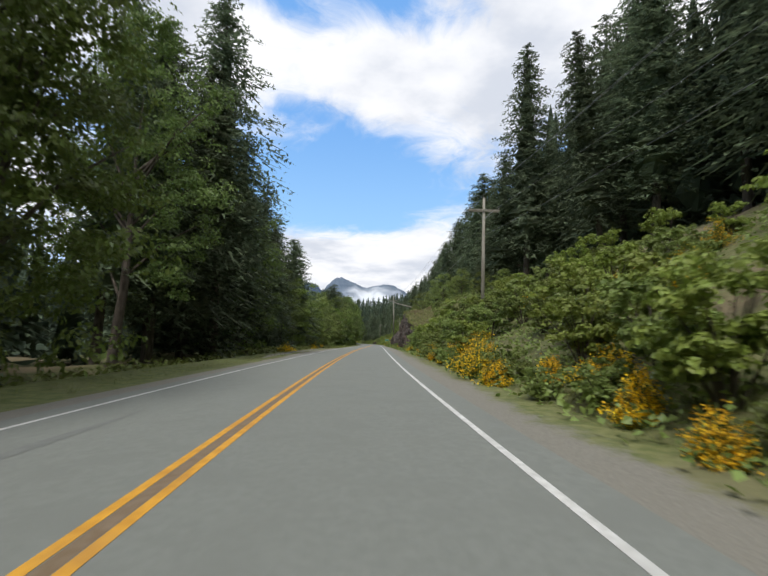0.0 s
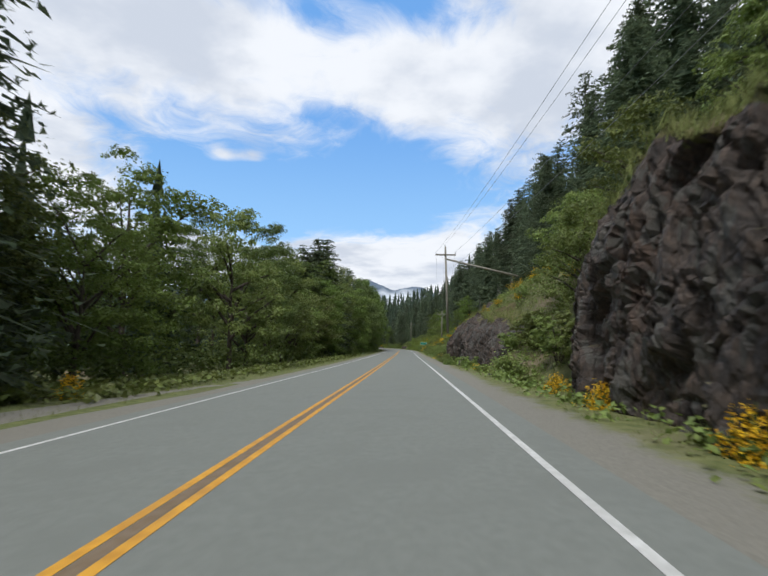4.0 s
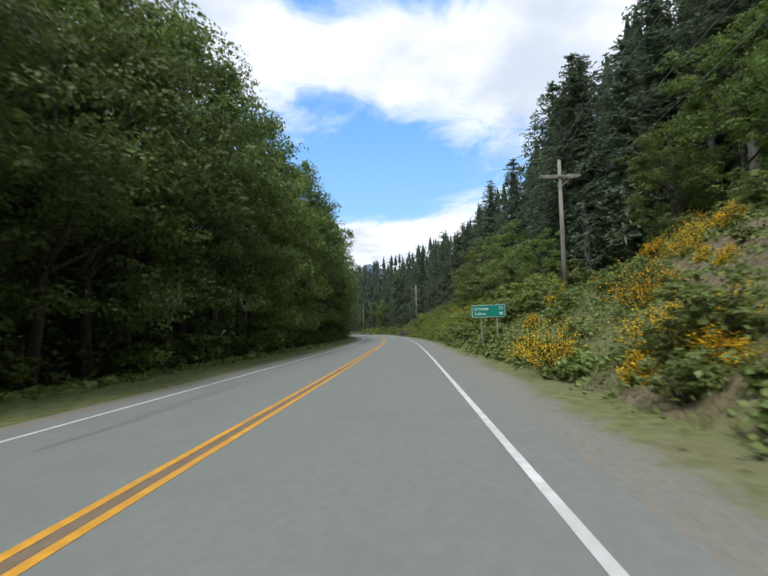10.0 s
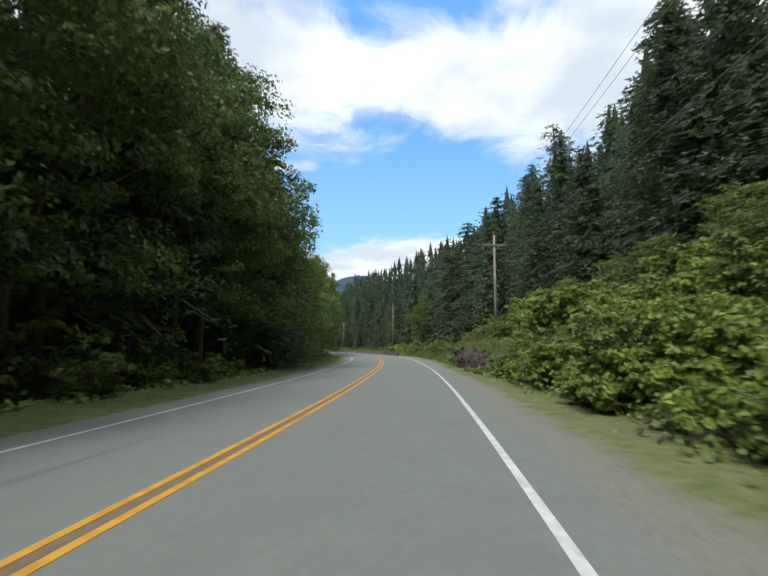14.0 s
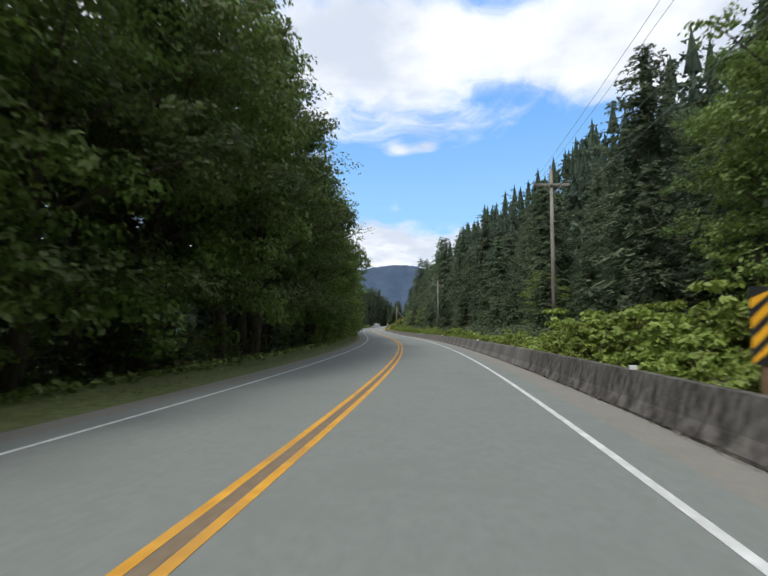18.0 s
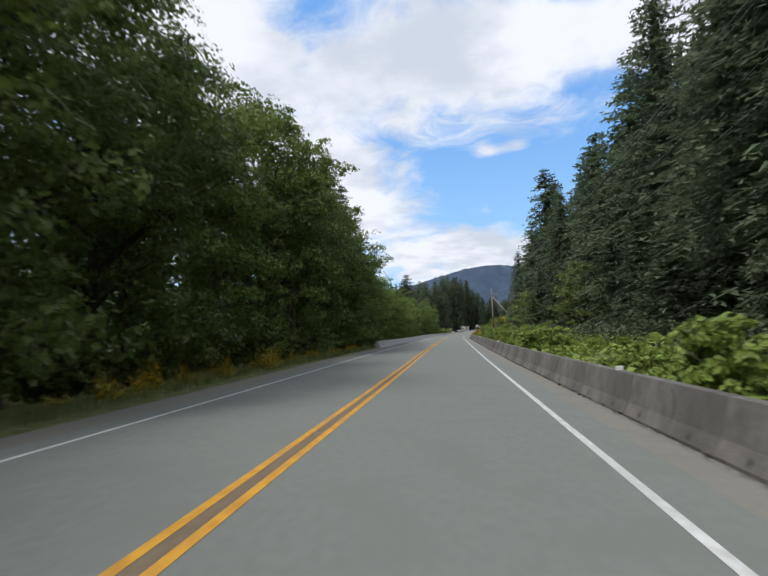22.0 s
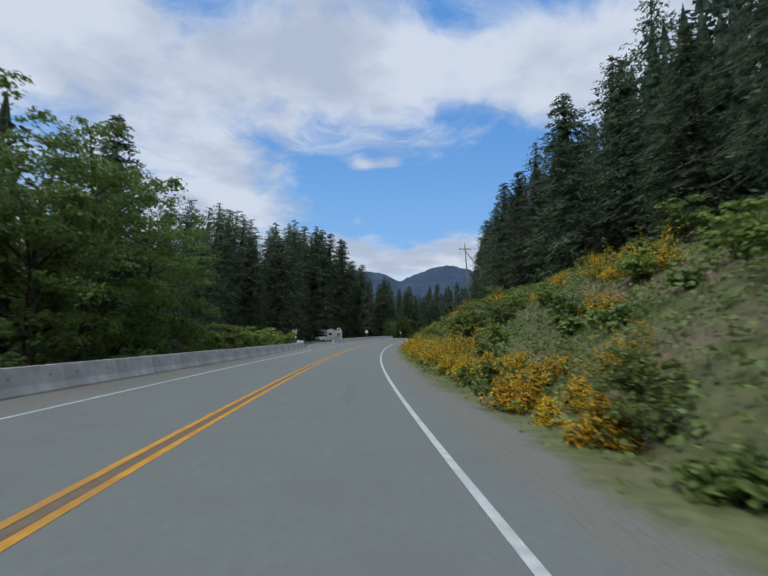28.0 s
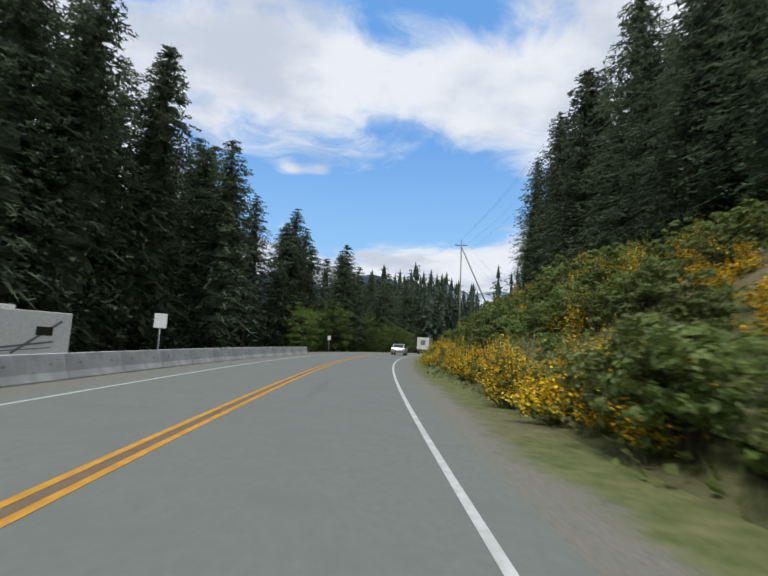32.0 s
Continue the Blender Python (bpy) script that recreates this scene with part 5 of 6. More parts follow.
def tufts(name, s0, s1, lats, count, size, high, mat, label, seed, leafy=True):
    r = np.random.default_rng(seed)
    s, lat = r.uniform(s0, s1, count), lats[0] + (lats[1] - lats[0]) * r.uniform(0, 1, count)
    if not leafy and lats[0] > 0:  # the grass keeps behind the edge of the gravel, and is short there
        edge = np.interp(s, VERGE_EDGE[:, 0], VERGE_EDGE[:, 1]) + 0.15
        lat = edge + (lat - lats[0]) * (lats[1] - edge) / (lats[1] - lats[0])
        high = high * np.repeat(np.clip(0.2 + 0.45 * (lat - edge), 0.2, 1.0), 6)
    base = place(s, lat, land(s, lat))
    if leafy:
        each = 9
        pts = np.repeat(base, each, 0) + r.normal(0, 1, (count * each, 3)) * np.array([0.28, 0.28, 0.0])
        pts[:, 2] += r.uniform(0.02, high, count * each)
        return tagged(new(name, mesh(name, *leaves(pts, size, seed, 0.8), mat)), label, "undergrowth", kind="stuff")
    each = 6
    root = np.repeat(base, each, 0) + r.normal(0, 1, (count * each, 3)) * np.array([0.10, 0.10, 0.0])
    a = r.uniform(0, math.tau, count * each)
    side = np.stack([np.cos(a), np.sin(a), a * 0], -1) * 0.012
    tip = root + np.stack([r.normal(0, 0.10, len(a)), r.normal(0, 0.10, len(a)), r.uniform(0.4, 1.0, len(a)) * high], -1)
    root[:, 2] -= 0.03
    v = np.stack([root - side, root + side, tip], 1).reshape(-1, 3)
    return tagged(new(name, mesh(name, v, np.arange(len(v)).reshape(-1, 3), mat)), label, "grass", kind="stuff")


tufts("undergrowth_left", 10, 535, (-11.5, -8.0), 2600, 0.20, 0.55, BUSH, "low ferns and leafy growth under the trees", 61)
tufts("undergrowth_left", 535, 695, (-10.5, -6.4), 1000, 0.20, 0.6, BUSH, "low leafy growth behind the barrier", 62)
tufts("undergrowth_right", 20, 195, (5.5, 19.0), 7000, 0.12, 0.42, BUSH, "low leafy growth on the bank", 63)
tufts("undergrowth_right", 195, 214, (5.9, 9.0), 330, 0.12, 0.42, BUSH, "low leafy growth at the foot of the bare bank", 81)
tufts("undergrowth_right", 214, 392, (5.9, 17.0), 8100, 0.12, 0.42, BUSH, "low leafy growth on the bank", 64)
tufts("undergrowth_right", 384, 578, (5.9, 13.0), 3000, 0.19, 0.55, BRIGHT, "bright low growth behind the barrier", 65)
tufts("undergrowth_right", 574, 688, (5.6, 19.0), 6700, 0.115, 0.36, BUSH, "low leafy growth on the bank", 66)
tufts("undergrowth_right", 688, 745, (6.2, 17.0), 950, 0.14, 0.30, BUSH, "sparse low growth on the dry bank", 76)
tufts("undergrowth_right", 745, 820, (5.6, 19.0), 2600, 0.115, 0.33, BUSH, "low leafy growth on the bank", 77)
tufts("grass_right", 20, 392, (5.0, 7.6), 15000, 0, 0.30, GRASS, "dry grass along the verge", 67, False)
tufts("grass_right", 582, 820, (4.7, 15.0), 15000, 0, 0.38, GRASS, "dry grass on the bank", 68, False)
tufts("grass_bank", 190, 262, (7.0, 18.0), 3500, 0, 0.45, GRASS, "long dry grass on the steep bank", 69, False)
tufts("fern_row", 196, 482, (-9.4, -7.2), 3400, 0.20, 0.55, BUSH, "row of low ferns and leafy weeds at the forest's edge", 72)
tufts("fern_row", 118, 196, (-8.8, -6.3), 1100, 0.18, 0.5, BUSH, "row of low weeds at the forest's edge", 75)
# leafy growth in the darker fir colour, which stands in for the firs' shade
tufts("underwood_right", 392, 592, (10.2, 17.5), 5500, 0.17, 1.3, FIR, "leafy underwood below the firs, coloured dark for their shade", 79)
tufts("weeds_left", 486, 536, (-7.3, -5.6), 1500, 0, 0.55, GRASS, "pale long weeds along the verge", 80, False)
tufts("grass_left", 20, 535, (-7.6, -5.5), 6500, 0, 0.30, GRASS, "grass along the verge", 70, False)
tufts("underwood_left", 120, 545, (-17.0, -9.3), 6500, 0.20, 2.0, MAPLE, "dark leafy underwood between the trunks", 73)
tufts("grass_outcrop", 324, 352, (6.9, 11.0), 2600, 0, 0.35, GRASS, "green grass on top of the low rock", 74, False)
tufts("grass_rock", 92, 200, (9.0, 15.0), 9000, 0, 0.6, GRASS, "dry grass on top of the rock cut", 71, False)


def bare_patch(s0, s1, lat0, lat1, seed, label):
    """Dry soil with a ragged edge, lying on the bank."""
    u, v = np.meshgrid(np.linspace(0, 1, int((s1 - s0) * 1.5)), np.linspace(0, 1, 22), indexing="ij")
    s = s0 + (s1 - s0) * u
    bite = 0.5 + 0.5 * np.sin(s * 0.37 + seed) * np.sin(s * 0.11 + 2 * seed)
    ends = np.clip(np.minimum(u, 1 - u) * 4, 0.05, 1) ** 0.6
    lo, hi = lat0 + (lat1 - lat0) * 0.28 * bite, lat1 - (lat1 - lat0) * 0.25 * (1 - bite)
    mid = (lo + hi) / 2
    lat = mid + (lo + (hi - lo) * v - mid) * ends
    rim = np.clip(np.minimum(v, 1 - v) * 6, 0, 1) * np.clip(np.minimum(u, 1 - u) * 12, 0, 1)
    lift = -0.12 + 0.19 * rim + 0.05 * np.sin(s * 2.1 + lat * 1.7) * rim
    p = place(s, lat, land(s, lat) + lift)
    a, b = s.shape
    i, j = np.meshgrid(np.arange(a - 1), np.arange(b - 1), indexing="ij")
    quads = np.stack([i * b + j, i * b + j + 1, (i + 1) * b + j + 1, (i + 1) * b + j], -1).reshape(-1, 4)
    return tagged(new("soil_slope", mesh("soil_slope", p.reshape(-1, 3), quads, SOIL, smooth=True)), label, "soil", kind="structure")


bare_patch(686, 722, 9.0, 17.5, 1.0, "bare dry brown soil on the steep bank")
bare_patch(716, 745, 8.6, 18.0, 2.4, "bare brown soil and rubble below the pole")
bare_patch(186, 214, 9.5, 17.0, 4.0, "dry brown soil slope beside the rock")
bare_patch(224, 243, 9.0, 14.0, 5.2, "dry brown patch of soil between the brooms")
bare_patch(640, 672, 10.0, 15.0, 6.1, "dry brown soil between the bushes")
crumbs = np.random.default_rng(18)
cs, cl = crumbs.uniform(700, 745, 900), 9 + 8.5 * crumbs.uniform(0, 1, 900) ** 0.7
tagged(new("rubble", mesh("rubble", *leaves(place(cs, cl, land(cs, cl) + 0.07), 0.13, 19, 1.0), SOIL)), "loose brown rubble on the dry bank", "rubble", kind="stuff")
tufts("grass_dry", 698, 748, (8.0, 18.0), 1600, 0, 0.5, GRASS, "tufts of dry grass on the bare bank", 78, False)

# ---- rock cuts ----


def shards(x, y, seed, sharp):
    """Broken blocks as flat, tilted facets: offset of each point, and how near it lies to a joint."""
    def chance(a, b, k):
        q = np.sin(a * 127.1 + b * 311.7 + (seed + k) * 74.7) * 43758.5453
        return q - np.floor(q)
    ix, iy = np.floor(x), np.floor(y)
    near, next_near = np.full(x.shape, 9.0), np.full(x.shape, 9.0)
    value = np.zeros(x.shape)
    for dx in (-1, 0, 1):
        for dy in (-1, 0, 1):
            cx, cy = ix + dx, iy + dy
            px, py = cx + chance(cx, cy, 1), cy + chance(cx, cy, 2)
            d = np.hypot(x - px, y - py)
            offset = chance(cx, cy, 3) - 0.5 + sharp * ((chance(cx, cy, 4) - 0.5) * (x - px) + (chance(cx, cy, 5) - 0.6) * (y - py))
            first = d < near
            next_near = np.where(first, near, np.minimum(next_near, d))
            near, value = np.where(first, d, near), np.where(first, offset, value)
    return value, next_near - near


def rock_face(name, s0, s1, foot, top, high, seed, label, step=0.10, lean=3.0, back=0.75, rise=0.13, turf=False):
    """A blasted rock cut. foot, top: distance from the road at the base and the rim; high: height of the rim."""
    ns, nz = int((s1 - s0) / step), max(8, int(max(high) / step * 1.1))
    u, iz = np.meshgrid(np.linspace(0, 1, ns), np.arange(nz + 8), indexing="ij")
    f, t, h = (np.interp(u, np.linspace(0, 1, len(k)), k) for k in (foot, top, high))
    h = h * (1 + 0.07 * np.sin(u * (s1 - s0) * 0.9 + seed) + 0.05 * np.sin(u * (s1 - s0) * 2.3 + 2 * seed))
    v, over = np.minimum(1.0, iz / nz), np.maximum(0, iz - nz)
    s, z = s0 + (s1 - s0) * u, -0.5 + (h + 0.5) * v + rise * back * over
    lat = f + (t - f) * v ** lean + back * over
    bend, twist = 0.28 * np.sin(0.9 * s + 0.7 * z + seed) + 0.14 * np.sin(2.3 * s - 1.9 * z), 0.45 * np.sin(0.8 * z - 1.1 * s + seed) + 0.22 * np.sin(3.1 * s + 1.7 * z)
    x, y = s + bend, z + twist
    big, joint_big = shards(x * 0.42 + 0.07 * y, y * 0.22 - 0.05 * x, seed, 1.3)
    mid, joint_mid = shards(x * 1.05 - 0.16 * y, y * 0.50 + 0.16 * x, seed + 20, 1.4)
    small, joint_small = shards(x * 2.5 + 0.4 * y, y * 1.25 - 0.3 * x, seed + 40, 1.4)
    chip, joint_chip = shards(s * 3.6 - 0.6 * z, z * 3.0 + 0.5 * s, seed + 60, 1.2)
    out = 0.85 * big + 0.62 * mid - 0.42 * np.maximum(0, 0.06 - joint_big) / 0.06 - 0.20 * np.maximum(0, 0.06 - joint_mid) / 0.06
    for axis in (0, 1):  # weathered edges
        out = 0.6 * out + 0.2 * np.roll(out, 1, axis) + 0.2 * np.roll(out, -1, axis)
    rough = np.random.default_rng(seed + 9).normal(0, 1, out.shape)
    out = out + 0.34 * small + 0.13 * chip - 0.08 * np.maximum(0, 0.10 - joint_small) / 0.10 - 0.04 * np.maximum(0, 0.12 - joint_chip) / 0.12 + 0.022 * rough
    ends = np.minimum(1.0, np.minimum(6 * u, 6 * (1 - u)))
    lat = lat - out * 0.62 * ends * np.where(over > 0, 0.4, 1.0) + (1 - ends) * 0.9
    z = z + 0.10 * mid * ends * v + 0.10 * small * ends + 0.05 * chip * ends
    k = nz + 8
    i, j = np.meshgrid(np.arange(ns - 1), np.arange(k - 1), indexing="ij")
    quads = np.stack([i * k + j, (i + 1) * k + j, (i + 1) * k + j + 1, i * k + j + 1], -1).reshape(-1, 4)
    if turf:
        z = z + min(1.0, back * 2) * np.where(over > 0, 0.16 * np.sin(2.1 * s + 1.3 * over) + 0.12 * np.sin(4.7 * s - 2.0 * over) + 0.10 * np.sin(1.1 * s + 0.7 * over * over), 0.0)
    pts = place(s, lat, z).reshape(-1, 3)
    if turf:  # grass hangs over the rim
        r = np.random.default_rng(seed + 5)
        rim = (i + 3 * np.sin(i * 0.21) + 2 * np.sin(i * 0.83)).astype(int)
        cover = (j >= nz - 3 + rim % 4).reshape(-1).astype(int)
        pick = r.integers(0, ns, 9000) * k + nz - 1 + (9 * r.random(9000) ** 1.6).astype(int)
        root = pts[np.minimum(pick, len(pts) - 1)] + r.normal(0, 0.10, (9000, 3)) * (1, 1, 0.1)
        a = r.uniform(0, math.tau, 9000)
        side = np.stack([np.cos(a), np.sin(a), a * 0], -1) * 0.014
        tip = root + np.stack([r.normal(0, 0.13, 9000), r.normal(0, 0.13, 9000), r.uniform(0.10, 0.55, 9000)], -1)
        blades = np.stack([root - side, root + side, tip], 1).reshape(-1, 3)
        tagged(new("rim_grass", mesh("rim_grass", blades, np.arange(len(blades)).reshape(-1, 3), GRASS)), "dry grass hanging over the rock's rim", "grass", kind="stuff")
        return tagged(new(name, mesh(name, pts, quads, [ROCK, DRY_TURF], cover)), label, "rock", kind="structure")
    return tagged(new(name, mesh(name, pts, quads, ROCK)), label, "rock", kind="structure")


rock_face("rock_cut", 94, 125, (7.4, 6.4, 6.2, 6.3, 7.4), (8.1, 7.2, 7.0, 7.3, 8.3), (2.4, 3.1, 3.7, 4.3, 5.1, 5.5, 5.5, 5.4, 5.4, 5.3, 5.0, 4.4, 3.4), 1, "dark purplish blasted rock face with deep cracks", back=0.55, rise=0.22, turf=True)
rock_face("rock_cut", 135, 167, (7.2, 5.9, 5.8, 6.3, 7.2), (9.2, 7.9, 7.8, 8.6, 9.2), (2.6, 3.6, 3.9, 4.1, 3.9, 2.8), 5, "dark broken rock face above the shoulder", back=0.6, rise=0.22, turf=True)
rock_face("rock_cut", 166, 192, (8.2, 8.8, 9.6, 11.0), (12.2, 13.4, 14.4, 15.4), (4.4, 6.4, 7.4, 7.6, 6.0), 9, "brown sloping rock slab in the upper bank", 0.11, 1.5)
rock_face("rock_outcrop", 326, 350, (6.3, 5.9, 5.95, 6.2, 6.6), (7.5, 7.0, 7.0, 7.2, 7.6), (1.05, 1.35, 1.45, 1.4, 0.8), 13, "low reddish rock outcrop in the grass", 0.08, back=0.15, turf=True)
loose = np.random.default_rng(8)
for q in range(46):
    s, lat, size = (loose.uniform(96, 166), loose.uniform(5.9, 6.9), loose.uniform(0.10, 0.32)) if q < 26 else (loose.uniform(690, 740), loose.uniform(10, 17), loose.uniform(0.15, 0.4))
    bm = bmesh.new()
    bmesh.ops.create_icosphere(bm, subdivisions=1, radius=size)
    for v in bm.verts:
        v.co = v.co * loose.uniform(0.7, 1.15)
        v.co.z *= 0.7
    x, y, z = spot(s, lat, size * 0.35)
    me = bpy.data.meshes.new("stone")
    bm.to_mesh(me)
    bm.free()
    me.materials.append(ROCK)
    ob = tagged(new("stone", me), "loose angular grey stone on the bank", "stone", "fallen stones")
    ob.matrix_basis = pose(x, y, z, 0, 0, loose.uniform(0, 360))

# ---- concrete barriers ----


def barrier_block(length, mat, slot=0.44):
    """One cast block: a sloping foot, a steep upper face, and small holes or drain slots at the height slot."""
    prof = [(-0.30, 0.0), (-0.30, 0.06), (-0.20, 0.24), (-0.105, 0.62), (-0.085, 0.69), (0.085, 0.69), (0.105, 0.62), (0.20, 0.24), (0.30, 0.06), (0.30, 0.0)]
    h = length / 2 - 0.006
    rings = [(-h, 0.985), (-h + 0.015, 1.0), (h - 0.015, 1.0), (h, 0.985)]
    v = [(x * k, y, z * (0.99 if k < 1 else 1.0)) for y, k in rings for x, z in prof]
    m = len(prof)
    f = [(r * m + q, r * m + (q + 1) % m, (r + 1) * m + (q + 1) % m, (r + 1) * m + q) for r in range(3) for q in range(m)]
    f += [tuple(range(m - 1, -1, -1)), tuple(3 * m + q for q in range(m))]
    which = [0] * len(f)
    for y in (-length * 0.28, length * 0.28):
        for sign in (-1, 1):
            b = len(v)
            for q in range(6):
                a = q * math.tau / 6
                dz = 0.035 * math.sin(a)
                z = slot + dz * (1.0 if slot > 0.3 else 1.5)
                x = 0.105 + (0.62 - z) / 0.38 * 0.095 if z > 0.24 else 0.20 + (0.24 - z) / 0.18 * 0.10
                v.append((sign * (x + 0.003), y + 0.035 * math.cos(a), z))
            f.append(tuple(range(b, b + 6)) if sign > 0 else tuple(range(b + 5, b - 1, -1)))
            which.append(1)
    return mesh("barrier_block", v, f, [mat, DARK_HOLE], which)


def barrier(label, line, mat, length=2.9, slot=0.44):
    """line: (along, across) points; blocks laid end to end."""
    line = np.array(line, float)
    ob = thing("concrete_barrier", label, "barrier")
    block = barrier_block(length, mat, slot)
    fine_s = np.arange(line[0, 0], line[-1, 0], 0.1)
    fine_l = np.interp(fine_s, line[:, 0], line[:, 1])
    pts = place(fine_s, fine_l, fall(fine_s, fine_l) - 0.03)
    run = np.concatenate([[0], np.cumsum(np.linalg.norm(np.diff(pts[:, :2], axis=0), axis=1))])
    r = np.random.default_rng(int(line[0, 0]))
    mossy = barrier_block(length, MOSSY, slot)
    for d in np.arange(length / 2, run[-1] - length / 2, length):
        a, b = (np.array([np.interp(d + e, run, pts[:, k]) for k in range(3)]) for e in (-length / 2, length / 2))
        mid = (a + b) / 2
        yaw = math.degrees(math.atan2(-(b - a)[0], (b - a)[1]))
        pitch = math.degrees(math.atan2((b - a)[2], np.hypot(*(b - a)[:2])))
        under("barrier_block", mossy if mat is CONCRETE and d < 17 else block, ob, m=pose(*mid, pitch, r.normal(0, 0.4), yaw + r.normal(0, 0.35)))
    return ob


OLD_LINE = [(391, 5.15), (470, 5.10), (500, 4.96), (522, 4.87), (580, 4.87)]


def old_lat(s):
    return np.interp(s, [q[0] for q in OLD_LINE], [q[1] for q in OLD_LINE])


old_barrier = barrier("long stained grey-brown concrete roadside barrier", OLD_LINE, CONCRETE, slot=0.13)
barrier("pale grey concrete roadside barrier with lifting holes", [(535, -5.55), (560, -5.6), (640, -5.7), (680, -5.7), (690, -6.2), (697, -7.6), (702, -9.6)], PALE_CONCRETE)
barrier("pale concrete barrier between highway and rest area", [(711.5, -6.1), (718, -5.75), (730, -5.6), (775, -5.4)], PALE_CONCRETE)
debris = tagged(new("debris", mesh("debris", *leaves(np.concatenate([place(np.linspace(391, 580, 1500), old_lat(np.linspace(391, 580, 1500)) - 0.33 + 0.06 * np.sin(np.arange(1500) * 2.3), fall(np.linspace(391, 580, 1500), 4.7) + 0.02)]), 0.07, 5, 2.0), BARK)),
                "brown leaf litter along the barrier's foot", "litter", kind="stuff")
marker = thing("barrier_marker", "small white reflector plate on top of the barrier", "reflector")
part("plate", box((0.13, 0.04, 0.08), (0, 0, 0.04), 0.006), SIGN_WHITE, marker)
for s in (423.5, 447.5, 471.5, 495.5, 519.5, 543.5):
    copy_thing(marker, pose(*place(s, old_lat(s), float(fall(s, 5.0)) + 0.655), 0, 0, heading(s)))
marker.matrix_basis = pose(*place(399.5, 5.15, float(fall(399.5, 5.0)) + 0.655), 0, 0, heading(399))
# curved cracks down the road face, dark moss and runs below the top
wear = np.random.default_rng(52)


def face(s, z, proud=0.004):
    """A point on the road face of the old barrier, z above its foot."""
    out = np.interp(z, (0.06, 0.24, 0.62, 0.69), (0.30, 0.20, 0.105, 0.085)) + proud
    return place(s, old_lat(s) - out, float(fall(s, 5.0)) - 0.03 + z)


for s0 in np.arange(400.5, 578, 5.8):
    s0 += wear.uniform(-1.4, 1.4)
    lean, bow, deep = wear.uniform(-0.30, 0.30), wear.uniform(-0.12, 0.12), wear.uniform(0.08, 0.35)
    v = []
    for q in range(8):
        k = q / 7
        z, mid = 0.68 - (0.68 - deep) * k, s0 + lean * k + bow * math.sin(k * math.pi) + wear.normal(0, 0.012)
        half = wear.uniform(0.007, 0.016)
        v += [face(mid - half, z), face(mid + half, z)]
    under("crack", mesh("crack", np.array(v), [(2 * q, 2 * q + 1, 2 * q + 3, 2 * q + 2) for q in range(7)], DARK_HOLE), old_barrier, "thin dark crack")
for s0, s1, count in ((458, 466, 5), (519.5, 524.5, 9)):
    for q in range(count):
        s, top, drop, half = wear.uniform(s0, s1), wear.uniform(0.40, 0.67), wear.uniform(0.08, 0.34), wear.uniform(0.04, 0.16)
        ring = []
        for e in range(9):
            a = e * math.tau / 9
            ring.append(face(s + half * math.cos(a) * wear.uniform(0.6, 1.2), max(0.1, min(0.68, top - drop / 2 + drop / 2 * math.sin(a) * wear.uniform(0.6, 1.2))), 0.005))
        under("moss_patch", mesh("moss_patch", np.array(ring), [tuple(range(9))], MOSS), old_barrier, "dark moss stain")

# ---- power line ----


def insulator():
    bm = bmesh.new()
    for z, r1, r2, d in ((0.0, 0.015, 0.015, 0.16), (0.10, 0.055, 0.03, 0.05), (0.15, 0.055, 0.03, 0.05), (0.20, 0.05, 0.02, 0.06)):
        bmesh.ops.create_cone(bm, cap_ends=True, segments=10, radius1=r1, radius2=r2, depth=d, matrix=Matrix.Translation((0, 0, z)))
    return bm


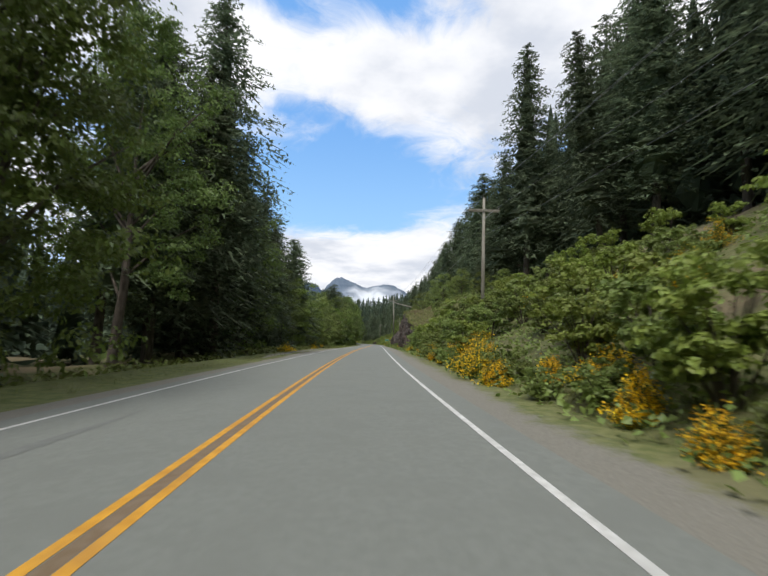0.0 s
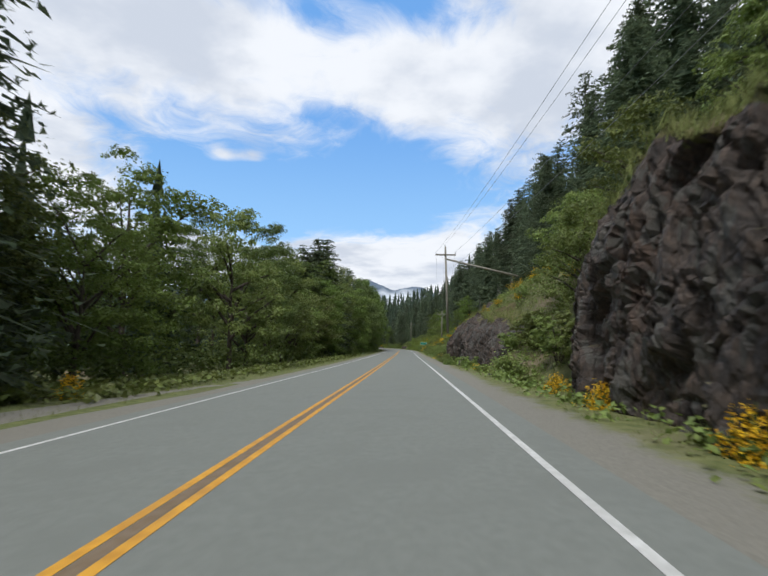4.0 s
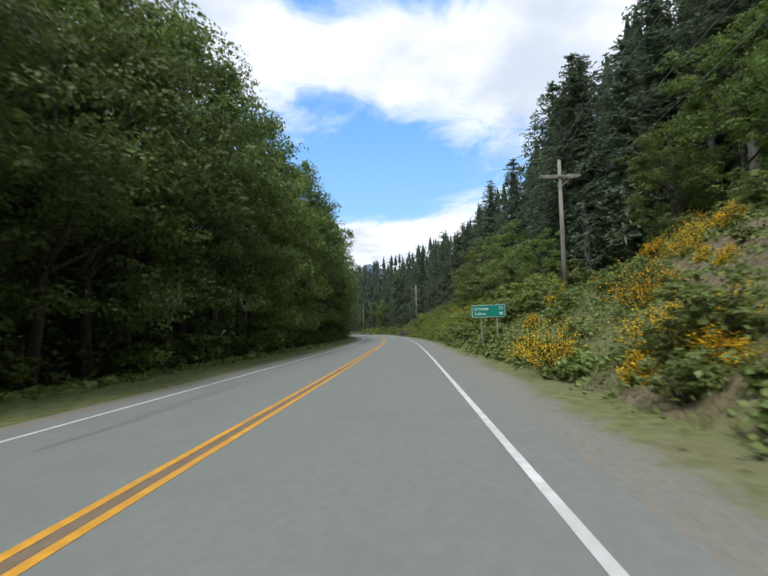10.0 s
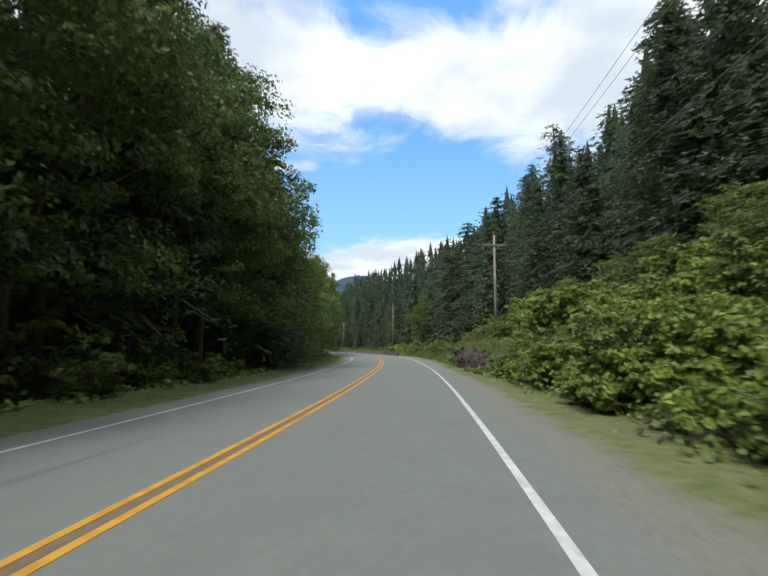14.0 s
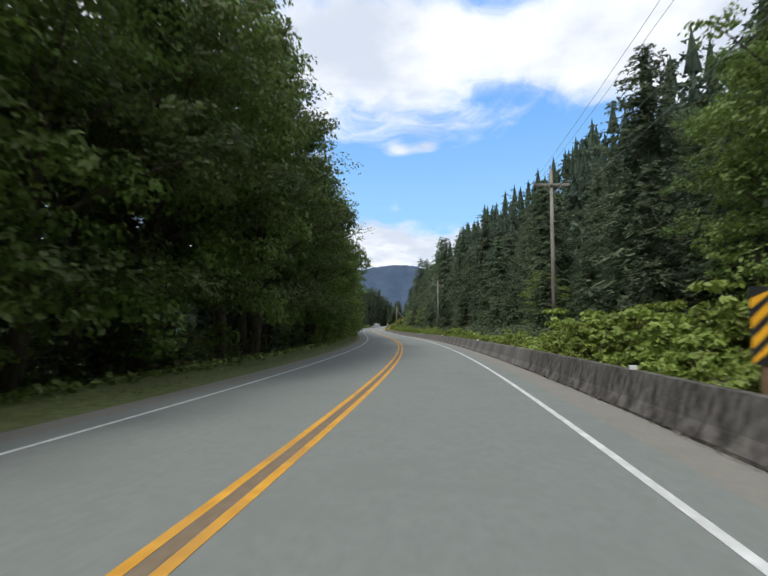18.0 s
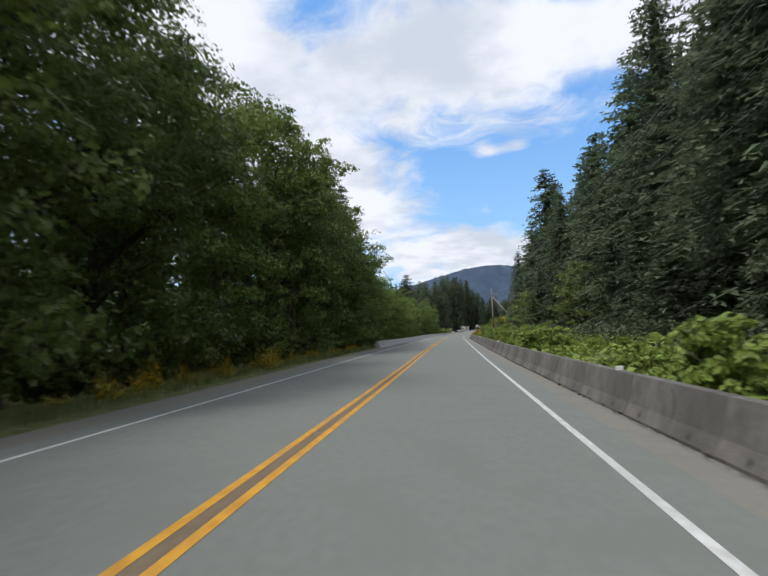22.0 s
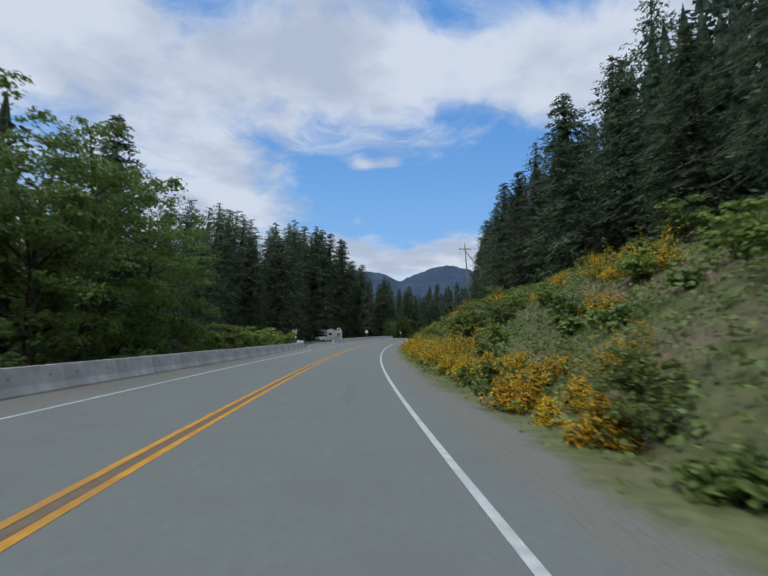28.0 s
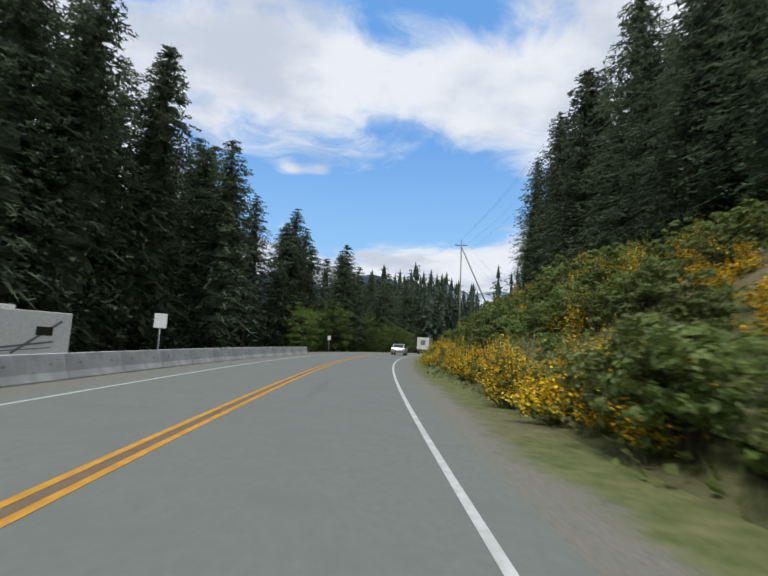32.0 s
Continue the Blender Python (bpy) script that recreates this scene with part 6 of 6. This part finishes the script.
def utility_pole(s, lat, z0, z1, lean=0.0, brace=None, arms=1, label="weathered wooden utility pole with a crossarm", along_lean=0.0):
    """From z0 to z1 over the road's middle. lean: metres to the right at the top. brace: (across, height) of the foot of a push brace."""
    foot = place(s, lat, z0 - 0.8)
    tall = z1 - z0 + 0.8
    ob = thing("utility_pole", label, "pole", "power line poles")
    ob.matrix_basis = pose(*foot, 0, 0, heading(s))
    top = Vector((lean, along_lean, tall))
    part("pole", rod((0, 0, 0), top, 0.17, 0.105, 14), POLE_WOOD, ob, smooth=True)
    tips = []
    for q in range(arms):
        h = 1.05 + 0.75 * q
        at = top * ((tall - h) / tall)
        for dy in (-0.16, 0.16):
            part("crossarm", box((2.5 if q == 0 else 1.7, 0.10, 0.13), (at.x, at.y + dy, at.z), 0.012), POLE_WOOD, ob)
        for x in (-1.15, 1.15) if q == 0 else (-0.75, 0.75):
            part("insulator", insulator(), PORCELAIN, ob, m=Matrix.Translation((at.x + x, at.y, at.z + 0.10)) @ pose(0, 0, 0, 0, 20 if x > 0 else -20, 0), smooth=True)
            if q == 0:
                tips.append(ob.matrix_basis @ Vector((at.x + x, at.y, at.z + 0.34)))
        part("arm_strap", rod((at.x - 0.7, at.y - 0.2, at.z - 0.05), (at.x, at.y - 0.15, at.z - 0.7), 0.015, None, 6), STEEL, ob)
        part("arm_strap", rod((at.x + 0.7, at.y - 0.2, at.z - 0.05), (at.x, at.y - 0.15, at.z - 0.7), 0.015, None, 6), STEEL, ob)
    part("insulator", insulator(), PORCELAIN, ob, m=Matrix.Translation(top) @ pose(0, 0, 0, 0, -25, 0), smooth=True)
    tips.append(ob.matrix_basis @ (top + Vector((-0.08, 0, 0.22))))
    low = top * ((tall - 3.2) / tall)
    tips.append(ob.matrix_basis @ (low + Vector((-0.15, 0, 0))))
    if brace:
        a, b = top * ((tall - 1.6) / tall) + Vector((0.12, 0, 0)), Vector((brace[0] - lat, 0.6, brace[1] - z0 + 0.2))
        part("brace_pole", rod(b, a, 0.15, 0.11, 12), POLE_WOOD, ob, "slanting wooden push brace", smooth=True)
    return tips


POLES = [utility_pole(-30, 10.8, 2.0, 13.0), utility_pole(68.2, 10.8, 2.2, 13.1), utility_pole(167, 6.9, 4.0, 13.9, -0.4, (15.5, 11.0), label="wooden utility pole with a timber strut to the hillside"),
         utility_pole(251, 12.2, 2.4, 11.9), utility_pole(352, 11.8, 2.6, 13.2), utility_pole(425, 10.6, 0.5, 12.6), utility_pole(500, 12.3, 0.8, 12.0),
         utility_pole(592, 9.8, 1.6, 9.9, -0.2, (15.5, 2.0), label="wooden utility pole with a slanting push brace"),
         utility_pole(733, 17.0, 6.6, 19.8, -1.1, (23.4, 9.6), 1, "tall leaning wooden utility pole with a slanting push brace"), utility_pole(833, 7.6, 1.6, 24.0, -0.3, (13.8, 9.2), label="wooden utility pole with a slanting push brace"),
         utility_pole(930, 14, 4.5, 18.0)]
lines = thing("power_lines", "thin sagging power line wires between the poles", "wire", kind="structure")
for a, b in zip(POLES, POLES[1:]):
    for p, q in zip(a, b):
        u = np.linspace(0, 1, 13)[:, None]
        sag = (q - p).length * 0.016
        pts = np.array(p)[None] * (1 - u) + np.array(q)[None] * u
        pts[:, 2] -= sag * 4 * (u * (1 - u))[:, 0]
        under("wire", mesh("wire", *tube(pts, np.full(13, 0.009), 5), WIRE), lines)

# ---- signs ----


def board(parent, name, wide, high, mat, at=(0, 0, 0), thick=0.012, round_off=0.03):
    pts = []
    for cx, cz, a0 in ((1, 1, 0), (-1, 1, 90), (-1, -1, 180), (1, -1, 270)):
        for a in (0, 45, 90):
            t = radians(a0 + a)
            pts.append((cx * (wide / 2 - round_off) + round_off * math.cos(t), cz * (high / 2 - round_off) + round_off * math.sin(t)))
    return part(name, outline(pts, thick), mat, parent, m=Matrix.Translation(at))


def letters(parent, text, size, at, mat, align="LEFT"):
    cu = bpy.data.curves.new("lettering", "FONT")
    cu.body, cu.size, cu.extrude, cu.align_x = text, size, 0.001, align
    cu.materials.append(mat)
    return under("lettering", cu, parent, m=Matrix.Translation(at) @ pose(0, 0, 0, 90, 0, 0))


def disc(r, depth, hole=0.0, sides=28):
    bm = bmesh.new()
    if not hole:
        bmesh.ops.create_cone(bm, cap_ends=True, segments=sides, radius1=r, radius2=r, depth=depth, matrix=pose(0, 0, 0, 90))
        return bm
    ring = []
    for q in range(sides):
        a = q * math.tau / sides
        ring.append([bm.verts.new((k * math.cos(a), y, k * math.sin(a))) for k, y in ((r, -depth / 2), (hole, -depth / 2), (hole, depth / 2), (r, depth / 2))])
    for q in range(sides):
        a, b = ring[q], ring[(q + 1) % sides]
        for k in range(4):
            bm.faces.new((a[k], a[(k + 1) % 4], b[(k + 1) % 4], b[k]))
    bmesh.ops.recalc_face_normals(bm, faces=bm.faces)
    return bm


# green distance sign on two posts
guide = thing("distance_sign", "green highway distance sign on two wooden posts", "sign")
guide.matrix_basis = pose(*spot(247.5, 6.95, 0), 0, -1.5, heading(247) - 3)
gz0 = float(land(247.5, 6.95))
board(guide, "border", 1.80, 0.66, SIGN_WHITE, (0, 0, 2.36 - gz0), 0.014, 0.05)
board(guide, "panel", 1.765, 0.625, SIGN_GREEN, (0, -0.004, 2.36 - gz0), 0.014, 0.045)
for text, x, z, align in (("Ucluelet", -0.78, 2.42, "LEFT"), ("Tofino", -0.78, 2.14, "LEFT"), ("73", 0.78, 2.42, "RIGHT"), ("98", 0.78, 2.14, "RIGHT")):
    letters(guide, text, 0.235, (x, -0.0125, z - gz0), SIGN_WHITE, align)
for x in (-0.42, 0.42):
    part("post", box((0.065, 0.065, 2.9), (x, 0.05, 1.10 - gz0 + 0.2), 0.006), POLE_WOOD, guide, "pale square post")

# no left turn
turn = thing("no_left_turn_sign", "white no-left-turn sign with a red ring on a wooden post", "sign")
turn.matrix_basis = pose(*spot(610.5, 6.75), 0, 0, heading(610))
tz = 2.4 - float(land(610.5, 6.75))
part("post", box((0.09, 0.09, tz + 0.6), (0, 0.055, tz / 2 - 0.1), 0.006), POST_WOOD, turn, "brown wooden post")
board(turn, "plate", 0.62, 0.60, SIGN_WHITE, (0, 0, tz))
part("ring", disc(0.255, 0.004, 0.205), SIGN_RED, turn, m=Matrix.Translation((0, -0.009, tz)))
arrow = [(0.055, -0.15), (0.105, -0.15), (0.105, 0.085), (-0.05, 0.085), (-0.05, 0.125), (-0.165, 0.06), (-0.05, -0.005), (-0.05, 0.035), (0.055, 0.035)]
part("arrow", outline(arrow, 0.004), SIGN_BLACK, turn, m=Matrix.Translation((0, -0.0085, tz)))
part("slash", box((0.46, 0.004, 0.045), (0, -0.012, 0), 0, pose(0, 0, 0, 0, -45, 0)), SIGN_RED, turn, m=Matrix.Translation((0, 0, tz)))

# striped marker at the start of the barrier
stripes = thing("hazard_marker", "black and amber striped hazard marker at the barrier's end", "sign")
stripes.matrix_basis = pose(*spot(396.3, 5.46), 0, 0, heading(394))
hz = 1.45 - float(land(396.3, 5.46))
part("post", box((0.08, 0.05, hz + 0.9), (0, 0.04, hz / 2), 0.005), POST_WOOD, stripes)
board(stripes, "plate", 0.32, 0.92, SIGN_BLACK, (0, 0, hz), 0.010, 0.02)
for q in range(4):
    c = -0.36 + q * 0.235
    lo, hi = -0.155, 0.155
    pts = [(lo, max(-0.455, c - 0.155)), (hi, min(0.455, c + 0.155)), (hi, min(0.455, c + 0.275)), (lo, max(-0.455, c - 0.035))]
    part("stripe", outline(pts, 0.004), SIGN_AMBER, stripes, m=Matrix.Translation((0, -0.008, hz)))


def no_entry(s, lat, z, tilt, label):
    ob = thing("no_entry_sign", label, "sign", "no-entry signs at the side road")
    foot = place(s, lat, float(fall(s, lat)) + 0.1)
    ob.matrix_basis = pose(*foot, 0, tilt, heading(s))
    h = z - float(fall(s, lat)) - 0.1
    part("post", rod((0, 0.03, 0), (0, 0.03, h + 0.25), 0.032, None, 10), STEEL, ob, smooth=True)
    board(ob, "plate", 0.64, 0.62, SIGN_WHITE, (0, -0.012, h))
    part("disc", disc(0.285, 0.004), SIGN_RED, ob, m=Matrix.Translation((0, -0.021, h)))
    part("bar", box((0.43, 0.004, 0.10), (0, -0.025, h)), SIGN_WHITE, ob)
    return ob


no_entry(701.0, -9.8, 1.72, 1.0, "square white and red no-entry sign on a grey post")
no_entry(718.1, -6.6, 2.1, 3.5, "leaning white and red no-entry sign behind the barrier")


def small_sign(name, s, lat, wide, high, z, turn_by, face, label, diamond=False):
    ob = thing(name, label, "sign")
    g = float(land(s, lat))
    ob.matrix_basis = pose(*place(s, lat, g), 0, 0, heading(s) + turn_by)
    part("post", rod((0, 0.04, -0.3), (0, 0.04, z - g + high / 2 - 0.02), 0.03, None, 8), STEEL, ob, smooth=True)
    if diamond:
        part("plate", box((wide, 0.012, high), (0, 0, 0), 0.004, pose(0, 0, 0, 0, 45, 0)), face, ob, m=Matrix.Translation((0, 0, z - g)))
    else:
        board(ob, "plate", wide, high, face, (0, 0, z - g))
    return ob


small_sign("parking_sign", 748, -6.5, 0.55, 0.62, 1.75, 0, SIGN_WHITE, "small pale sign on a grey post behind the barrier")
small_sign("tall_sign", 723.7, -24.0, 0.42, 1.4, 1.1, 10, SIGN_WHITE, "tall narrow pale sign beside the rest area")
small_sign("notice_board", 730.2, -22.3, 0.85, 1.3, 0.75, 0, SIGN_BACK, "pale notice board under the dark trees")
small_sign("delineator", 716, -13.5, 0.14, 0.40, 0.75, 0, SIGN_WHITE, "short white delineator post by the side road")
small_sign("delineator", 690, -12, 0.12, 0.35, 0.9, 0, SIGN_WHITE, "short white delineator post among the bushes")
small_sign("route_marker", 790, -6.6, 0.4, 0.5, 1.7, 0, SIGN_WHITE, "small pale route marker beside the highway")

# ---- vehicles ----


def wheel(parent, x, y, r, wide, m=None):
    ob = part("wheel", rod((-wide / 2, 0, 0), (wide / 2, 0, 0), r, None, 24), TYRE, parent, m=Matrix.Translation((x, y, r)), smooth=False)
    part("rim", rod((-wide / 2 - 0.006, 0, 0), (wide / 2 + 0.006, 0, 0), r * 0.58, None, 18), RIM, ob)
    return ob


def side_body(points, wide, bevel):
    """A body with this outline along y and up z, wide across x."""
    bm = outline(points, wide, bevel)
    bmesh.ops.transform(bm, matrix=Matrix.Rotation(radians(90), 4, "Z"), verts=bm.verts)
    return bm


def motorhome(label, m):
    """A motorhome with a bed over the cab, nose towards +y."""
    ob = thing("motorhome", label, "motorhome")
    ob.matrix_basis = m
    part("body", side_body([(-3.5, 0.55), (1.55, 0.55), (1.55, 1.95), (2.55, 1.98), (2.72, 2.25), (2.55, 2.75), (2.1, 2.98), (-3.5, 3.02)], 2.3, 0.05), COACH, ob)
    part("cab", side_body([(1.5, 0.45), (3.45, 0.45), (3.5, 0.9), (3.35, 1.15), (2.55, 1.3), (2.05, 1.96), (1.5, 1.96)], 1.96, 0.05), COACH, ob)
    part("cap", side_body([(1.62, 2.03), (2.57, 2.0), (2.745, 2.25), (2.575, 2.775), (2.1, 3.005), (1.85, 3.01)], 2.32, 0.03), COACH_GREY, ob, "dark grey cap over the cab")
    part("over_cab_window", side_body([(2.58, 2.12), (2.765, 2.25), (2.62, 2.66), (2.45, 2.66)], 1.7, 0.01), GLASS, ob, "dark front of the bed over the cab")
    part("windscreen", side_body([(2.50, 1.32), (2.56, 1.33), (2.13, 1.93), (2.06, 1.93)], 1.75, 0.01), GLASS, ob)
    part("grille", box((1.2, 0.06, 0.28), (0, 3.48, 0.82), 0.02), COACH_GREY, ob)
    part("bumper", box((2.0, 0.18, 0.22), (0, 3.5, 0.52), 0.04), COACH_GREY, ob)
    for x in (-1, 1):
        part("headlight", box((0.3, 0.06, 0.18), (x * 0.78, 3.47, 0.86), 0.02), SIGN_WHITE, ob)
        part("mirror", box((0.16, 0.10, 0.30), (x * 1.15, 2.35, 1.5), 0.03), COACH_GREY, ob)
        part("side_window", box((0.03, 0.62, 0.42), (x * 0.985, 1.85, 1.58), 0.01), GLASS, ob, "cab door window")
        for y, z, l, h in ((0.6, 1.98, 0.95, 0.52), (-2.2, 2.0, 0.8, 0.45)):
            part("side_window", box((0.03, l, h), (x * 1.15, y, z), 0.012), GLASS, ob)
        for y, z, l, h, tip in ((-0.6, 1.0, 4.2, 0.10, 9), (-1.9, 1.55, 2.8, 0.13, 38), (-0.9, 0.85, 3.4, 0.05, 6)):
            part("stripe", box((0.012, l, h), (0, 0, 0), 0, pose(0, 0, 0, -tip, 0, 0)), COACH_GREY, ob, "dark sweeping decal", m=Matrix.Translation((x * 1.152, y, z + 0.15)))
        part("door_line", box((0.014, 0.66, 1.8), (x * 1.146, -0.35, 1.45), 0.004), COACH, ob)
        part("hatch", box((0.016, 0.9, 0.42), (x * 1.147, -2.6, 0.85), 0.006), COACH, ob)
        for y in (2.65, -1.75):
            wheel(ob, x * 0.93, y, 0.38, 0.26)
    part("roof_unit", box((0.7, 1.0, 0.24), (0, -0.6, 3.12), 0.06), COACH, ob, "roof air conditioner")
    part("rear_window", box((1.1, 0.03, 0.5), (0, -3.5, 2.1), 0.01), GLASS, ob)
    for x in (-0.95, 0.95):
        part("tail_lamp", box((0.16, 0.03, 0.3), (x, -3.5, 0.95), 0.01), LAMP_RED, ob)
    return ob


def saloon(label, m):
    """A small silver car, nose towards +y."""
    ob = thing("car", label, "car")
    ob.matrix_basis = m
    part("body", side_body([(-2.2, 0.32), (2.2, 0.30), (2.22, 0.62), (1.95, 0.80), (1.05, 0.93), (-1.55, 0.96), (-2.1, 0.98), (-2.24, 0.7)], 1.76, 0.06), SILVER, ob)
    part("cabin", side_body([(-1.95, 0.95), (1.0, 0.92), (0.35, 1.38), (-0.2, 1.46), (-1.15, 1.44)], 1.46, 0.05), SILVER, ob)
    part("rear_window", side_body([(-1.90, 1.0), (-1.84, 1.0), (-1.22, 1.39), (-1.28, 1.40)], 1.25, 0.008), GLASS, ob)
    part("windscreen", side_body([(0.99, 0.97), (1.04, 0.96), (0.42, 1.38), (0.37, 1.38)], 1.25, 0.008), GLASS, ob)
    for x in (-1, 1):
        part("side_window", side_body([(-1.45, 1.0), (0.75, 0.98), (0.28, 1.33), (-1.05, 1.37)], 0.02, 0.004), GLASS, ob, m=Matrix.Translation((x * 0.735, 0, 0)))
        part("tail_lamp", box((0.30, 0.05, 0.14), (x * 0.66, -2.22, 0.80), 0.015), LAMP_RED, ob)
        part("headlight", box((0.32, 0.06, 0.13), (x * 0.62, 2.12, 0.66), 0.015), SIGN_WHITE, ob)
        part("mirror", box((0.16, 0.10, 0.12), (x * 0.93, 0.75, 1.0), 0.02), SILVER, ob)
        for y in (1.35, -1.35):
            wheel(ob, x * 0.78, y, 0.31, 0.2)
    part("bumper", box((1.6, 0.12, 0.24), (0, -2.2, 0.45), 0.03), COACH_GREY, ob)
    part("plate", box((0.32, 0.015, 0.15), (0, -2.265, 0.62), 0.004), SIGN_WHITE, ob, "blank pale plate")
    return ob


def box_truck(label, m):
    """A white box truck, nose towards +y."""
    ob = thing("box_truck", label, "truck")
    ob.matrix_basis = m
    part("cargo_box", box((2.3, 4.6, 2.25), (0, -0.9, 2.0), 0.03), COACH, ob)
    part("rear_door", box((2.0, 0.03, 1.95), (0, -3.21, 1.95), 0.01), COACH, ob)
    part("emblem", box((0.9, 0.012, 0.9), (0, -3.232, 2.15)), SIGN_BACK, ob, "square grey-blue panel")
    part("cab", side_body([(1.45, 0.5), (3.6, 0.5), (3.65, 1.2), (2.7, 1.4), (2.15, 2.2), (1.45, 2.25)], 2.0, 0.06), COACH, ob)
    part("chassis", box((1.0, 6.2, 0.22), (0, 0.1, 0.68), 0.02), SIGN_BLACK, ob)
    part("bumper", box((2.1, 0.12, 0.16), (0, -3.2, 0.55), 0.02), COACH_GREY, ob)
    for x in (-1, 1):
        part("tail_lamp", box((0.16, 0.03, 0.12), (x * 0.9, -3.22, 0.75), 0.01), LAMP_RED, ob)
        part("mirror", box((0.16, 0.08, 0.3), (x * 1.2, 2.4, 1.7), 0.02), SIGN_BLACK, ob)
        for y in (2.6, -1.7):
            wheel(ob, x * 0.92, y, 0.38, 0.28)
    return ob


rear, nose = place(754.3, -14.6), place(748.0, -18.5)
mid = (rear + nose) / 2
motorhome("parked white motorhome with dark sweeping decals in the rest area", pose(mid[0], mid[1], place(751, 0)[2] - 1.0, 0, 0, math.degrees(math.atan2(-(nose - rear)[0], (nose - rear)[1]))))
saloon("silver car standing in its own lane, seen from behind", pose(*place(795, 1.9, float(fall(795, 1.9))), 0.9, 0, heading(795)))
box_truck("white box truck standing in its own lane, seen from behind", pose(*place(826, 1.9, float(fall(826, 1.9))), 0.6, 0, heading(826)))
